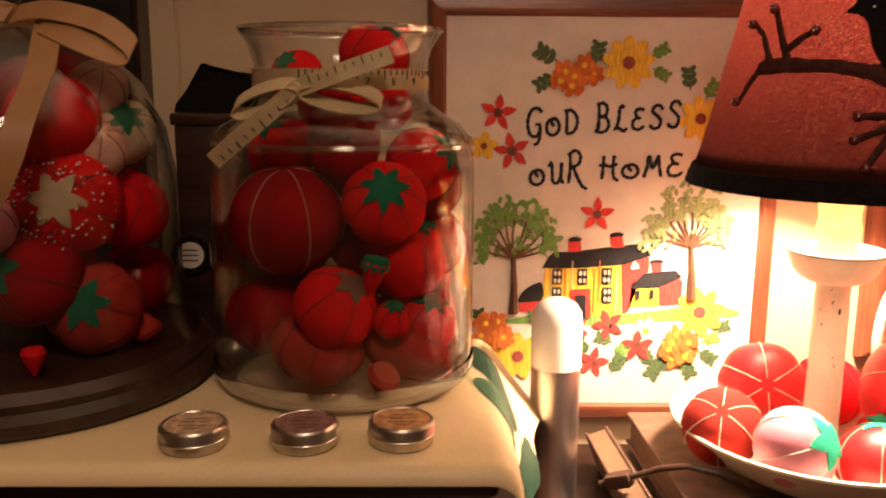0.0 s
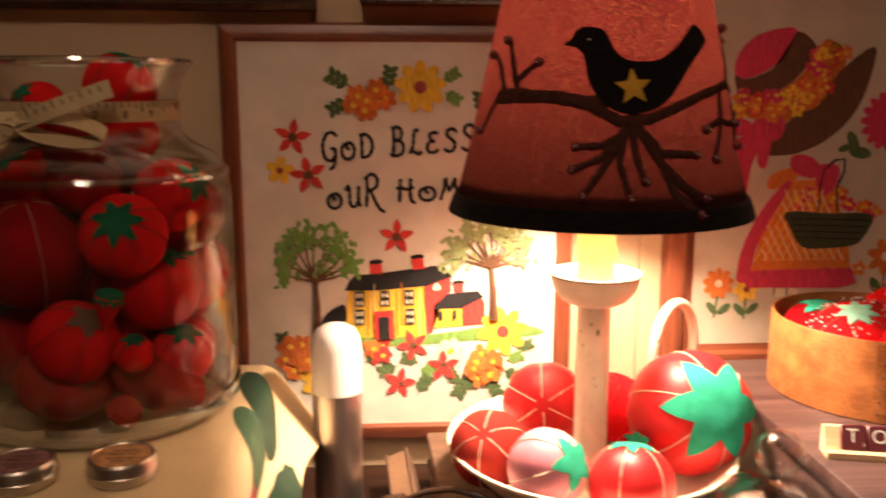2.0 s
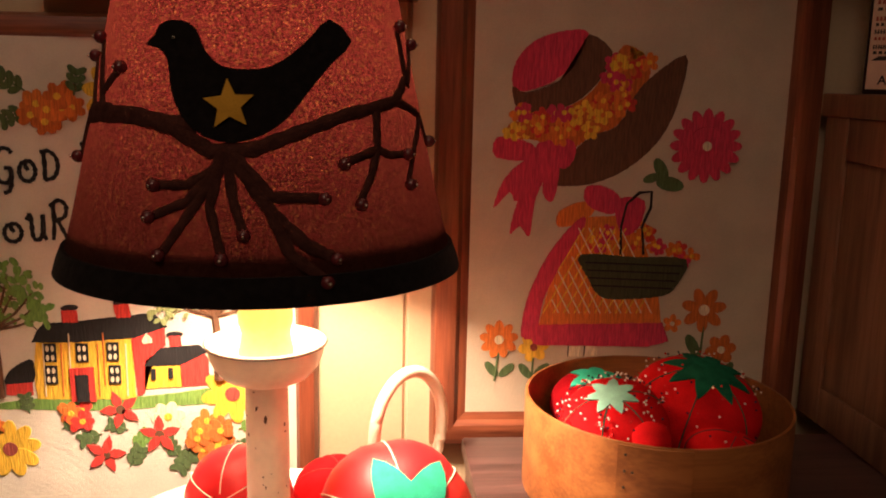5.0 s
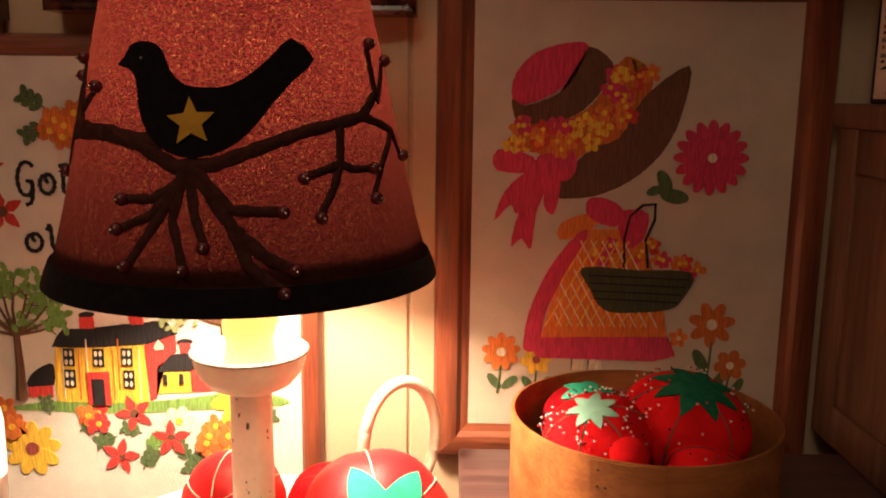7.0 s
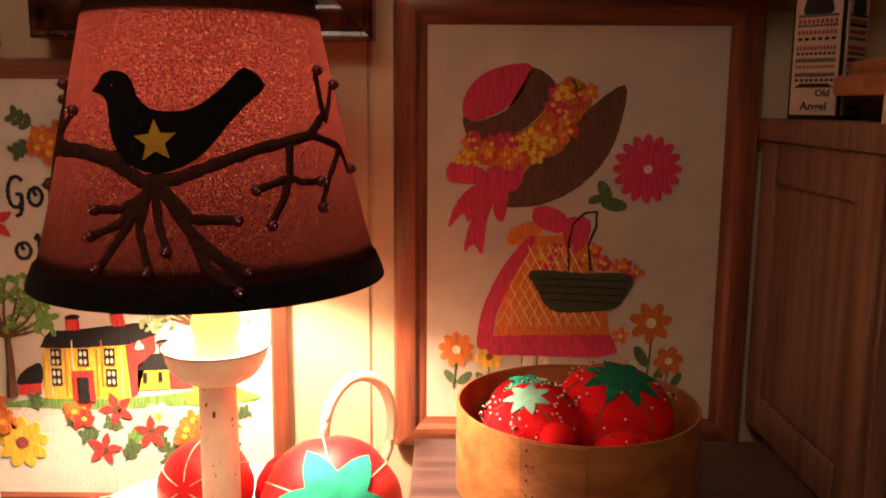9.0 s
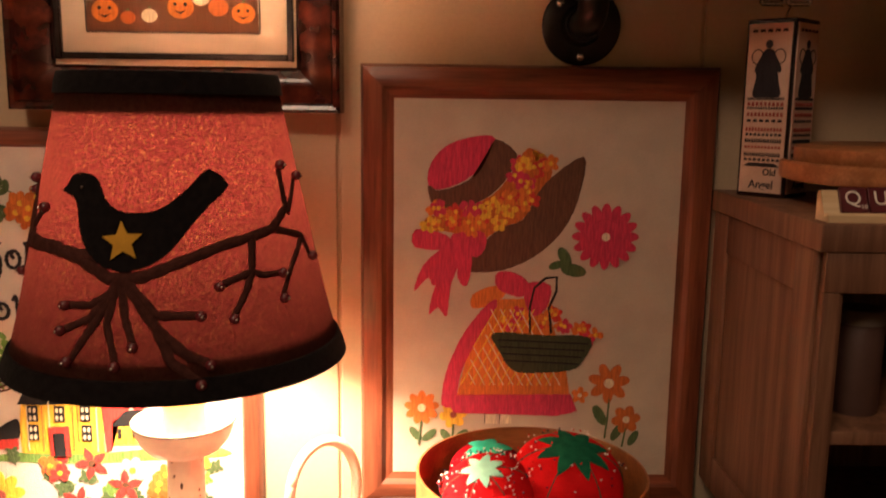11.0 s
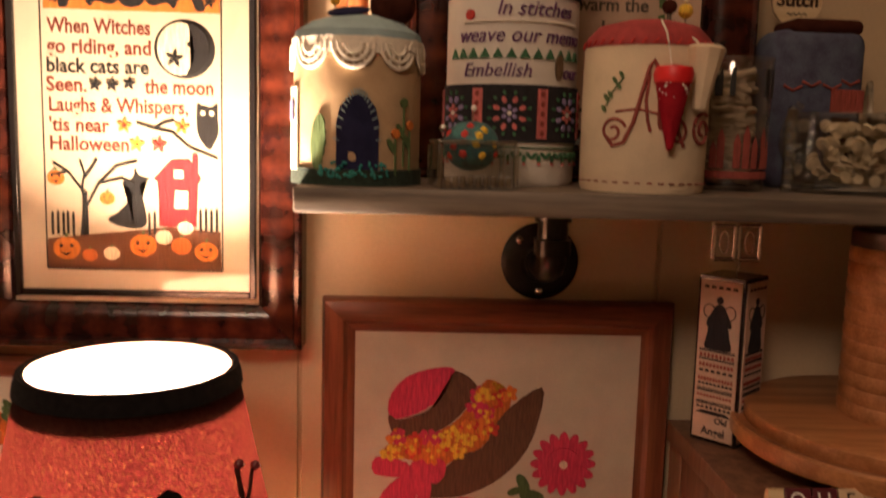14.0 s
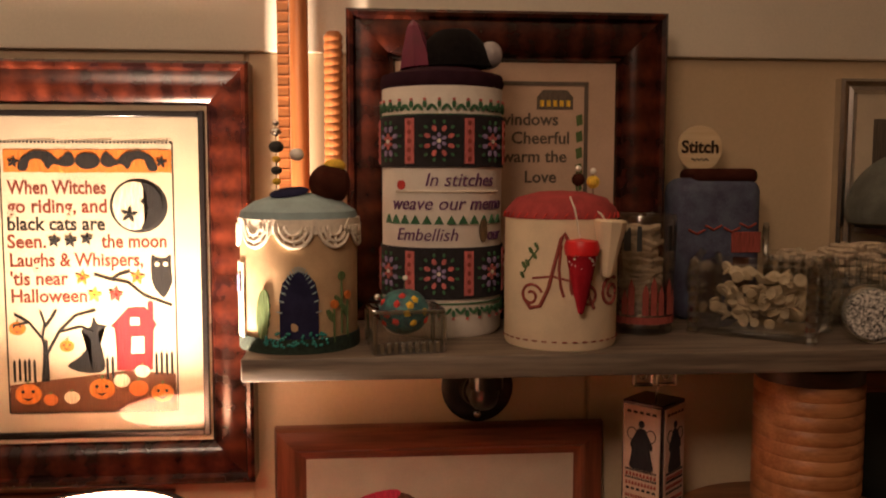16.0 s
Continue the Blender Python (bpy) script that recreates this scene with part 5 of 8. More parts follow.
for k in range(9):
    a0 = -160 + 40 * k
    bm = bmesh.new()
    for rr, zz in ((0.0145, 0.0), (0.0105, 0.0), (0.0062, 0.0)):
        pts = [on_drum(R, a0 + math.degrees(rr * math.cos(math.pi * i / 14) / R), 0.100 - rr * 1.15 * math.sin(math.pi * i / 14), 0.0016) for i in range(15)]
        tube_bm(pts, 0.0016, 6, bm=bm)
    for i in range(5):
        an = math.pi * (i + 0.5) / 5
        tube_bm([on_drum(R, a0 + math.degrees(q * math.cos(an) / R), 0.100 - q * 1.15 * math.sin(an), 0.0016) for q in (0.005, 0.0145)], 0.0012, 5, bm=bm)
    part("lace_scallop", bm, M_LACE, lace)
    part("lace_rosette", drum_oval(R, a0 + 20, 0.0995, 0.006, 0.006, 0.0012), M_LACE, lace)
part("leaf", drum_oval(R, -31, 0.031, 0.0062, 0.020, 0.0006, turn=-4), M_LEAF, cot)
part("foundation", drum_band(R, 0.0, 0.012, 0.0008, -180, 180), material("dark_green_roving", (0.015, 0.03, 0.02), 0.95, vary=0.4, scale=300, bump=0.6), cot)
rnd = random.Random(4)
bead_parts("bead", [on_drum(R, rnd.uniform(-30, 30), rnd.uniform(0.006, 0.017), 0.0022) for k in range(60)], 0.0014, M_TEALBEAD, cot)
for a, z, h, mt in ((38, 0.020, 0.030, M_ORANGE), (47, 0.026, 0.046, M_LEAF), (55, 0.022, 0.034, M_ORANGE)):
    part("stem", tube_bm([on_drum(R, a, z - 0.012 + h * i / 6, 0.0012) for i in range(7)], 0.0009, 6), M_LEAF, cot)
    part("blossom", drum_oval(R, a, z - 0.012 + h, 0.0035, 0.0035, 0.0010), mt, cot)
    part("leaf", drum_oval(R, a - 4, z + h * 0.3, 0.0022, 0.006, 0.0008, turn=30), M_LEAF, cot)
side = part("side_panel", drum_patch(R, [(-80, 0.010), (-58, 0.010), (-58, 0.070), (-80, 0.070)], 0.0008), M_COTTON, cot, "white cotton panel with lilac stitching")
part("stitched_patch", drum_patch(R, [(-74, 0.046), (-64, 0.046), (-64, 0.060), (-74, 0.060)], 0.002), M_LILAC, side)
part("velvet_chimney", ball_bm(0.0175, 0.95, 5, 0.15, 20, 12), M_BROWNFELT, cot, "brown velvet bud with a yellow top", m=pose(0.026, -0.004, 0.132, 10, 10, 0))
part("bud_top", ball_bm(0.0095, 0.6, 5, 0.2, 16, 8), M_YELLOW, cot, m=pose(0.030, -0.003, 0.147))
leafbm = ball_bm(0.012, 0.25, 0, 0, 16, 8)
bmesh.ops.scale(leafbm, vec=(1.35, 0.8, 1), verts=leafbm.verts[:])
part("felt_leaf", leafbm, M_NAVY, cot, m=pose(-0.006, -0.016, 0.1255, 18, -8, 10))
pin = thing("beaded_pin", pose(0.489, 0.735, SZ + 0.122), "beaded decorative pin stuck in the cottage roof", "pin")
part("shaft", tube_bm([(0, 0, 0), (0, 0, 0.062)], 0.0006, 6), M_STEEL, pin)
for z, r, mt in ((0.012, 0.0036, M_YELLOW), (0.021, 0.0045, M_INK), (0.030, 0.0036, M_YELLOW), (0.040, 0.0062, M_INK), (0.052, 0.0045, M_STEEL), (0.059, 0.003, M_STEEL)):
    part("bead", ball_bm(r, 0.8, 0, 0, 14, 8), mt, pin, m=pose(0, 0, z))
part("pearl", ball_bm(0.006, 0.9, 0, 0, 14, 10), M_PINWHITE, pin, m=pose(0.016, 0.004, 0.034))

# tall stitched drum
R = 0.0535
drum = thing("stitched_drum", pose(0.629, 0.800, SZ), "tall white cotton needlework drum with stitched bands and verse", "pincushion")
part("body", lathe_bm([(0, 0), (R * 0.95, 0), (R, 0.004), (R, 0.216), (R * 0.96, 0.222), (0, 0.222)], 64), M_COTTON, drum)
part("velvet_top", lathe_bm([(R * 1.0, 0.214), (R * 1.035, 0.219), (R * 1.0, 0.226), (R * 0.6, 0.232), (0, 0.234)], 56), material("plum_velvet", (0.035, 0.014, 0.022), 0.95, vary=0.2, scale=80, bump=0.3, spec=0.05), drum)
M_BLACKCLOTH = material("black_evenweave", (0.015, 0.013, 0.016), 0.9, vary=0.3, scale=200, bump=0.4)
for z0 in (0.034, 0.146):
    band = part("stitched_band", drum_band(R, z0, z0 + 0.044, 0.0006, -110, 110), M_BLACKCLOTH, drum, "black band with stitched medallions")
    for k, a in enumerate((-88, -61, -34, -7, 20, 47, 74)):
        if k % 2 == 0:
            part("pink_bar", drum_patch(R, [(a - 4.5, z0 + 0.003), (a + 4.5, z0 + 0.003), (a + 4.5, z0 + 0.041), (a - 4.5, z0 + 0.041)], 0.0014), M_ROSE, band)
            for j in range(5):
                part("cross_stitch", drum_oval(R, a, z0 + 0.007 + 0.0075 * j, 0.0016, 0.0022, 0.0022, n=8), M_REDSTITCH, band)
        else:
            for ring_r, cnt, mt, sz in ((0.0045, 6, M_ROSE if k % 4 == 1 else M_LILAC, 0.0022), (0.0105, 8, M_LILAC if k % 4 == 1 else M_ROSE, 0.0028), (0.0155, 12, M_FOREST, 0.0018)):
                for j in range(cnt):
                    an = 2 * math.pi * (j + 0.5) / cnt
                    part("medallion_petal", drum_oval(R, a + math.degrees(ring_r * math.cos(an) / R), z0 + 0.022 + ring_r * 1.05 * math.sin(an), sz, sz * 0.7, 0.0016, None, 8, math.degrees(an)), mt, band)
            part("medallion_heart", drum_oval(R, a, z0 + 0.022, 0.0018, 0.0018, 0.0018, n=8), M_PINWHITE, band)
for z0, flip in ((0.026, -1), (0.194, 1)):
    for k in range(16):
        a = -98 + 13 * k
        bm = bmesh.new()
        drum_oval(R, a, z0 + flip * 0.0045, 0.0016, 0.0032, 0.0008, bm, 10)
        drum_oval(R, a - 4.2, z0 + flip * 0.002, 0.0013, 0.0035, 0.0008, bm, 10, 40 * flip)
        drum_oval(R, a + 4.2, z0 + flip * 0.002, 0.0013, 0.0035, 0.0008, bm, 10, -40 * flip)
        part("stitched_sprig", bm, M_FOREST, drum)
        part("stitched_bloom", drum_oval(R, a, z0 + flip * 0.0085, 0.0013, 0.0013, 0.0009, n=8), M_ROSE, drum)
    part("stitched_line", drum_band(R, z0 - flip * 0.004 - 0.0006, z0 - flip * 0.004 + 0.0006, 0.0006, -105, 105), M_FOREST, drum)
words("stitched_verse", "In stitches", 0.0160, M_PURPLEINK, drum, (0, 0, 0.135), 14, bend=R + 0.0008, depth=0.0005, shear=0.25)
words("stitched_verse", "weave our memo", 0.0160, M_PURPLEINK, drum, (0, 0, 0.115), 4, bend=R + 0.0008, depth=0.0005, shear=0.25)
words("stitched_verse", "Embellish", 0.0150, M_PURPLEINK, drum, (0, 0, 0.0885), -20, bend=R + 0.0008, depth=0.0005, shear=0.25)
words("stitched_verse", "our", 0.0150, M_PURPLEINK, drum, (0, 0, 0.0885), 52, bend=R + 0.0008, depth=0.0005, shear=0.25)
bead_parts("pearl", [on_drum(R, -50 + 2.6 * k, 0.1255, 0.001) for k in range(42)], 0.0012, M_LACE, drum)
for k in range(12):
    a = -62 + 11 * k
    part("stitched_triangle", drum_patch(R, [(a - 4.5, 0.098), (a + 4.5, 0.098), (a, 0.1055)], 0.0006), M_FOREST, drum)
part("stitched_figure", drum_oval(R, 36, 0.092, 0.004, 0.010, 0.0008), material("brown_figure_stitching", (0.16, 0.10, 0.05), 0.9, vary=0.4, scale=400, bump=0.5), drum)
rose = part("stitched_rose", drum_oval(R, -44, 0.131, 0.004, 0.004, 0.0008), M_REDST, drum)
hat = thing("velvet_hat_ornament", pose(0.629, 0.795, SZ + 0.2335), "black and plum velvet folded hat ornament on the drum", "ornament")
bm = ball_bm(0.034, 1.05, 0, 0, 32, 16)
for v in bm.verts:
    v.co.y *= 0.7
    if v.co.z < 0:
        v.co.z *= 0.05
    if v.co.x > 0.01:
        v.co.z *= 1 - (v.co.x - 0.01) * 9
part("crown", bm, M_FELTBLACK, hat, "black velvet hat crown", m=pose(0.012, 0, 0.0008))
bm = lathe_bm([(0, 0.042), (0.006, 0.036), (0.012, 0.018), (0.016, 0.004), (0.017, 0)], 7)
part("ribbon_fold", bm, material("plum_satin", (0.17, 0.02, 0.055), 0.35, vary=0.2, scale=60, bump=0.1), hat, "plum satin fold", m=pose(-0.022, -0.002, 0, 0, -6, 0), smooth=25)
part("tassel", ball_bm(0.011, 1.1, 6, 0.15, 18, 10), material("grey_satin", (0.36, 0.32, 0.32), 0.4, vary=0.2, scale=80, bump=0.1), hat, "grey satin tassel", m=pose(0.042, -0.004, 0.0115))

# glass cube with a little pincushion
cube = thing("glass_votive", pose(0.592, 0.707, SZ, 0, 0, 8), "square cut-glass holder with a floral pincushion in it", "glass holder")
cube_bm = box_bm(-0.028, -0.0215, 0, 0.028, 0.0215, 0.034, 0.002, 2)
part("glass", cube_bm, M_DOMEGLASS, cube)
for x0, y0, x1, y1 in ((-0.028, -0.0225, 0.028, -0.0185), (-0.028, 0.0185, 0.028, 0.0225), (-0.029, -0.0185, -0.025, 0.0185), (0.025, -0.0185, 0.029, 0.0185)):
    part("rim", box_bm(x0, y0, 0.0315, x1, y1, 0.0352, 0.0012, 2), M_BRIGHTGLASS, cube, "thick polished rim")
for x, y in ((-0.0275, -0.021), (0.0275, -0.021), (-0.0275, 0.021), (0.0275, 0.021)):
    part("corner", box_bm(-0.0018, -0.0018, 0.0008, 0.0018, 0.0018, 0.0312, 0.001, 2), M_BRIGHTGLASS, cube, m=pose(x, y, 0, 0, 0, 45))
for k in range(9):
    part("cut_flute", box_bm(-0.002, -0.0008, 0.001, 0.002, 0.0008, 0.010, 0.0006, 1), M_BRIGHTGLASS, cube, m=pose(-0.022 + 0.0055 * k, -0.0222, 0))
M_FLORAL = material("teal_floral_print", (0.05, 0.20, 0.19), 0.6, second=(0.03, 0.06, 0.075), scale=160, bump=0.1)
fl = thing("floral_pincushion", pose(0.591, 0.707, SZ + 0.031), "teal floral print pincushion sitting in the cut-glass holder", "pincushion")
part("cushion", ball_bm(0.0205, 0.9, 6, 0.03, 32, 16), M_FLORAL, fl)
for a, p in ((250, 1.1), (301, 0.9), (275, 1.5), (226, 1.6), (321, 1.5), (200, 1.1), (248, 1.9), (291, 1.95), (262, 0.7), (332, 1.9), (210, 2.0), (283, 1.15)):
    part("printed_flower", beads_bm([on_ball(0.0205, 0.9, p, radians(a), -0.0022)], 0.0040), M_REDST if a % 2 == 0 else M_YELLOW, fl)
part("pin", tube_bm([(0, 0, 0.016), (0.001, -0.001, 0.026)], 0.0005, 5), M_STEEL, fl)
part("pin_head", ball_bm(0.0022, 1, 0, 0, 10, 6), M_PINWHITE, fl, m=pose(0.001, -0.001, 0.027))
part("pin_head", ball_bm(0.003, 1, 0, 0, 10, 6), M_STEEL, fl, m=pose(-0.021, -0.004, 0.012))

# lettered drum pincushion
R = 0.0465
let = thing("lettered_pincushion", pose(0.7235, 0.733, SZ), "cream cotton pincushion with a red stitched letter and ruby top", "pincushion")
M_ECRU = material("ecru_cotton", (0.74, 0.60, 0.42), 0.9, vary=0.08, scale=40, fine=900, bump=0.3, kind="weave", spec=0.1)
part("body", lathe_bm([(0, 0), (R * 0.97, 0), (R, 0.003), (R * 1.01, 0.05), (R, 0.104), (R * 0.97, 0.110), (0, 0.110)], 56), M_ECRU, let)
top = part("top", lathe_bm([(R * 1.01, 0.105), (R * 0.98, 0.112), (R * 0.8, 0.121), (R * 0.4, 0.126), (0, 0.127)], 56), material("ruby_print_cotton", (0.34, 0.04, 0.04), 0.85, vary=0.2, scale=90, bump=0.3), let, "ruby cotton top")
for k in range(36):
    a = -180 + 10 * k
    part("blanket_stitch", tube_bm([on_drum(R, a, 0.1055, 0.0012), on_drum(R, a + 4, 0.1095, 0.0004)], 0.0006, 5), M_REDST, let)
    if abs(a) < 100:
        part("running_stitch", tube_bm([on_drum(R, a, 0.0075, 0.0008), on_drum(R, a + 5, 0.0075, 0.0008)], 0.0006, 5), M_REDSTITCH, let)


def stitched(points, rad, mt, name, owner=let, r=R):
    part(name, tube_bm([on_drum(r, a, z, 0.0010) for a, z in points], rad, 6), mt, owner)


def spiral(a0, z0, size, turns, start, hand=1):
    pts = []
    for i in range(30):
        t = i / 29
        an = start + hand * 2 * math.pi * turns * t
        rr = size * (1 - 0.75 * t)
        pts.append((a0 + math.degrees(rr * math.cos(an) / R), z0 + rr * math.sin(an)))
    return pts


stitched([(-48, 0.040), (-42, 0.034), (-32, 0.036), (-24, 0.050), (-17, 0.074), (-12, 0.090), (-9, 0.094), (-5, 0.088), (-3, 0.072), (-2, 0.050), (0, 0.046)], 0.0016, M_REDSTITCH, "letter_stroke")
stitched([(-12, 0.085), (-14, 0.066), (-12, 0.052), (-9, 0.044)], 0.0012, M_REDSTITCH, "letter_stroke")
stitched([(0, 0.046), (6, 0.052), (9, 0.066), (12, 0.080), (14, 0.060), (16, 0.044), (22, 0.034)], 0.0014, M_REDSTITCH, "letter_stroke")
stitched([(-40, 0.058), (-20, 0.060), (0, 0.056), (20, 0.058)], 0.0010, M_REDSTITCH, "letter_stroke")
stitched(spiral(-42, 0.044, 0.010, 1.3, 0.3), 0.0012, M_REDSTITCH, "letter_curl")
stitched(spiral(14, 0.044, 0.010, 1.3, 2.6, -1), 0.0012, M_REDSTITCH, "letter_curl")
stitched(spiral(46, 0.046, 0.013, 1.6, 1.0), 0.0014, M_REDSTITCH, "letter_curl")
stitched([(-50, 0.062), (-44, 0.072), (-34, 0.082)], 0.0007, M_LEAF, "vine")
for a, z in ((-50, 0.068), (-46, 0.070), (-42, 0.080), (-36, 0.084), (-38, 0.076), (-52, 0.060)):
    part("vine_leaf", drum_oval(R, a, z, 0.0012, 0.003, 0.0008, n=8, turn=30), M_LEAF, let)
M_CARROT = material("ruby_spotted_cotton", (0.30, 0.012, 0.022), 0.85, vary=0.2, scale=90, fine=900, bump=0.3, spec=0.05)
carrot = strawberry((0.728, 0.6785, SZ + 0.083), 0.0125, 0.052, pose(0, 0, 0), M_CARROT, False, "ruby spotted cloth carrot emery hanging on a cord")
part("velvet_cap", lathe_bm([(0.0130, -0.005), (0.0140, 0.001), (0.0125, 0.006), (0, 0.008)], 20), M_SATIN, carrot)
rnd = random.Random(8)
sp = []
for k in range(40):
    t = rnd.random()
    rr = 0.0122 * (1 - t * 0.85)
    an = rnd.uniform(3.3, 6.1)
    sp.append((rr * math.cos(an), rr * math.sin(an), -0.004 - t * 0.040))
bead_parts("spot", sp, 0.0010, M_PINWHITE, carrot)
part("cord", tube_bm([(0, 0.004, 0.005), (-0.002, 0.006, 0.018), (-0.004, 0.008, 0.030), (-0.006, 0.016, 0.0395)], 0.0008, 6), M_LACE, carrot)
pouch = thing("cloth_pouch", pose(0.752, 0.6885, SZ + 0.085, 0, 4, 20), "small cream cloth pouch hanging on the lettered pincushion", "pouch")
part("cloth", lathe_bm([(0.003, -0.026), (0.005, -0.024), (0.009, -0.002), (0.012, 0.012), (0.0135, 0.018), (0.0115, 0.020), (0.006, 0.015), (0, 0.012)], 9), M_ECRU, pouch, smooth=25)
part("cord", tube_bm([(0, 0, 0.014), (-0.006, 0.005, 0.024), (-0.016, 0.012, 0.030)], 0.0008, 6), M_LACE, pouch)
for x, y, h, mt in ((0.735, 0.722, 0.020, M_BROWNFELT), (0.749, 0.728, 0.018, M_YELLOW)):
    p = thing("beaded_pin", pose(x, y, SZ + 0.118), "decorative pin with glass beads stuck in the ruby top", "pin", "decorative pins")
    part("shaft", tube_bm([(0, 0, 0), (0, 0, h + 0.008)], 0.0006, 6), M_STEEL, p)
    part("bead", ball_bm(0.0055, 1.0, 0, 0, 14, 10), mt, p, m=pose(0, 0, h - 0.002))
    part("bead", ball_bm(0.0026, 1.0, 0, 0, 12, 8), M_PINWHITE, p, m=pose(0, 0, h + 0.007))

# printed glass tumbler
gl = thing("printed_tumbler", pose(0.807, 0.775, SZ), "clear glass tumbler with black and red print, full of lace", "tumbler")
part("glass", lathe_bm([(0, 0), (0.026, 0), (0.0275, 0.003), (0.0305, 0.104), (0.0300, 0.105), (0.0290, 0.104), (0.0262, 0.006), (0, 0.006)], 40), M_DOMEGLASS, gl)
bm = bmesh.new()
rnd = random.Random(3)
for k in range(26):
    z = 0.010 + 0.0033 * k
    ph = rnd.random() * 6
    tube_bm([(0.0165 * math.sin(i * 0.7 + ph) * rnd.uniform(0.7, 1.1), 0.0165 * math.cos(i * 0.7 + ph) * rnd.uniform(0.7, 1.1), z + rnd.uniform(-0.003, 0.003)) for i in range(10)], 0.0028, 6, bm=bm)
part("folded_lace", bm, M_OLDLACE, gl, "cream lace folded inside")
rg = lambda z: 0.0276 + (z / 0.105) * 0.0029
for a, w in ((-42, 12), (-22, 8), (34, 8), (48, 10)):
    part("printed_cat", drum_patch(rg(0.085), [(a - w / 2, 0.074), (a + w / 2, 0.074), (a + w / 2, 0.090), (a + w * 0.35, 0.096), (a + w * 0.1, 0.089), (a - w * 0.2, 0.089), (a - w * 0.35, 0.096), (a - w / 2, 0.090)], 0.0004, thick=0.0004), M_INK, gl)
for a, h in ((-46, 0.040), (-34, 0.050), (-10, 0.046), (4, 0.052), (18, 0.044), (36, 0.050), (48, 0.040)):
    part("printed_house", drum_patch(rg(0.03), [(a - 5.5, 0.018), (a + 5.5, 0.018), (a + 5.5, h - 0.008), (a, h), (a - 5.5, h - 0.008)], 0.0010, thick=0.0004), M_REDSTITCH, gl)
part("printed_line", drum_band(rg(0.012), 0.010, 0.016, 0.0006, -70, 70, 0.0004), M_REDSTITCH, gl)

# pressed-glass dishes of buttons
M_BUTTON = material("cream_buttons", (0.62, 0.51, 0.35), 0.35, vary=0.15, scale=60, bump=0.02)


def button_mesh():
    return mesh_of("button", lathe_bm([(0, 0), (0.0055, 0), (0.0062, 0.0009), (0.0062, 0.0018), (0.0050, 0.0022), (0.0042, 0.0016), (0, 0.0016)], 18), M_BUTTON)


dish = thing("pressed_glass_dish", pose(0.910, 0.757, SZ, 0, 0, -38), "ribbed clear pressed-glass dish heaped with cream buttons", "glass dish")
w0, d0 = 0.049, 0.036
part("floor", box_bm(-w0, -d0, 0, w0, d0, 0.006, 0.002, 1), M_DOMEGLASS, dish)
for x0, y0, x1, y1 in ((-w0, -d0, w0, -d0 + 0.004), (-w0, d0 - 0.004, w0, d0), (-w0, -d0 + 0.004, -w0 + 0.004, d0 - 0.004), (w0 - 0.004, -d0 + 0.004, w0, d0 - 0.004)):
    part("wall", box_bm(x0, y0, 0.006, x1, y1, 0.064, 0.0015, 1), M_DOMEGLASS, dish)
for x, y in ((-w0, -d0), (w0, -d0), (-w0, d0), (w0, d0)):
    bm = lathe_bm([(0, 0), (0.0050, 0), (0.0056, 0.003)] + [(0.0042 + 0.0011 * (k % 2), 0.006 + 0.0046 * k) for k in range(13)] + [(0.004, 0.066), (0, 0.069)], 10)
    part("corner_post", bm, M_BRIGHTGLASS, dish, "knobbed glass corner", m=pose(x, y, 0), smooth=20)
for sx in (-1, 1):
    hp = [(sx * (w0 + 0.002 + 0.013 * math.sin(math.pi * k / 14)), 0, 0.012 + 0.060 * k / 14) for k in range(15)]
    part("handle", tube_bm(hp, 0.0035, 10), M_CUTGLASS, dish, "clear glass loop handle")
bme = button_mesh()
rnd = random.Random(12)
turned = Matrix.Translation((0.910, 0.757, SZ)) @ Matrix.Rotation(radians(-38), 4, "Z")
for k in range(170):
    b = new("button", bme)
    t = k / 170
    size = rnd.uniform(0.6, 0.95)
    top = 0.046 + 0.008 * rnd.random()
    z = 0.011 + 0.040 * t if t < 0.75 else top
    b.matrix_basis = turned @ pose(rnd.uniform(-0.038, 0.038), rnd.uniform(-0.027, 0.026), z, rnd.uniform(-75, 75), rnd.uniform(-60, 60), 0) @ Matrix.Diagonal((size, size, size, 1))
    tagged(b, "small round cream shirt button in the glass dish", "button", "loose buttons")
dish2 = thing("glass_basket", pose(1.000, 0.800, SZ, 0, 0, -24), "footed oblong pressed-glass basket filled with cream lace", "glass dish")
part("foot", lathe_bm([(0, 0), (0.026, 0), (0.028, 0.003), (0.016, 0.010), (0.012, 0.024), (0.020, 0.036), (0, 0.036)], 12), M_CUTGLASS, dish2, smooth=20)
part("tray", box_bm(-0.062, -0.030, 0.036, 0.062, 0.030, 0.041, 0.002, 1), M_CUTGLASS, dish2)
for x0, y0, x1, y1 in ((-0.062, -0.030, 0.062, -0.026), (-0.062, 0.026, 0.062, 0.030), (-0.062, -0.026, -0.058, 0.026), (0.058, -0.026, 0.062, 0.026)):
    part("wall", box_bm(x0, y0, 0.041, x1, y1, 0.066, 0.0015, 1), M_GLASS, dish2)
for k in range(13):
    part("rib", box_bm(-0.0022, -0.0015, 0.040, 0.0022, 0.0015, 0.066, 0.001, 1), M_CUTGLASS, dish2, m=pose(-0.056 + 0.00933 * k, -0.0312, 0))
for sx in (-1, 1):
    peak = [(sx * 0.060, -0.026 + 0.052 * k / 12, 0.066 + 0.026 * (1 - abs(k - 6) / 6) ** 0.8) for k in range(13)]
    part("pointed_handle", tube_bm(peak, 0.0030, 8), M_CUTGLASS, dish2)
bm = bmesh.new()
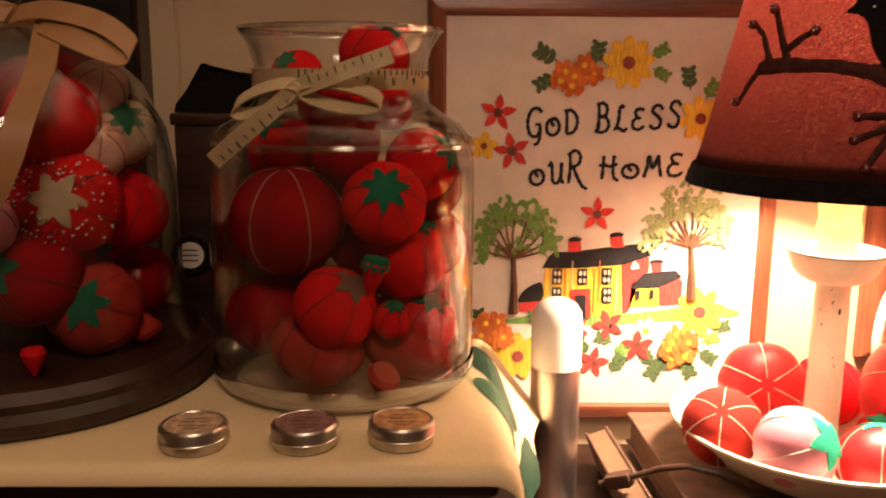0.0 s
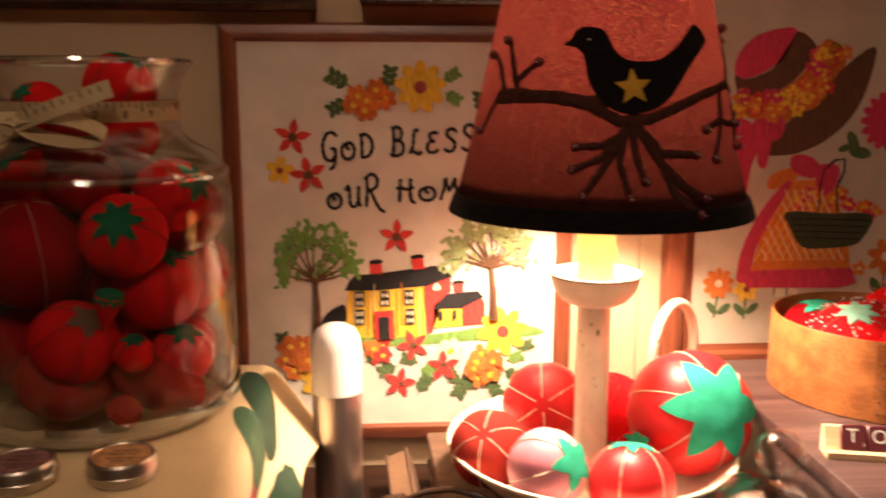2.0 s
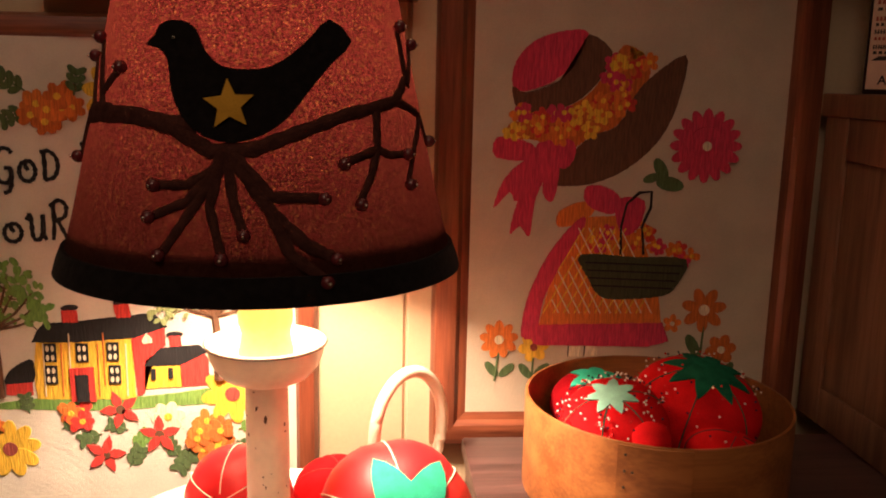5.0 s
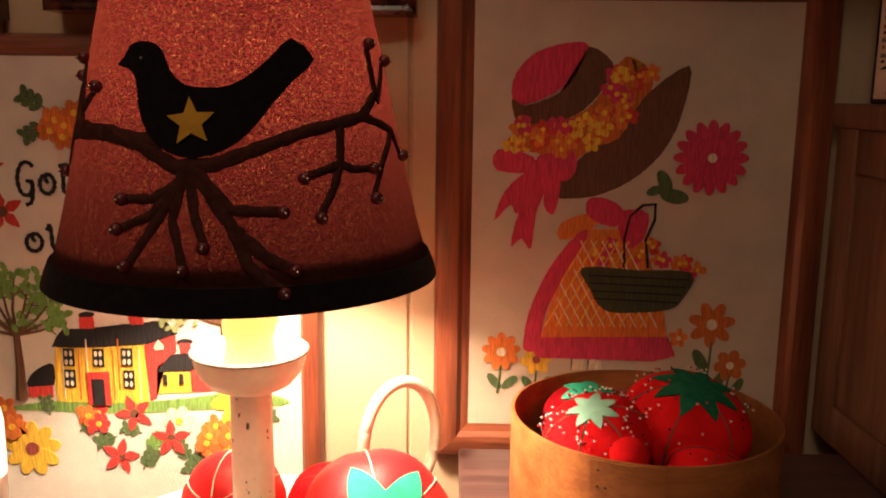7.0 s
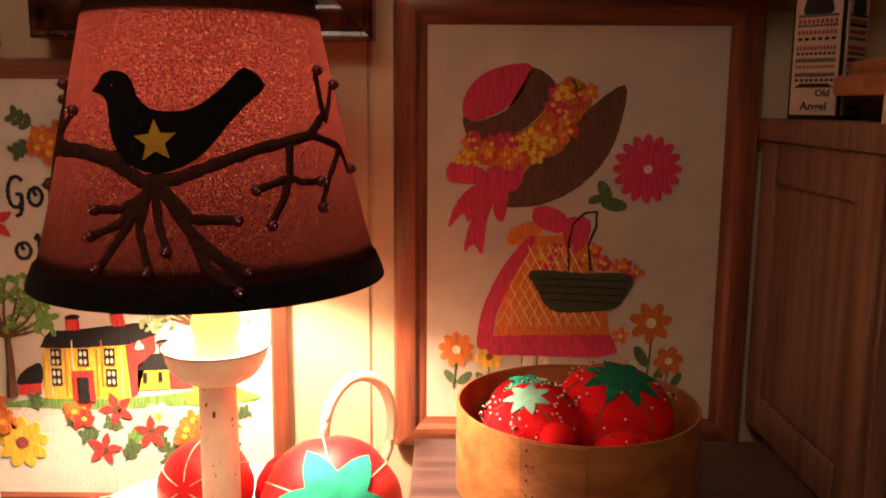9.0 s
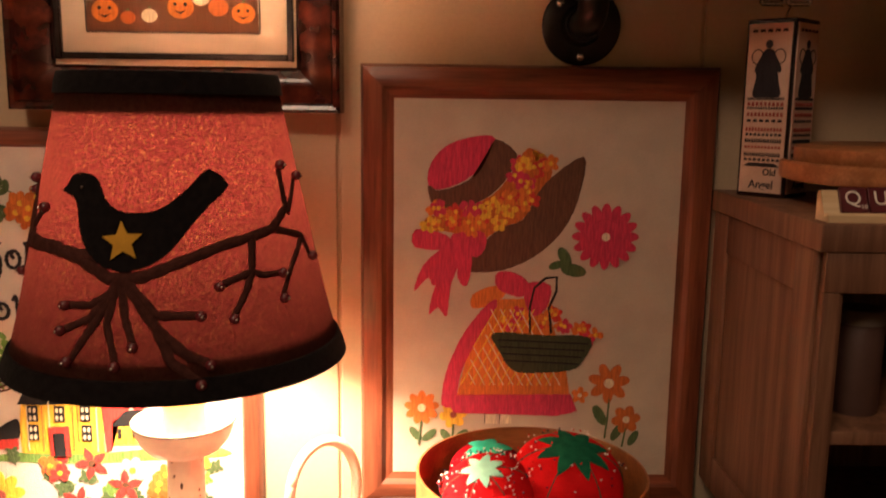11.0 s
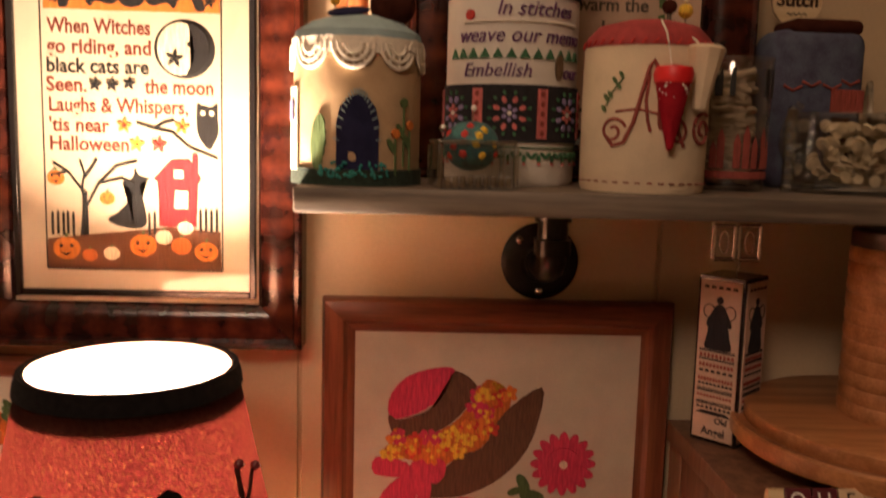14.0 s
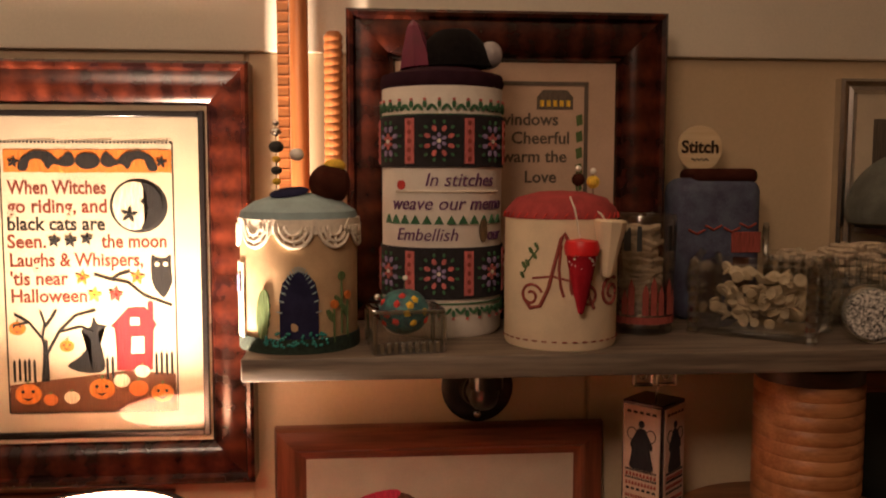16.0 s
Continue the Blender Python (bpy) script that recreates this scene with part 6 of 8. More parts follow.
for k in range(22):
    ph, cx = rnd.random() * 6, rnd.uniform(-0.038, 0.038)
    tube_bm([(cx + 0.016 * math.sin(i * 0.8 + ph), 0.018 * math.cos(i * 0.9 + ph), 0.046 + 0.0013 * k + rnd.uniform(-0.003, 0.003)) for i in range(10)], 0.0030, 6, bm=bm)
part("folded_lace", bm, M_OLDLACE, dish2, "crumpled cream lace")
M_SPECK = material("black_and_white_beads", (0.75, 0.72, 0.66), 0.4, second=(0.012, 0.012, 0.014), scale=420, fine=900, bump=0.2)
tin = thing("bead_jar", pose(0.982, 0.706, SZ), "small round glass jar of black and white seed beads", "jar")
part("bead_filling", lathe_bm([(0, -0.008), (0.020, -0.008), (0.0215, -0.006), (0.0215, 0.008), (0.020, 0.010), (0, 0.011)], 36), M_SPECK, tin, m=pose(0, 0, 0.0245, 90, 0, -14))
part("glass", lathe_bm([(0.0220, -0.010), (0.0240, -0.009), (0.0240, 0.010), (0.0232, 0.0125), (0.0220, 0.0115)], 40), M_CUTGLASS, tin, m=pose(0, 0, 0.0245, 90, 0, -14))

# blue painted house
M_BLUEHOUSE = material("slate_blue_print_cotton", (0.085, 0.105, 0.155), 0.9, second=(0.05, 0.045, 0.085), scale=70, bump=0.3)
bh = thing("house_pincushion", pose(0.897, 0.842, SZ), "slate blue stitched house pincushion with a wooden sign", "pincushion")
bm = box_bm(-0.042, -0.026, 0, 0.042, 0.026, 0.137, 0.014, 4)
part("body", bm, M_BLUEHOUSE, bh)
bm = box_bm(-0.026, -0.022, 0.132, 0.038, 0.022, 0.146, 0.006, 3)
part("roof", bm, M_BROWNFELT, bh, "dark brown padded roof")
part("stitched_roof_patch", box_bm(0.010, -0.0275, 0.066, 0.039, -0.0255, 0.086, 0.0006, 1), M_REDSTITCH, bh)
part("stitched_door", box_bm(0.012, -0.0275, 0.030, 0.028, -0.0255, 0.062, 0.0006, 1), M_BROWNFELT, bh)
for x, z in ((-0.024, 0.088), (-0.008, 0.092), (0.010, 0.090), (0.026, 0.094)):
    part("stitched_swag", tube_bm([(x - 0.008, -0.0268, z), (x, -0.0272, z - 0.004), (x + 0.008, -0.0268, z)], 0.0012, 6), M_REDSTITCH, bh)
sign = thing("wooden_stitch_sign", pose(0.893, 0.868, SZ + 0.1660, 90, 0, 0), "round pale wooden sign with the word Stitch", "sign")
part("disc", lathe_bm([(0, 0), (0.0225, 0), (0.0232, 0.0008), (0.0232, 0.0032), (0.0225, 0.004), (0, 0.004)], 40), M_MAPLE, sign)
part("stem", tube_bm([(0, -0.020, 0.002), (0, -0.045, 0.002)], 0.0015, 8), M_MAPLE, sign)
ob = words("burnt_word", "Stitch", 0.0170, M_DARKWOOD, sign, (0, 0.002, 0.0042), depth=0.0003, bold=0.0005, width=0.038)
ob.matrix_basis = pose(0, 0.001, 0.0042, -90, 0, 0)
part("burnt_scroll", tube_bm([(-0.009 + 0.0012 * k, -0.011 + 0.0012 * math.sin(k * 1.6), 0.0042) for k in range(16)], 0.0006, 5), M_DARKWOOD, sign)

# grey ball pincushion on its stand
gb = thing("dome_pincushion", pose(1.100, 0.835, SZ), "grey-green velvet dome pincushion on a dark pedestal", "pincushion")
part("pedestal", lathe_bm([(0, 0), (0.034, 0), (0.034, 0.006), (0.012, 0.016), (0.012, 0.072), (0.030, 0.080), (0.052, 0.083), (0.052, 0.088), (0, 0.088)], 32), M_DARKWOOD, gb)
dome = [(0, 0.088), (0.050, 0.0885), (0.059, 0.093), (0.0615, 0.102)] + [(0.0615 * math.cos(radians(a)), 0.102 + 0.062 * math.sin(radians(a))) for a in range(10, 90, 10)] + [(0, 0.164)]
part("dome", lathe_bm(dome, 48), material("grey_green_velvet", (0.12, 0.125, 0.105), 0.95, vary=0.3, scale=45, bump=0.3), gb)

# pictures behind the shelf things
pic_d = picture("framed_sampler", 0.543, SZ, 0.851, 1.857, 0.880, P_TORT, M_TORT, "dark tortoiseshell frame with a stitched house verse, on the shelf")
part("linen", box_bm(-0.110, -0.018, -0.104, 0.110, -0.004, 0.104), material("rose_beige_linen", (0.58, 0.41, 0.30), 0.9, vary=0.08, scale=30, fine=750, bump=0.3, kind="weave", spec=0.1), pic_d)
M_GREYSTITCH = material("grey_brown_stitching", (0.13, 0.10, 0.075), 0.9, vary=0.2, scale=300, bump=0.5)
for a, b in (((-0.080, 0.079), (0.081, 0.083)), ((-0.080, -0.085), (0.081, -0.081)), ((0.077, -0.081), (0.081, 0.079)), ((-0.081, -0.081), (-0.077, 0.079))):
    part("stitched_border", box_bm(a[0], -0.0188, a[1], b[0], -0.0178, b[1]), M_GREYSTITCH, pic_d)
for t, x, z in (("windows", 0.022, 0.046), ("Cheerful", 0.034, 0.028), ("warm the", 0.028, 0.010), ("Love", 0.034, -0.010)):
    words("stitched_word", t, 0.0165, M_GREYSTITCH, pic_d, (x, -0.0185, z), depth=0.0004, bold=0.0003)
part("stitched_house", slab_bm([(0.030, 0.056), (0.066, 0.056), (0.066, 0.068), (0.060, 0.075), (0.036, 0.075), (0.030, 0.068)], 0.0006, 0.0180), M_GREYSTITCH, pic_d)
for k in range(5):
    part("stitched_window", slab_bm([(0.033 + 0.0065 * k, 0.059), (0.037 + 0.0065 * k, 0.059), (0.037 + 0.0065 * k, 0.065), (0.033 + 0.0065 * k, 0.065)], 0.0005, 0.0187), M_YELLOW, pic_d)
for k in range(7):
    part("stitched_tree", slab_bm([(0.070, 0.040 - 0.016 * k), (0.076, 0.042 - 0.016 * k), (0.075, 0.052 - 0.016 * k), (0.069, 0.050 - 0.016 * k)], 0.0006, 0.0180), M_LEAF, pic_d)
P_THIN = [(0, 0), (0, 0.012), (0.003, 0.015), (0.008, 0.013), (0.012, 0.015), (0.016, 0.010), (0.016, 0)]
pic_e = picture("small_framed_print", 1.054, 1.600, 1.220, 1.803, WALL_Y, P_THIN, M_STEEL, "small silver-framed print on the panelled wall")
part("paper", box_bm(-0.064, -0.010, -0.086, 0.064, -0.004, 0.086), M_AIDA, pic_e)
part("print_block", box_bm(-0.045, -0.0106, -0.06, 0.045, -0.0100, 0.06), M_GREYSTITCH, pic_e)

pic_f = picture("framed_dark_panel", 1.066, 1.120, 1.400, 1.494, WALL_Y, P_WOOD, M_FRAME, "red-brown wood frame with a black-green panel on the panelled wall")
part("panel", box_bm(-0.142, -0.010, -0.162, 0.142, -0.004, 0.162), material("black_green_board", (0.016, 0.020, 0.017), 0.5, vary=0.3, scale=30, bump=0.1), pic_f)
part("silver_edge", box_bm(-0.1435, -0.0125, -0.160, -0.1405, -0.0100, 0.160), M_STEEL, pic_f)

# upright wooden rods behind the cottage
M_RODWOOD = wood("orange_varnished_wood", (0.42, 0.14, 0.045), (0.58, 0.22, 0.075), 0.35, "z", 5)
rod = single("wooden_rod", lathe_bm([(0, 0), (0.0088, 0), (0.0088, 0.36), (0.007, 0.365), (0, 0.366)], 24), M_RODWOOD, "tall orange varnished wooden rod standing on the shelf", "rod", m=pose(0.4985, 0.858, SZ))
yard = thing("ribbed_yardstick", pose(0.4835, 0.862, SZ), "slim pale ribbed wooden measuring stick standing on the shelf", "measuring stick")
part("stick", box_bm(-0.0055, -0.003, 0, 0.0055, 0.003, 0.36, 0.0008, 1), M_SHAKER, yard)
for k in range(36):
    part("rib", box_bm(-0.0058, -0.0036, 0.006 + 0.0098 * k, 0.0058, -0.0028, 0.0072 + 0.0098 * k), M_RODWOOD, yard)
pr = [(0, 0)]
for k in range(36):
    pr += [(0.0078, 0.0075 * k), (0.0088, 0.0075 * k + 0.002), (0.0088, 0.0075 * k + 0.0055)]
single("ribbed_bobbin", lathe_bm(pr + [(0.006, 0.272), (0, 0.272)], 20), M_RODWOOD, "tall ribbed orange wooden bobbin standing on the shelf", "bobbin", m=pose(0.531, 0.846, SZ))


# ---- behind the jars ----
P_ROPE = [(0, 0), (0, 0.020), (0.006, 0.024), (0.012, 0.016), (0.030, 0.016), (0.034, 0.022), (0.040, 0.018), (0.040, 0)]
M_BRONZE = material("dark_bronze_gilding", (0.075, 0.040, 0.022), 0.42, metal=0.3, vary=0.4, scale=60, bump=0.3)
rope = picture("rope_framed_picture", -0.290, 1.391, 0.096, 1.800, WALL_Y, P_ROPE, M_BRONZE, "dark bronze rope-moulded frame hanging on the panelling")
part("canvas", box_bm(-0.155, -0.010, -0.168, 0.155, -0.004, 0.168), M_OLDPAPER, rope)
for k in range(22):
    x = -0.168 + 0.016 * k
    pts = [(x - 0.008 + 0.0022 * i, -0.0165 - 0.0045 * math.sin(math.pi * i / 8), -0.2045 + 0.012 + 0.0022 * i) for i in range(9)]
    part("rope_strand", tube_bm(pts, 0.0048, 8), M_BRONZE, rope)
dark = picture("dark_framed_picture", -0.560, 0.960, -0.287, 1.388, WALL_Y, P_TORT, M_BLACK, "black framed picture with a red motif behind the cloche")
part("canvas", box_bm(-0.10, -0.015, -0.17, 0.10, -0.004, 0.17), M_DARKWOOD, dark)
part("red_motif", slab_bm([(0.05 + 0.03 * math.cos(2 * math.pi * k / 16), 0.13 + 0.02 * math.sin(2 * math.pi * k / 16)) for k in range(16)], 0.001, 0.0152), M_DEEPRED, dark)
crate = thing("dark_crate", pose(-0.185, 0.850, 0.9), "tall dark wooden box standing behind the jars", "box")
part("body", box_bm(-0.055, -0.040, 0, 0.055, 0.050, 0.355, 0.002), M_DARKWOOD, crate)
part("lid", box_bm(-0.058, -0.043, 0.355, 0.058, 0.053, 0.366, 0.002), M_DARKWOOD, crate)
cat = thing("cat_ornament", pose(-0.200, 0.835, 1.266), "flat black cat-head ornament on the dark box", "ornament")
part("head", slab_bm([(-0.044, 0.0), (0.050, 0.0), (0.050, 0.040), (0.040, 0.034), (0.020, 0.038), (-0.008, 0.038), (-0.016, 0.046), (-0.020, 0.034), (-0.032, 0.020), (-0.042, 0.008)], 0.02, -0.01), M_FELTBLACK, cat)
tag = thing("round_tag", pose(-0.2285, 0.806, 1.133, 90, 0, 0), "round cream paper tag with a scalloped black edge", "tag")
bm = lathe_bm([(0, 0), (0.0185, 0), (0.0185, 0.002), (0, 0.0022)], 24)
for v in bm.verts:
    if math.hypot(v.co.x, v.co.y) > 0.015:
        k = 1 + 0.08 * math.cos(12 * math.atan2(v.co.y, v.co.x))
        v.co.x, v.co.y = v.co.x * k, v.co.y * k
part("edge", bm, M_BLACK, tag)
part("face", lathe_bm([(0, 0.0036), (0.0125, 0.0036), (0.0125, 0.002)], 28), M_COTTON, tag)
for k in range(3):
    part("print_bar", box_bm(-0.007, -0.0007, 0.0035, 0.007, 0.0007, 0.0039), M_INK, tag, m=pose(0, 0.005 - 0.005 * k, 0))


# ---- embroidery ----
M_BROWNST = material("brown_stitching", (0.12, 0.055, 0.025), 0.9, vary=0.25, scale=300, bump=0.6)
M_GREENST = material("leaf_green_stitching", (0.17, 0.33, 0.07), 0.9, vary=0.3, scale=300, bump=0.6)
M_OLIVEST = material("olive_stitching", (0.085, 0.14, 0.05), 0.9, vary=0.3, scale=300, bump=0.6)
M_BASKET = material("dark_moss_stitching", (0.055, 0.062, 0.028), 0.9, vary=0.3, scale=300, bump=0.6)
M_SAGE = material("sage_stitching", (0.30, 0.36, 0.15), 0.9, vary=0.25, scale=300, bump=0.6)
M_BLACKST = material("black_crewel_stitching", (0.012, 0.011, 0.012), 0.85, vary=0.3, scale=300, bump=0.7)
M_DARKORANGE = material("dark_orange_stitching", (0.58, 0.15, 0.03), 0.9, vary=0.3, scale=300, bump=0.6)
M_HATBROWN = material("hat_brown_stitching", (0.13, 0.055, 0.03), 0.9, vary=0.2, scale=300, bump=0.6)
M_HOTPINK = material("raspberry_stitching", (0.62, 0.04, 0.10), 0.9, vary=0.2, scale=300, bump=0.6)
M_CREAMST = material("cream_stitching", (0.80, 0.70, 0.50), 0.9, vary=0.1, scale=300, bump=0.5)


ROUNDED = ("hat_crown", "hat_band", "hat_brim", "flower_band", "bow_ribbon", "collar", "sleeve", "shawl_fringe", "skirt_edge", "basket", "shed", "moon_shade", "arched_cat", "owl", "grass", "pointed_cloak")


def stitched_edge(pts, seed):
    """The outline with the small steps that thread ends leave."""
    rnd = random.Random(seed)
    out = []
    n = len(pts)
    for i in range(n):
        (xa, za), (xb, zb) = pts[i], pts[(i + 1) % n]
        ln = math.hypot(xb - xa, zb - za)
        out.append((xa, za))
        cuts = min(24, int(ln / 0.0013))
        for k in range(1, cuts):
            t = k / cuts
            j = rnd.uniform(-0.00034, 0.00034)
            out.append((xa + (xb - xa) * t - (zb - za) / ln * j, za + (zb - za) * t + (xb - xa) / ln * j))
    return out


class Ground:
    """A framed cloth to stitch on: takes world (x, z) places and puts the stitches just over the cloth."""

    def __init__(self, owner, face):
        self.owner, self.face, self.n = owner, face, 0
        self.c = owner.matrix_basis.translation

    def local(self, pts):
        return [(x - self.c.x, z - self.c.z) for x, z in pts]

    def shape(self, name, pts, mat, depth=0.0012, up=0.0, owner=None):
        if name in ROUNDED:
            pts = round_line(pts)
        self.n += 1
        up += 0.00004 * (self.n % 30)
        depth *= 0.6
        if name not in ("border_stitch", "border_line", "house_window", "window", "fence_picket", "pumpkin_mouth", "pumpkin_stem"):
            pts = stitched_edge(pts, self.n)
        return part(name, slab_bm(self.local(pts), depth, self.face + up), mat, owner or self.owner)

    def line(self, name, pts, rad, mat, taper=None, up=0.0006):
        q = [(x, -self.face - up, z) for x, z in self.local(pts)]
        return part(name, tube_bm(q, rad, 6, taper=taper), mat, self.owner)

    def oval(self, x, z, a, b, turn, bm=None, depth=0.0013, up=0.0, n=12):
        c, s = math.cos(radians(turn)), math.sin(radians(turn))
        pts = []
        for i in range(n):
            p, q = a * math.cos(2 * math.pi * i / n), b * math.sin(2 * math.pi * i / n)
            pts.append((x + p * c - q * s - self.c.x, z + p * s + q * c - self.c.z))
        return slab_bm(pts, depth * 0.65, self.face + up, bm)

    def flower(self, place, r, petals, mat, heart, pointed=True, turn=10.0):
        x, z = place
        for k in range(petals):
            a = radians(turn + 360 * k / petals)
            w = r * (0.24 if pointed else 0.34) * (1 if petals < 7 else 0.72)
            d = r * 0.56
            if pointed:
                pts = [(x + r * t * math.cos(a) - w * s * math.sin(a), z + r * t * math.sin(a) + w * s * math.cos(a)) for t, s in ((0.08, 0.35), (0.45, 1.0), (0.75, 0.65), (1.0, 0.0), (0.75, -0.65), (0.45, -1.0), (0.08, -0.35))]
                self.shape("petal", pts, mat, 0.0012, 0.00008 * k)
            else:
                part("petal", self.oval(x + d * math.cos(a), z + d * math.sin(a), r * 0.44, w, math.degrees(a), None, 0.0013, 0.00008 * k), mat, self.owner)
        part("flower_heart", self.oval(x, z, r * 0.24, r * 0.24, 0, None, 0.0016, 0.0008), heart, self.owner)

    def leaf(self, place, length, turn, mat, fat=0.42, up=0.0):
        x, z = place
        part("leaf", self.oval(x, z, length / 2, length / 2 * fat, turn, None, 0.0013, up), mat, self.owner)

    def sprig(self, place, size, turn, mat, pairs=3):
        x, z = place
        a = radians(turn)
        self.line("stem", [(x - size / 2 * math.cos(a), z - size / 2 * math.sin(a)), (x + size / 2 * math.cos(a), z + size / 2 * math.sin(a))], 0.0008, mat)
        for k in range(pairs):
            t = -0.3 + 0.6 * k / max(1, pairs - 1)
            for s in (-1, 1):
                b = a + s * 0.9
                self.leaf((x + size * t * math.cos(a) + size * 0.2 * math.cos(b), z + size * t * math.sin(a) + size * 0.2 * math.sin(b)), size * 0.48, math.degrees(b), mat, 0.55, 0.0002 * k + 0.0001 * (s + 1))

    def cluster(self, place, rx, rz, count, size, mats, seed):
        rnd = random.Random(seed)
        x, z = place
        for k in range(count):
            a, q = rnd.random() * 6.283, rnd.random() ** 0.5
            px, pz = x + rx * q * math.cos(a), z + rz * q * math.sin(a)
            bm = bmesh.new()
            for j in range(5):
                b = 2 * math.pi * j / 5 + rnd.random()
                self.oval(px + size * 0.55 * math.cos(b), pz + size * 0.55 * math.sin(b), size * 0.48, size * 0.36, math.degrees(b), bm, 0.0013, 0.00035 * k + 0.00006 * j, 8)
            f = part("blossom", bm, mats[k % len(mats)], self.owner)
            part("blossom_heart", self.oval(px, pz, size * 0.26, size * 0.26, 0, None, 0.0016, 0.0006 + 0.00035 * k, 8), M_YELLOW if mats[k % len(mats)] is not M_YELLOW else M_ORANGE, f)

    def word(self, text, place, width, size, mat, turn=0.0, bold=0.0, shear=0.0, depth=0.0008):
        x, z = self.local([place])[0]
        return words("stitched_word", text, size, mat, self.owner, (x, -self.face, z), -turn, depth, bold, shear, width=width)


GA = Ground(sampler_a, 0.013)
for c, r, k in zip([(0.068, 1.265), (0.083, 1.226), (0.174, 1.16), (0.191, 1.04), (0.224, 1.016), (0.176, 0.998)], (0.0200, 0.0205, 0.0195, 0.0185, 0.0190, 0.0185), (10, 30, 15, 40, 20, 5)):
    GA.flower(c, r, 5, M_REDST, M_BROWNST, True, k)
for c, r, n in zip([(0.054, 1.231), (0.2, 1.316), (0.277, 1.26), (0.289, 1.054), (0.094, 1.004)], (0.015, 0.0275, 0.024, 0.028, 0.027), (5, 9, 8, 8, 9)):
    GA.flower(c, r, n, M_YELLOW, M_REDSTITCH, False)
for c, r, n, mats, s in zip([(0.148, 1.302), (0.065, 1.03), (0.265, 1.017)], (0.018, 0.016, 0.016), (9, 8, 9), ((M_ORANGE, M_DARKORANGE), (M_ORANGE, M_DARKORANGE), (M_ORANGE, M_DARKORANGE)), (1, 2, 3)):
    GA.cluster(c, r, r, n + 3, 0.0118, mats, s)
for c, sz, tn, mt in zip([(0.117, 1.323), (0.116, 1.297), (0.168, 1.325), (0.263, 1.3), (0.286, 1.289), (0.231, 1.327), (0.233, 1.306), (0.052, 1.046), (0.245, 0.992), (0.279, 0.992), (0.164, 1.014), (0.302, 1.024), (0.207, 1.011)], (0.024, 0.022, 0.022, 0.022, 0.020, 0.018, 0.018, 0.020, 0.024, 0.022, 0.020, 0.018, 0.02), (150, 210, 80, 100, 60, 30, 330, 100, 240, 300, 200, 20, 45), (M_OLIVEST, M_OLIVEST, M_OLIVEST, M_OLIVEST, M_GREENST, M_GREENST, M_GREENST, M_OLIVEST, M_OLIVEST, M_OLIVEST, M_OLIVEST, M_GREENST, M_GREENST)):
    GA.sprig(c, sz, tn, mt)
# hand-drawn letters in thick chain stitch: strokes in a unit box
LETTERS = {
    "G": ["92,86 70,98 35,96 10,70 6,38 22,10 55,2 80,18 82,42 52,44", "82,42 84,10 72,-18 45,-26"],
    "O": ["52,82 22,70 10,42 22,14 52,4 80,18 90,46 76,74 52,82 40,66 56,46"],
    "D": ["20,96 24,50 22,4", "6,92 48,96 82,74 88,42 66,12 22,4"],
    "B": ["22,98 26,50 20,0", "8,94 55,98 76,80 66,58 30,52", "30,52 74,48 88,24 68,4 20,0 8,10"],
    "L": ["70,92 52,98 40,80 36,40 20,10 6,8", "20,10 45,10 70,0 92,12"],
    "E": ["82,92 50,96 28,84 40,58 64,54", "40,58 14,36 20,8 56,2 86,18"],
    "S": ["88,82 66,98 34,92 26,70 54,54 78,34 66,6 34,0 8,14"],
    "U": ["4,70 20,88 26,50 30,14 54,4 76,30 80,88", "80,88 78,30 92,4"],
    "R": ["14,94 18,48 10,0", "2,84 44,100 76,84 66,58 20,48", "34,50 60,20 90,-8 120,-18"],
    "H": ["6,56 30,62 60,54 96,64", "28,96 26,50 22,4", "80,98 76,52 82,10 104,-2"],
    "M": ["4,0 22,50 28,94 50,40 76,94 82,50 92,4"],
}


def lettering(text, centre, width, heights, rise):
    n = len(text)
    step = width / n
    for i, ch in enumerate(text):
        h = heights[i]
        x0 = centre[0] - width / 2 + i * step
        z0 = centre[1] - 0.0135 + rise * (i - (n - 1) / 2)
        for stroke in LETTERS[ch]:
            pts = [tuple(float(v) for v in p.split(",")) for p in stroke.split()]
            pts = smooth_line([(x0 + u * 0.0088 * step, z0 + v * 0.01 * h) for u, v in pts])
            GA.line("letter_stroke", pts, 0.0018, M_BLACKST, [1.0 + 0.22 * math.sin(k * 1.9) for k in range(len(pts))], 0.0008)


for t, c, w, hs in zip(("GOD", "BLESS", "OUR", "HOME"), [(0.126, 1.255), (0.214, 1.262), (0.131, 1.205), (0.22, 1.212)], (0.056, 0.092, 0.060, 0.094), ((0.030, 0.022, 0.026), (0.030, 0.026, 0.022, 0.024, 0.027), (0.020, 0.026, 0.034), (0.026, 0.018, 0.024, 0.024))):
    lettering(t, c, w, hs, 0.0014)


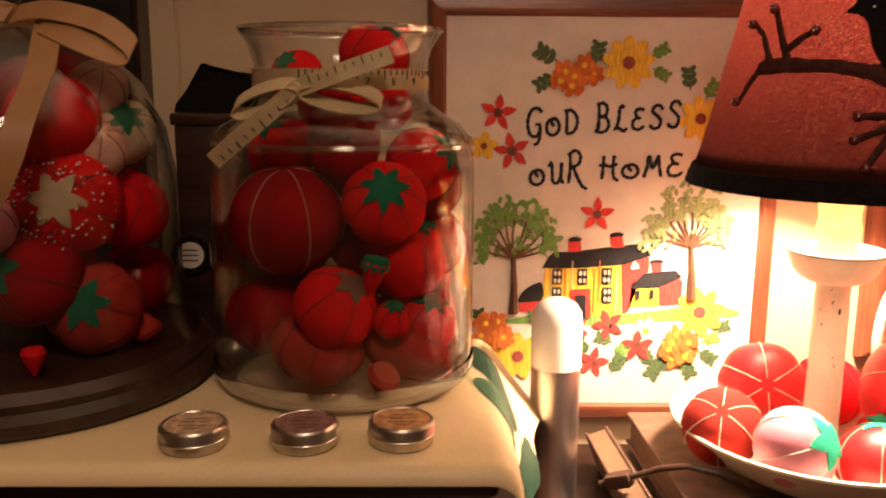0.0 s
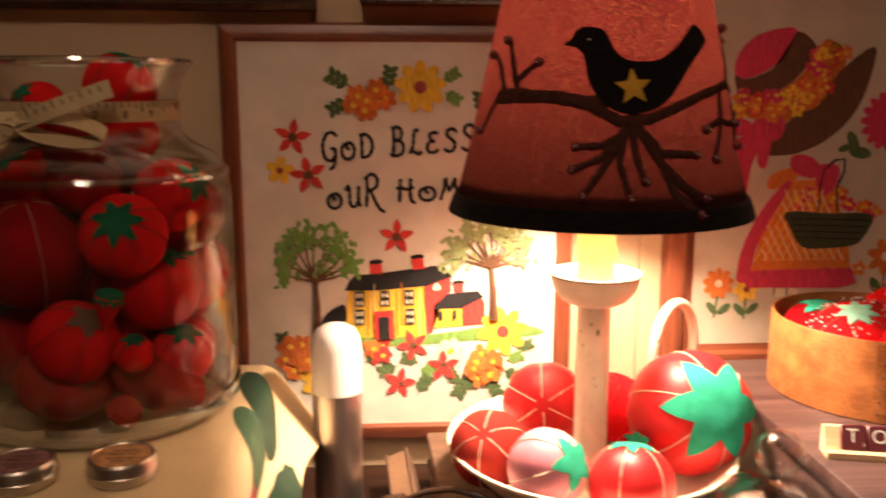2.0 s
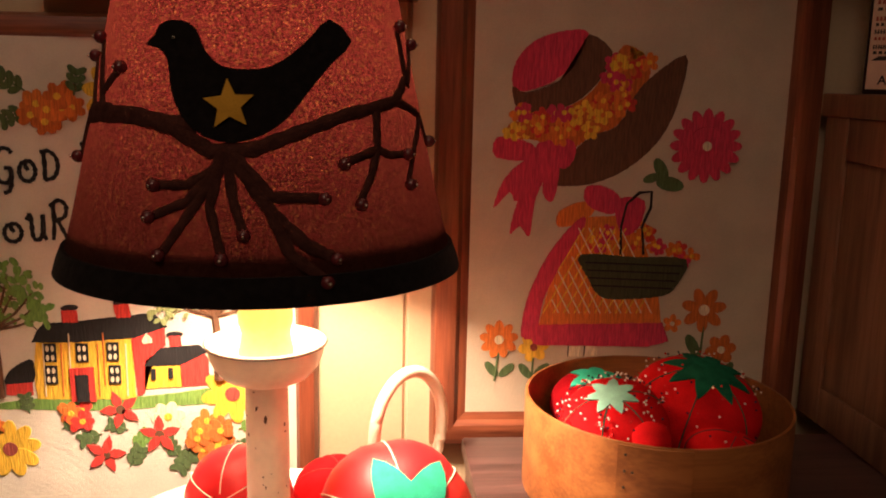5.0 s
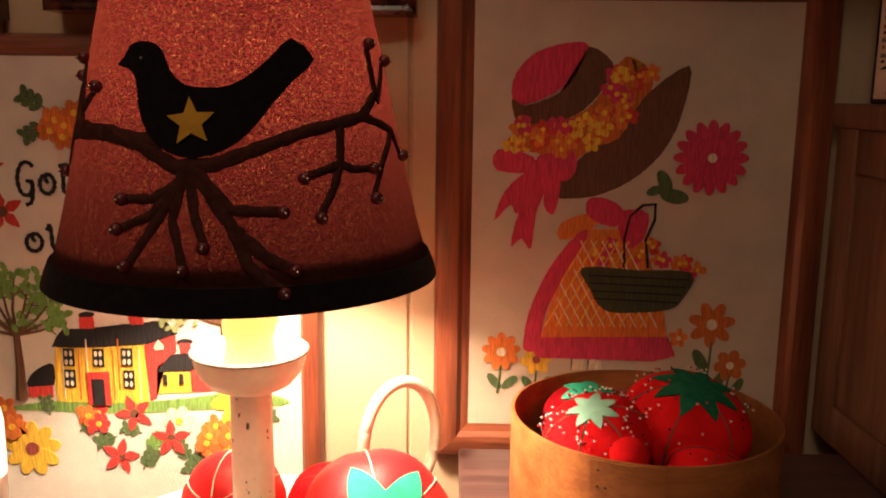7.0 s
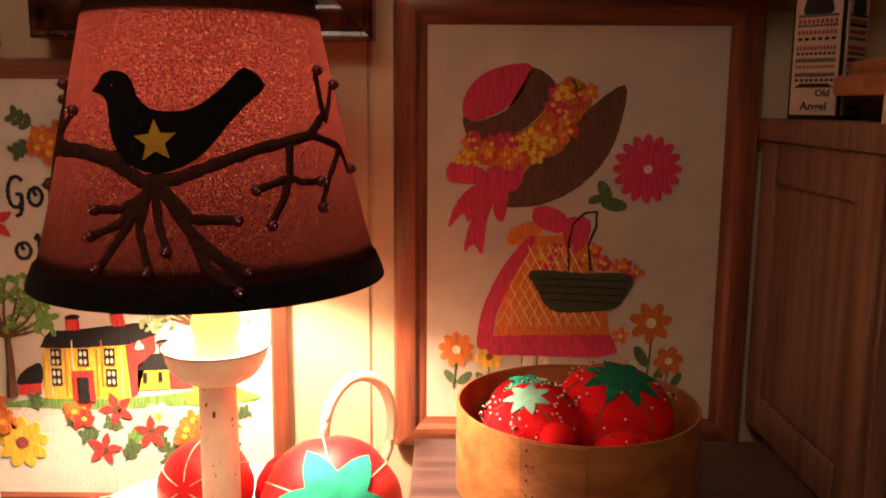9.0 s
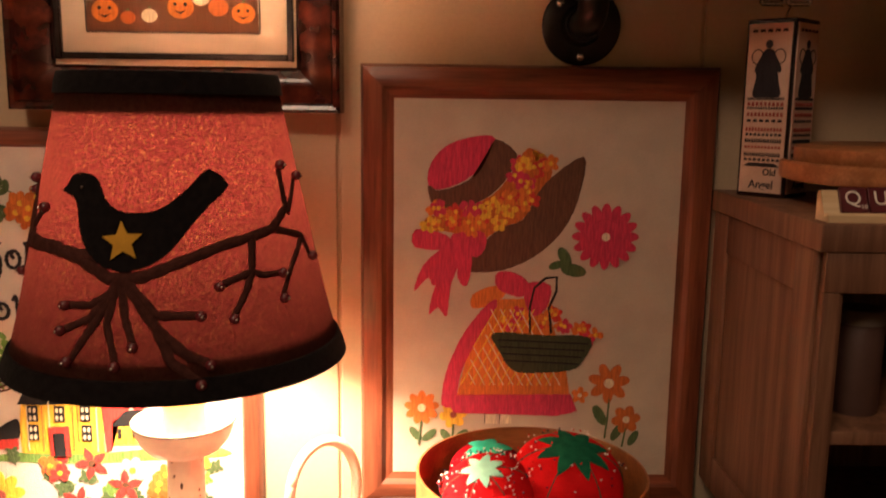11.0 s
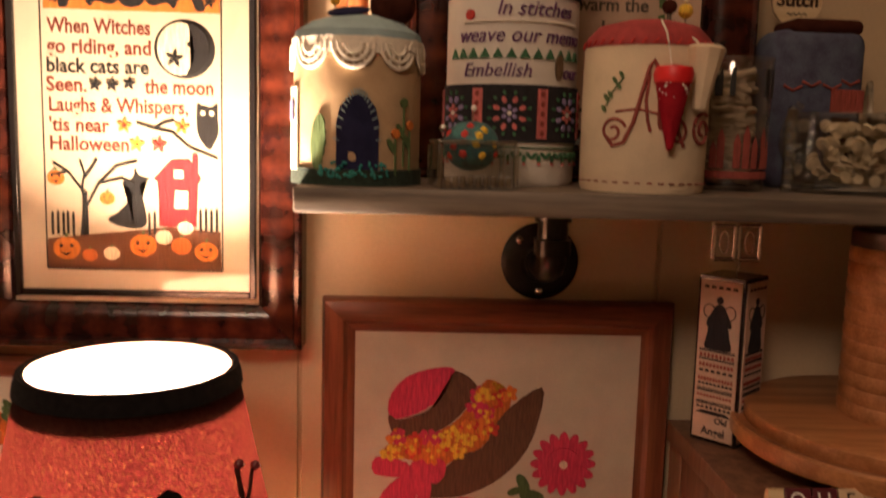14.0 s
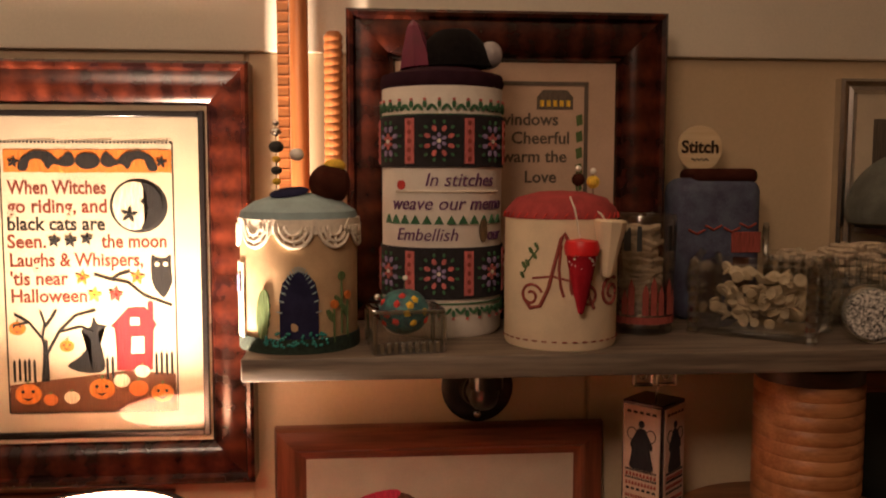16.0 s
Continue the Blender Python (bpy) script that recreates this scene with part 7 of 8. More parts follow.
def stitched_tree(trunk, crown, mat, seed, spread):
    (x0, z0), (x1, z1) = trunk
    cx, cz = crown
    GA.line("trunk", [(x0, z0), (x0 + (x1 - x0) * 0.5 + 0.001, (z0 + z1) / 2), (x1, z1)], 0.0046, M_BROWNST, (1.25, 0.85, 0.6))
    rnd = random.Random(seed)
    ends = []
    for k in range(11):
        a = radians(-8 + 196 * k / 10)
        q = spread * (0.74 + 0.2 * rnd.random())
        e = (cx + q * math.cos(a), cz - 0.012 + q * 0.92 * math.sin(a))
        mid = ((x1 + e[0]) / 2 + rnd.uniform(-0.003, 0.003), (z1 + e[1]) / 2 - 0.003)
        GA.line("limb", [(x1, z1 - 0.004), mid, e], 0.0012, M_BROWNST, (1.4, 1.0, 0.5), 0.0014)
        for side in (-1, 1):
            s = side * 0.9
            f = (mid[0] + (e[0] - mid[0]) * 0.75 - s * (e[1] - mid[1]) * 0.5, mid[1] + (e[1] - mid[1]) * 0.75 + s * (e[0] - mid[0]) * 0.5)
            GA.line("twig", [((mid[0] + e[0]) / 2, (mid[1] + e[1]) / 2), f], 0.0007, M_BROWNST, (1.0, 0.6), 0.0013)
        ends += [e, f]
    for k in range(215):
        if k % 3:
            ex, ez = ends[rnd.randrange(len(ends))]
            x, z = ex + rnd.gauss(0, 0.0062), ez + rnd.gauss(0, 0.0062)
        else:
            a, q = rnd.random() * 6.283, spread * rnd.random() ** 0.4
            x, z = cx + q * math.cos(a) * 1.02, cz + q * math.sin(a) * 0.92
        if z < cz - spread * 0.5 and abs(x - cx) < spread * 0.45:
            continue
        GA.leaf((x, z), rnd.uniform(0.0066, 0.0096), rnd.uniform(10, 170), mat, 0.56, (k % 29) * 0.00010)


stitched_tree([(0.088, 1.052), (0.087, 1.117)], [(0.089, 1.14)][0], M_GREENST, 5, 0.043)
stitched_tree([(0.279, 1.068), (0.275, 1.13)], [(0.273, 1.155)][0], M_SAGE, 6, 0.042)
for c, sz, tn in zip([(0.202, 0.995), (0.257, 0.998), (0.111, 1.046), (0.148, 1.027), (0.3, 1.005), (0.235, 1.003), (0.188, 1.024), (0.313, 1.037)], (0.022, 0.022, 0.018, 0.02, 0.02, 0.02, 0.018, 0.018), (60, 200, 100, 30, 330, 120, 160, 20)):
    GA.sprig(c, sz, tn, M_OLIVEST)
GA.flower([(0.232, 1.033)][0], 0.015, 6, M_CREAMST, M_YELLOW, False)
GA.cluster([(0.151, 1.036)][0], 0.010, 0.010, 6, 0.0105, (M_ORANGE, M_REDST), 9)
GA.shape("grass", [(0.053, 1.039), (0.12, 1.051), (0.211, 1.052), (0.29, 1.062), (0.327, 1.057), (0.328, 1.049), (0.254, 1.044), (0.175, 1.039), (0.084, 1.041)], M_GREENST, 0.0008)
GA.shape("house_front", [(0.122, 1.104), (0.203, 1.106), (0.205, 1.049), (0.12, 1.05), (0.118, 1.074)], M_YELLOW)
for k, c in enumerate([(0.128, 1.077), (0.143, 1.077), (0.15, 1.086), (0.174, 1.077), (0.198, 1.077), (0.179, 1.087)]):
    GA.line("thread_line", [(c[0], c[1] - 0.024), (c[0], c[1] + 0.024)], 0.0006, M_DARKORANGE if k % 2 else M_CREAMST, None, 0.0014)
GA.shape("house_roof", [(0.129, 1.119), (0.148, 1.12), (0.223, 1.129), (0.234, 1.116), (0.206, 1.106), (0.155, 1.102), (0.118, 1.102), (0.123, 1.112)], M_BLACKST, 0.0018)
GA.shape("house_gable", [(0.203, 1.105), (0.22, 1.12), (0.232, 1.114), (0.232, 1.099), (0.214, 1.085), (0.212, 1.054), (0.206, 1.052)], M_REDST, 0.0014)
GA.shape("gable_window", [(0.212, 1.104), (0.216, 1.111), (0.221, 1.105), (0.221, 1.102), (0.213, 1.101)], M_CREAMST, 0.0008, 0.0014)
GA.shape("wing_wall", [(0.211, 1.079), (0.244, 1.082), (0.245, 1.061), (0.212, 1.059)], M_YELLOW)
GA.shape("wing_end", [(0.244, 1.082), (0.261, 1.097), (0.269, 1.087), (0.269, 1.063), (0.245, 1.061)], M_REDST)
GA.shape("wing_roof", [(0.212, 1.08), (0.227, 1.097), (0.261, 1.1), (0.268, 1.093), (0.244, 1.081)], M_BLACKST, 0.0018)
GA.shape("shed", [(0.094, 1.064), (0.097, 1.075), (0.107, 1.083), (0.118, 1.086), (0.118, 1.066)], M_BLACKST)
GA.shape("shed_front", [(0.094, 1.064), (0.117, 1.066), (0.117, 1.054), (0.094, 1.054)], M_REDST)
for pts in ([(0.145, 1.131), (0.158, 1.131), (0.159, 1.12), (0.145, 1.12)], [(0.189, 1.136), (0.202, 1.137), (0.204, 1.125), (0.191, 1.124)], [(0.235, 1.108), (0.245, 1.108), (0.246, 1.099), (0.236, 1.098)]):
    GA.shape("chimney", pts, M_REDST, 0.0014)
for c in [(0.152, 1.133), (0.196, 1.138), (0.24, 1.109)]:
    part("chimney_top", GA.oval(c[0], c[1], 0.0075, 0.0028, 4, None, 0.0018), M_BLACKST, GA.owner)
for c in [(0.134, 1.093), (0.161, 1.093), (0.187, 1.094), (0.134, 1.073), (0.188, 1.073)]:
    GA.shape("window", [(c[0] - 0.0052, c[1] - 0.0085), (c[0] + 0.0052, c[1] - 0.0085), (c[0] + 0.0052, c[1] + 0.0085), (c[0] - 0.0052, c[1] + 0.0085)], M_BLACKST, 0.0008, 0.0012)
    for dx in (-0.0022, 0.0022):
        for dz in (-0.0042, 0.0040):
            part("window_pane", GA.oval(c[0] + dx, c[1] + dz, 0.0015, 0.0028, 0, None, 0.0006, 0.0028, 8), M_CREAMST, GA.owner)
for c in [(0.221, 1.073), (0.236, 1.074)]:
    GA.shape("window", [(c[0] - 0.002, c[1] - 0.005), (c[0] + 0.002, c[1] - 0.005), (c[0] + 0.002, c[1] + 0.005), (c[0] - 0.002, c[1] + 0.005)], M_BLACKST, 0.0008, 0.0012)
GA.shape("door_frame", [(0.15, 1.048), (0.149, 1.079), (0.17, 1.08), (0.171, 1.048)], M_REDST, 0.0010, 0.0012)
GA.shape("door", [(0.155, 1.048), (0.154, 1.073), (0.165, 1.073), (0.166, 1.048)], M_BLACKST, 0.0010, 0.0022)

GB = Ground(sampler_b, 0.013)
GB.shape("hat_crown", [(0.531, 1.331), (0.534, 1.351), (0.551, 1.369), (0.578, 1.377), (0.595, 1.375), (0.586, 1.353), (0.568, 1.335), (0.542, 1.325)], M_HOTPINK)
GB.shape("hat_band", [(0.531, 1.329), (0.542, 1.324), (0.57, 1.334), (0.587, 1.353), (0.595, 1.374), (0.616, 1.361), (0.612, 1.344), (0.593, 1.321), (0.566, 1.307), (0.546, 1.301), (0.535, 1.311)], M_HATBROWN)
GB.shape("hat_brim", [(0.681, 1.359), (0.68, 1.33), (0.668, 1.294), (0.644, 1.266), (0.614, 1.249), (0.586, 1.244), (0.563, 1.247), (0.58, 1.268), (0.602, 1.288), (0.624, 1.297), (0.637, 1.321), (0.65, 1.338)], M_HATBROWN)
GB.shape("flower_band", [(0.532, 1.299), (0.549, 1.3), (0.593, 1.32), (0.614, 1.346), (0.627, 1.366), (0.648, 1.355), (0.65, 1.338), (0.637, 1.321), (0.624, 1.297), (0.602, 1.288), (0.575, 1.27), (0.555, 1.283), (0.528, 1.287)], M_DARKORANGE, 0.0006)
cs = [(0.537, 1.296), (0.555, 1.298), (0.574, 1.301), (0.592, 1.308), (0.608, 1.319), (0.623, 1.334), (0.629, 1.354), (0.641, 1.351), (0.617, 1.346), (0.599, 1.299), (0.58, 1.293), (0.544, 1.303), (0.61, 1.304), (0.626, 1.318)]
for k, c in enumerate(cs):
    GB.cluster(c, 0.008, 0.008, 4, 0.0088, ((M_DARKORANGE, M_YELLOW), (M_REDST, M_ORANGE), (M_ORANGE, M_HOTPINK))[k % 3], 20 + k)
for pts in ([(0.52, 1.286), (0.549, 1.281), (0.555, 1.267), (0.519, 1.268)], [(0.555, 1.281), (0.583, 1.285), (0.589, 1.273), (0.58, 1.259), (0.558, 1.267)], [(0.547, 1.268), (0.559, 1.265), (0.539, 1.23), (0.532, 1.238), (0.518, 1.224), (0.527, 1.25)], [(0.555, 1.265), (0.569, 1.266), (0.555, 1.233), (0.551, 1.199), (0.542, 1.208), (0.533, 1.201), (0.54, 1.233)], [(0.564, 1.267), (0.575, 1.262), (0.571, 1.231), (0.561, 1.238)]):
    GB.shape("bow_ribbon", pts, M_HOTPINK)
GB.shape("collar", [(0.6, 1.244), (0.617, 1.244), (0.631, 1.234), (0.626, 1.22), (0.609, 1.223), (0.599, 1.231)], M_HOTPINK)
GB.shape("sleeve", [(0.631, 1.234), (0.653, 1.232), (0.65, 1.209), (0.635, 1.2), (0.627, 1.22)], M_HOTPINK)
GB.shape("shawl_fringe", [(0.577, 1.222), (0.599, 1.231), (0.609, 1.223), (0.595, 1.211), (0.576, 1.208)], M_ORANGE, 0.0008)
GB.shape("skirt", [(0.595, 1.217), (0.629, 1.218), (0.655, 1.195), (0.67, 1.154), (0.676, 1.119), (0.562, 1.115), (0.574, 1.17)], M_ORANGE, 0.0008)
x0, z0 = [(0.616, 1.168)][0]
for k in range(-7, 8):
    for s in (-1, 1):
        pts = []
        for i in range(9):
            t = -0.052 + 0.013 * i
            x, z = x0 + k * 0.0095 + s * t * 0.55, z0 + t
            half = 0.026 + (0.045 - (z - z0)) * 0.30
            if abs(x - x0) < half and -0.046 < z - z0 < 0.044:
                pts.append((x, z))
        if len(pts) > 1:
            GB.line("lattice_thread", pts, 0.0006, M_YELLOW if s > 0 else M_CREAMST, None, 0.0012)
GB.shape("skirt_edge", [(0.594, 1.215), (0.601, 1.211), (0.582, 1.176), (0.566, 1.141), (0.56, 1.108), (0.547, 1.107), (0.551, 1.141), (0.568, 1.182)], M_HOTPINK)
GB.shape("skirt_hem", [(0.552, 1.118), (0.677, 1.12), (0.684, 1.102), (0.664, 1.097), (0.558, 1.099)], M_HOTPINK, 0.0016)
for c in [(0.597, 1.094), (0.612, 1.094)]:
    GB.shape("shoe", [(c[0] - 0.006, c[1] - 0.006), (c[0] + 0.006, c[1] - 0.006), (c[0] + 0.005, c[1] + 0.006), (c[0] - 0.005, c[1] + 0.006)], M_CREAMST)
    GB.line("shoe_line", [(c[0] - 0.006, c[1] + 0.006), (c[0] - 0.006, c[1] - 0.006)], 0.0006, M_BLACKST)
for k, c in enumerate([(0.61, 1.195), (0.626, 1.2), (0.646, 1.194), (0.669, 1.195), (0.686, 1.189), (0.618, 1.188), (0.654, 1.203), (0.695, 1.181)]):
    GB.cluster(c, 0.006, 0.005, 2, 0.008, ((M_REDST, M_ORANGE), (M_ORANGE, M_HOTPINK))[k % 2], 50 + k)
GB.shape("basket", [(0.597, 1.183), (0.647, 1.181), (0.695, 1.179), (0.687, 1.154), (0.675, 1.145), (0.642, 1.142), (0.618, 1.144), (0.605, 1.162)], M_BASKET, 0.0022)
for k in range(4):
    a, b = [(0.602, 1.176), (0.692, 1.173)]
    GB.line("basket_weave", [(a[0] + 0.002 * k, a[1] - 0.007 * k), ((a[0] + b[0]) / 2, (a[1] + b[1]) / 2 - 0.007 * k), (b[0] - 0.003 * k, b[1] - 0.007 * k)], 0.0008, M_BLACKST, None, 0.0024)
GB.line("basket_handle", [(0.634, 1.183), (0.633, 1.209), (0.637, 1.229), (0.648, 1.239), (0.659, 1.24), (0.659, 1.226), (0.652, 1.209), (0.655, 1.183)], 0.0014, M_BLACKST)
c = [(0.705, 1.281)][0]
for k in range(16):
    a = 2 * math.pi * k / 16
    part("petal", GB.oval(c[0] + 0.021 * math.cos(a), c[1] + 0.021 * math.sin(a), 0.012, 0.0052, math.degrees(a), None, 0.0015, 0.00008 * k), M_HOTPINK, GB.owner)
part("flower_disc", GB.oval(c[0], c[1], 0.017, 0.017, 0, None, 0.0016, 0.0012, 20), M_HOTPINK, GB.owner)
part("flower_heart", GB.oval(c[0], c[1], 0.0042, 0.0042, 0, None, 0.0012, 0.003), M_CREAMST, GB.owner)
for c, sz, tn in zip([(0.666, 1.26), (0.675, 1.247), (0.658, 1.252)], (0.022, 0.026, 0.016), (120, 350, 200)):
    GB.leaf(c, sz, tn, M_OLIVEST, 0.5)
for c, r, n, mt in zip([(0.715, 1.132), (0.734, 1.094), (0.527, 1.104), (0.559, 1.097), (0.686, 1.119)], (0.0215, 0.015, 0.018, 0.0145, 0.009), (7, 6, 9, 6, 5), (M_DARKORANGE, M_DARKORANGE, M_ORANGE, M_YELLOW, M_ORANGE)):
    GB.flower(c, r, n, mt, M_CREAMST if mt is not M_YELLOW else M_REDSTITCH, False)
for pts in ([(0.716, 1.116), (0.715, 1.095), (0.713, 1.074)], [(0.734, 1.085), (0.731, 1.065)], [(0.527, 1.092), (0.524, 1.065)], [(0.559, 1.087), (0.558, 1.063)]):
    GB.line("stem", pts, 0.0010, M_OLIVEST)
for c, sz, tn in zip([(0.707, 1.098), (0.725, 1.08), (0.521, 1.076), (0.535, 1.075), (0.552, 1.074), (0.567, 1.075), (0.742, 1.074)], (0.024, 0.02, 0.018, 0.018, 0.018, 0.018, 0.018), (120, 60, 130, 40, 130, 40, 60)):
    GB.leaf(c, sz, tn, M_OLIVEST, 0.45)

GC = Ground(sampler_c, 0.023)
M_RUST = material("rust_red_stitching", (0.17, 0.032, 0.020), 0.9, vary=0.2, scale=300, bump=0.5)
M_BARN = material("barn_red_stitching", (0.34, 0.022, 0.030), 0.9, vary=0.2, scale=300, bump=0.5)
M_PUMPKIN = material("pumpkin_orange_stitching", (0.66, 0.20, 0.03), 0.9, vary=0.2, scale=300, bump=0.5)
M_GROUNDST = material("earth_brown_stitching", (0.16, 0.055, 0.025), 0.9, vary=0.25, scale=250, bump=0.5)
tl, br = [(0.213, 1.733), (0.374, 1.469)]
for k in range(46):
    x = tl[0] + (br[0] - tl[0]) * (k + 0.5) / 46
    for z in (tl[1], br[1]):
        GC.shape("border_stitch", [(x - 0.0011, z - 0.0012), (x + 0.0011, z - 0.0012), (x + 0.0011, z + 0.0012), (x - 0.0011, z + 0.0012)], M_BLACKST, 0.0005)
for x in (tl[0], br[0]):
    GC.shape("border_line", [(x - 0.0007, br[1]), (x + 0.0007, br[1]), (x + 0.0007, tl[1]), (x - 0.0007, tl[1])], M_BLACKST, 0.0005)
a, b = [(0.216, 1.726), (0.373, 1.704)]
GC.shape("orange_band", [(a[0], b[1]), (b[0], b[1]), (b[0], a[1]), (a[0], a[1])], M_PUMPKIN, 0.0005)
for sx in (0.25, 0.75):
    cx = a[0] + (b[0] - a[0]) * sx
    s = 1 if sx < 0.5 else -1
    GC.shape("arched_cat", [(cx + s * u * 0.001, b[1] + v * 0.001) for u, v in ((-26, 3), (-22, 14), (-10, 21), (4, 19), (12, 12), (18, 17), (22, 20), (26, 16), (27, 9), (20, 5), (8, 8), (2, 3), (-4, 12), (-14, 12), (-18, 2))], M_BLACKST, 0.0006, 0.0005)
cx = (a[0] + b[0]) / 2
GC.shape("black_pumpkin", [(cx + 0.012 * math.cos(2 * math.pi * k / 14), b[1] + 0.011 + 0.008 * math.sin(2 * math.pi * k / 14)) for k in range(14)], M_BLACKST, 0.0006, 0.0005)
for sx in (0.06, 0.94):
    cx = a[0] + (b[0] - a[0]) * sx
    GC.flower((cx, b[1] + 0.010), 0.006, 5, M_BLACKST, M_BLACKST)
for t, c, w, mt in zip(("When Witches", "go riding, and", "black cats are", "Seen.", "the moon", "Laughs & Whispers,", "'tis near", "Halloween"), [(0.265, 1.689), (0.265, 1.671), (0.263, 1.654), (0.235, 1.637), (0.336, 1.637), (0.281, 1.619), (0.245, 1.601), (0.254, 1.584)], (0.092, 0.093, 0.091, 0.036, 0.062, 0.125, 0.054, 0.071), (M_RUST, M_RUST, M_BLACKST, M_RUST, M_RUST, M_RUST, M_RUST, M_RUST)):
    GC.word(t, c, w, 0.0185, mt, 0, 0.0004, 0, 0.0004)
for c in [(0.261, 1.638), (0.276, 1.638), (0.291, 1.64)]:
    GC.flower(c, 0.0065, 5, M_BLACKST, M_BLACKST)
c = [(0.341, 1.672)][0]
part("moon_rim", GC.oval(c[0], c[1], 0.0275, 0.0265, 0, None, 0.0004, 0, 32), M_BLACKST, GC.owner)
part("moon_disc", GC.oval(c[0] - 0.004, c[1], 0.0205, 0.0235, 0, None, 0.0005, 0.0005, 28), M_CREAMST, GC.owner)
GC.shape("moon_shade", [(c[0] + u * 0.001, c[1] + v * 0.001) for u, v in ((3, 22), (12, 20), (20, 12), (23, 0), (20, -12), (10, -22), (2, -22), (8, -12), (5, -6), (10, -2), (2, 4), (8, 10))], M_BLACKST, 0.0006, 0.001)
GC.flower((c[0] - 0.009, c[1] - 0.008), 0.009, 5, M_BLACKST, M_BLACKST)
for pts in ([(0.297, 1.605), (0.313, 1.6), (0.329, 1.597), (0.344, 1.584), (0.37, 1.574)], [(0.313, 1.6), (0.321, 1.605), (0.331, 1.608)], [(0.248, 1.506), (0.25, 1.527), (0.246, 1.543), (0.234, 1.559), (0.221, 1.567)], [(0.25, 1.527), (0.262, 1.549), (0.278, 1.565), (0.297, 1.57)], [(0.246, 1.543), (0.249, 1.557), (0.245, 1.57)], [(0.262, 1.549), (0.283, 1.554), (0.294, 1.549)], [(0.234, 1.559), (0.219, 1.556)], [(0.249, 1.554), (0.257, 1.565), (0.26, 1.571)]):
    GC.line("branch", pts, 0.0012, M_BLACKST)
GC.line("tree_trunk", [(0.248, 1.501), (0.249, 1.522), (0.249, 1.541)], 0.0032, M_BLACKST, (1.3, 0.9, 0.6))
for c, mt in zip([(0.286, 1.602), (0.338, 1.602), (0.297, 1.585), (0.317, 1.585)], (M_PUMPKIN, M_PUMPKIN, M_YELLOW, M_REDST)):
    GC.flower(c, 0.0075, 5, mt, M_RUST)
c = [(0.361, 1.606)][0]
GC.shape("owl", [(c[0] + u * 0.001, c[1] + v * 0.001) for u, v in ((-9, 18), (-4, 15), (4, 15), (9, 18), (9, 5), (10, -8), (6, -18), (2, -24), (-3, -20), (-9, -10), (-10, 4))], M_BLACKST, 0.0006)
for s in (-1, 1):
    part("owl_eye", GC.oval(c[0] + s * 0.004, c[1] + 0.009, 0.0024, 0.0024, 0, None, 0.0005, 0.0006), M_CREAMST, GC.owner)
GC.shape("ground", [(0.213, 1.469), (0.214, 1.497), (0.248, 1.501), (0.285, 1.505), (0.327, 1.51), (0.372, 1.506), (0.373, 1.469)], M_GROUNDST, 0.0004)
GC.shape("red_house", [(0.316, 1.51), (0.316, 1.552), (0.311, 1.554), (0.328, 1.572), (0.344, 1.573), (0.355, 1.555), (0.352, 1.55), (0.35, 1.51)], M_BARN)
GC.shape("house_chimney", [(0.347, 1.564), (0.347, 1.578), (0.352, 1.578), (0.352, 1.557)], M_BARN)
for pts in ([(0.331, 1.544), (0.343, 1.544), (0.343, 1.527), (0.33, 1.527)], [(0.33, 1.563), (0.339, 1.563), (0.339, 1.555), (0.33, 1.555)]):
    GC.shape("house_window", pts, M_CREAMST, 0.0005, 0.0012)
GC.shape("pointed_cloak", [(0.295, 1.564), (0.298, 1.557), (0.308, 1.554), (0.299, 1.549), (0.302, 1.533), (0.304, 1.511), (0.287, 1.508), (0.269, 1.515), (0.282, 1.525), (0.292, 1.541), (0.283, 1.55), (0.292, 1.554)], M_BLACKST, 0.0006, 0.0002)
for k, c in enumerate([(0.219, 1.511), (0.224, 1.512), (0.229, 1.511), (0.233, 1.512), (0.238, 1.511), (0.307, 1.512), (0.312, 1.513), (0.354, 1.516), (0.359, 1.517), (0.364, 1.516), (0.369, 1.517)]):
    GC.shape("fence_picket", [(c[0] - 0.0012, c[1] - 0.011), (c[0] + 0.0012, c[1] - 0.011), (c[0] + 0.0012, c[1] + 0.009), (c[0], c[1] + 0.012), (c[0] - 0.0012, c[1] + 0.009)], M_BLACKST, 0.0005, 0.0004)
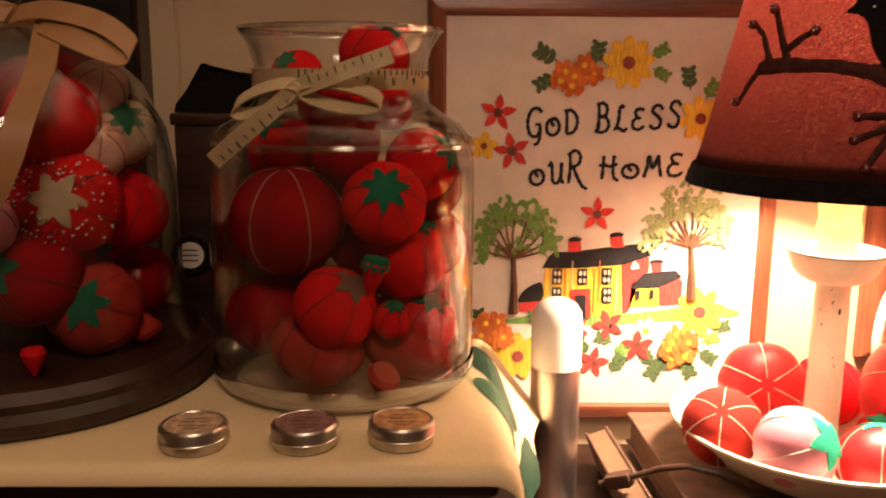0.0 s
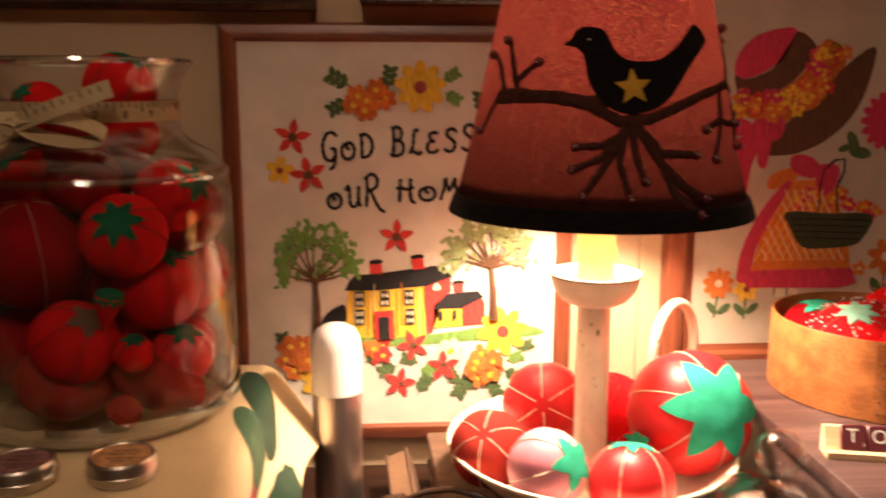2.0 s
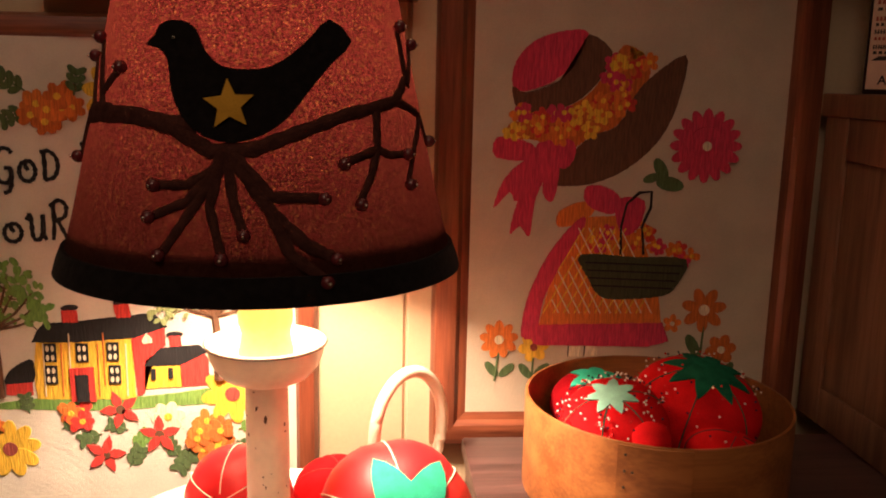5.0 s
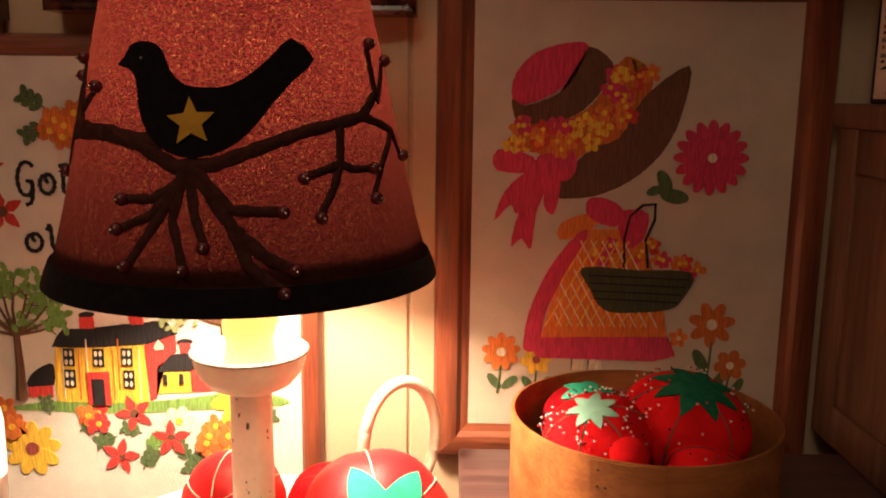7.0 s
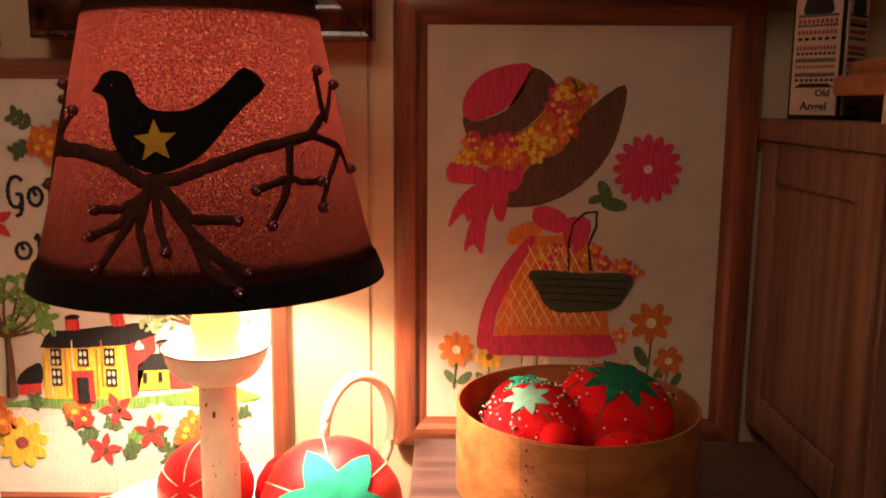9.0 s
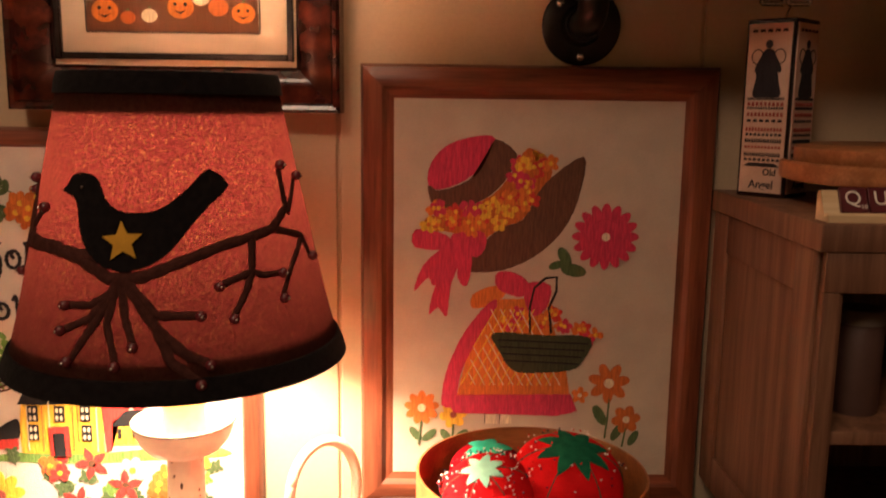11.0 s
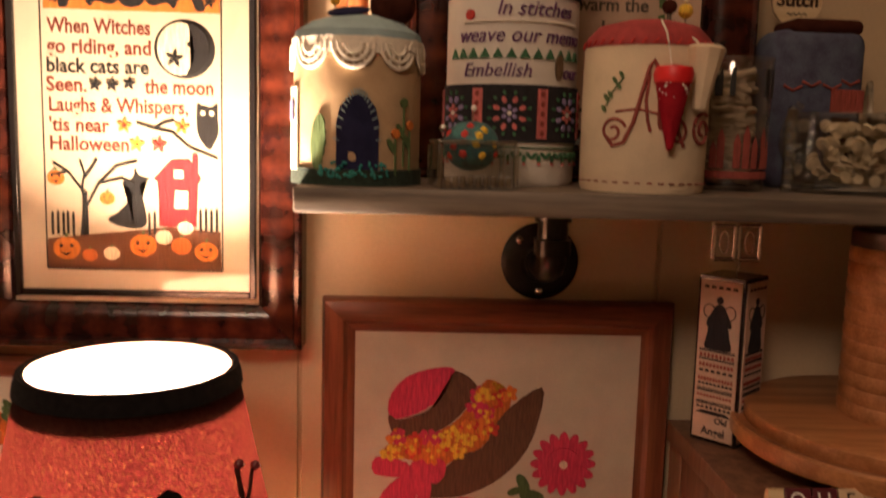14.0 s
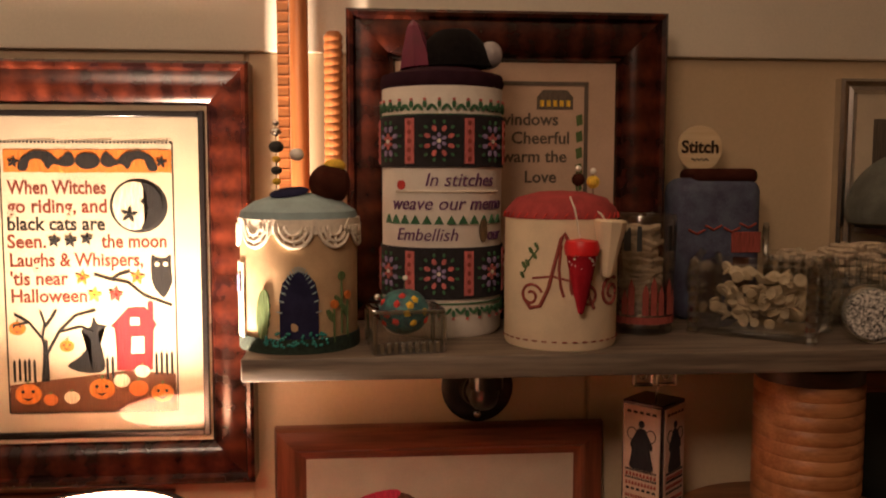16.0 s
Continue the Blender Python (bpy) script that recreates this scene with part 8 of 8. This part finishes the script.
for c, r, mt in zip([(0.231, 1.488), (0.252, 1.482), (0.272, 1.484), (0.301, 1.492), (0.336, 1.492), (0.32, 1.5), (0.34, 1.509), (0.359, 1.487), (0.223, 1.553), (0.269, 1.535)], (0.0125, 0.007, 0.0075, 0.0125, 0.0095, 0.008, 0.0075, 0.011, 0.008, 0.007), (M_PUMPKIN, M_DARKORANGE, M_CREAMST, M_PUMPKIN, M_DARKORANGE, M_CREAMST, M_CREAMST, M_PUMPKIN, M_PUMPKIN, M_PUMPKIN)):
    p = part("pumpkin", GC.oval(c[0], c[1], r, r * 0.84, 0, None, 0.0007, 0.0004, 18), mt, GC.owner)
    GC.shape("pumpkin_stem", [(c[0] - 0.001, c[1] + r * 0.8), (c[0] + 0.001, c[1] + r * 0.8), (c[0] + 0.002, c[1] + r * 1.15), (c[0], c[1] + r * 1.15)], M_LEAF, 0.0006, 0.0006)
    if mt is M_PUMPKIN:
        for s in (-1, 1):
            part("pumpkin_eye", GC.oval(c[0] + s * r * 0.38, c[1] + r * 0.2, r * 0.16, r * 0.16, 0, None, 0.0004, 0.0011, 6), M_BLACKST, p.parent)
        GC.shape("pumpkin_mouth", [(c[0] - r * 0.5, c[1] - r * 0.2), (c[0], c[1] - r * 0.36), (c[0] + r * 0.5, c[1] - r * 0.2), (c[0], c[1] - r * 0.55)], M_BLACKST, 0.0004, 0.0011)


# ---- applique on the lamp shade ----
def shade_patch(name, outline, out, mat, label=""):
    """A felt piece lying on the shade; outline of (angle, height share) pairs, filled by a fine fan so that it follows the curve."""
    bm = bmesh.new()
    top = [bm.verts.new(shade_at(a, v, out)) for a, v in outline]
    low = [bm.verts.new(shade_at(a, v, 0.0)) for a, v in outline]
    n = len(outline)
    f = bm.faces.new(top)
    for i in range(n):
        bm.faces.new((low[i], low[(i + 1) % n], top[(i + 1) % n], top[i]))
    tri = bmesh.ops.triangulate(bm, faces=[f])["faces"]
    for k in range(2):
        es = list({e for q in tri for e in q.edges if e.calc_length() > 0.008})
        got = bmesh.ops.subdivide_edges(bm, edges=es, cuts=1)
        tri = [q for q in bm.faces if all((shade_out(v.co) > out * 0.3 - 0.004) for v in q.verts)]
    for v in bm.verts:
        if v not in low:
            d = shade_out(v.co)
            h = Vector((v.co.x, v.co.y, 0))
            if d < out:
                h = h * ((h.length + out - d) / h.length)
                v.co.x, v.co.y = h.x, h.y
    return part(name, bm, mat, shade, label)


def shade_out(co):
    v = (co.z - SH0) / (SH1 - SH0)
    return math.hypot(co.x, co.y) - (SR0 + (SR1 - SR0) * v + 0.004 * math.exp(-v * 9))


M_STARFELT = material("mustard_felt", (0.55, 0.30, 0.04), 0.95, vary=0.15, scale=90, fine=1200, bump=0.5, spec=0.05)
M_TWIG = material("brown_wool_felt", (0.062, 0.022, 0.017), 0.95, vary=0.3, scale=200, fine=900, bump=0.7, spec=0.05)
M_BERRY = material("wine_red_beads", (0.10, 0.015, 0.018), 0.25, vary=0.2, bump=0.0)
shade_patch("felt_bird", round_line([(-31.5, 0.628), (-28.4, 0.650), (-26.8, 0.677), (-21.8, 0.689), (-15.8, 0.682), (-12.3, 0.657), (-9.7, 0.614), (-4.6, 0.578), (3.0, 0.571), (10.2, 0.579), (17.8, 0.616), (24.2, 0.660), (31.0, 0.703), (38.8, 0.650), (31.0, 0.596), (22.7, 0.529), (15.2, 0.456), (8.2, 0.413), (-0.2, 0.391), (-9.0, 0.404), (-16.3, 0.453), (-20.3, 0.518), (-22.5, 0.591), (-26.3, 0.618)], 2), 0.0022, M_FELTBLACK, "black felt bird")
c = [(-1.9, 0.484)][0]
star = []
for k in range(10):
    q = 0.0135 if k % 2 == 0 else 0.0060
    an = radians(95 + 36 * k)
    star.append((c[0] + math.degrees(q * math.cos(an) / 0.10), c[1] + q * math.sin(an) / (SH1 - SH0)))
shade_patch("felt_star", star, 0.0042, M_STARFELT, "mustard felt star")
part("bird_eye", beads_bm([shade_at(*[(-20.5, 0.644)][0], 0.003)], 0.0011), M_STEEL, shade)


def strip_bm(line, half, taper):
    """A soft flat felt strip lying on the shade along (angle, height) places."""
    bm = bmesh.new()
    at = [shade_at(a, v, 0.0) for a, v in line]
    rings = []
    for i, p in enumerate(at):
        d = (at[min(i + 1, len(at) - 1)] - at[max(i - 1, 0)]).normalized()
        out = Vector((p.x, p.y, 0.02)).normalized()
        side = d.cross(out).normalized() * half * taper[i] * (1 + 0.12 * math.sin(i * 2.3))
        rings.append([bm.verts.new(p + side * math.cos(radians(q)) + out * 0.0017 * math.sin(radians(q))) for q in (-20, 20, 55, 90, 125, 160, 200, 270)])
    for a, b in zip(rings, rings[1:]):
        for k in range(8):
            j = (k + 1) % 8
            bm.faces.new((a[k], a[j], b[j], b[k]))
    bm.faces.new(rings[0][::-1])
    bm.faces.new(rings[-1])
    return bm


def twig(pts, rad, berry=False):
    fine = []
    for (a0, v0), (a1, v1) in zip(pts, pts[1:]):
        fine += [(a0 + (a1 - a0) * k / 5, v0 + (v1 - v0) * k / 5) for k in range(5)]
    fine.append(pts[-1])
    n = len(fine)
    part("twig", strip_bm(fine, rad * 1.25, [1 - 0.30 * i / n for i in range(n)]), M_TWIG, shade)
    if berry:
        a, v = pts[-1]
        part("berry", ball_bm(0.0039, 1, 0, 0, 14, 10), M_BERRY, shade, m=Matrix.Translation(shade_at(a, v, 0.0026)))
        part("bead", ball_bm(0.0010, 1, 0, 0, 8, 6), M_STEEL, shade, m=Matrix.Translation(shade_at(a, v, 0.0067)))


twig([(-66.7, 0.442), (-34.6, 0.453), (-19.0, 0.424), (-7.1, 0.369), (4.9, 0.375), (16.7, 0.413), (33.4, 0.460), (57.7, 0.496)], 0.0040)
twig([(57.7, 0.496), (68.7, 0.561), (68.9, 0.702)], 0.0030, True)
twig([(69.0, 0.537), (83.2, 0.657)], 0.0022, True)
twig([(57.7, 0.496), (77.1, 0.453), (81.7, 0.375)], 0.0024, True)
twig([(77.1, 0.453), (64.5, 0.360), (56.3, 0.269)], 0.0022, True)
twig([(-4.4, 0.369), (-5.0, 0.326), (-13.6, 0.285), (-23.1, 0.281)], 0.0028, True)
twig([(-5.2, 0.333), (-13.2, 0.245), (-23.7, 0.203)], 0.0026, True)
twig([(-5.3, 0.319), (-14.5, 0.187), (-19.5, 0.113)], 0.0026, True)
twig([(-4.3, 0.348), (-7.0, 0.233), (-3.1, 0.109)], 0.0026, True)
twig([(-2.7, 0.362), (-0.6, 0.248), (2.3, 0.166)], 0.0026, True)
twig([(-1.8, 0.370), (9.6, 0.259), (23.9, 0.252)], 0.0030, True)
twig([(-1.0, 0.362), (9.6, 0.220), (13.9, 0.119), (22.6, 0.047)], 0.0034, True)
twig([(9.9, 0.212), (18.5, 0.139), (25.8, 0.102)], 0.0034, True)
twig([(46.5, 0.476), (44.5, 0.370), (30.9, 0.337)], 0.0026, True)
twig([(44.9, 0.377), (40.7, 0.303), (34.9, 0.232)], 0.0024, True)
twig([(44.5, 0.370), (49.6, 0.352), (57.8, 0.351)], 0.0022, True)
twig([(-11.6, 0.429), (-34.0, 0.445), (-52.5, 0.462), (-64.5, 0.459)], 0.0040)
twig([(-52.5, 0.462), (-58.6, 0.561), (-64.2, 0.652)], 0.0026, True)
twig([(-55.1, 0.501), (-47.4, 0.551), (-42.4, 0.570)], 0.0024, True)
twig([(-60.8, 0.460), (-68.7, 0.561), (-76.4, 0.603)], 0.0022, True)
twig([(-64.5, 0.459), (-71.2, 0.375), (-74.1, 0.321)], 0.0022, True)
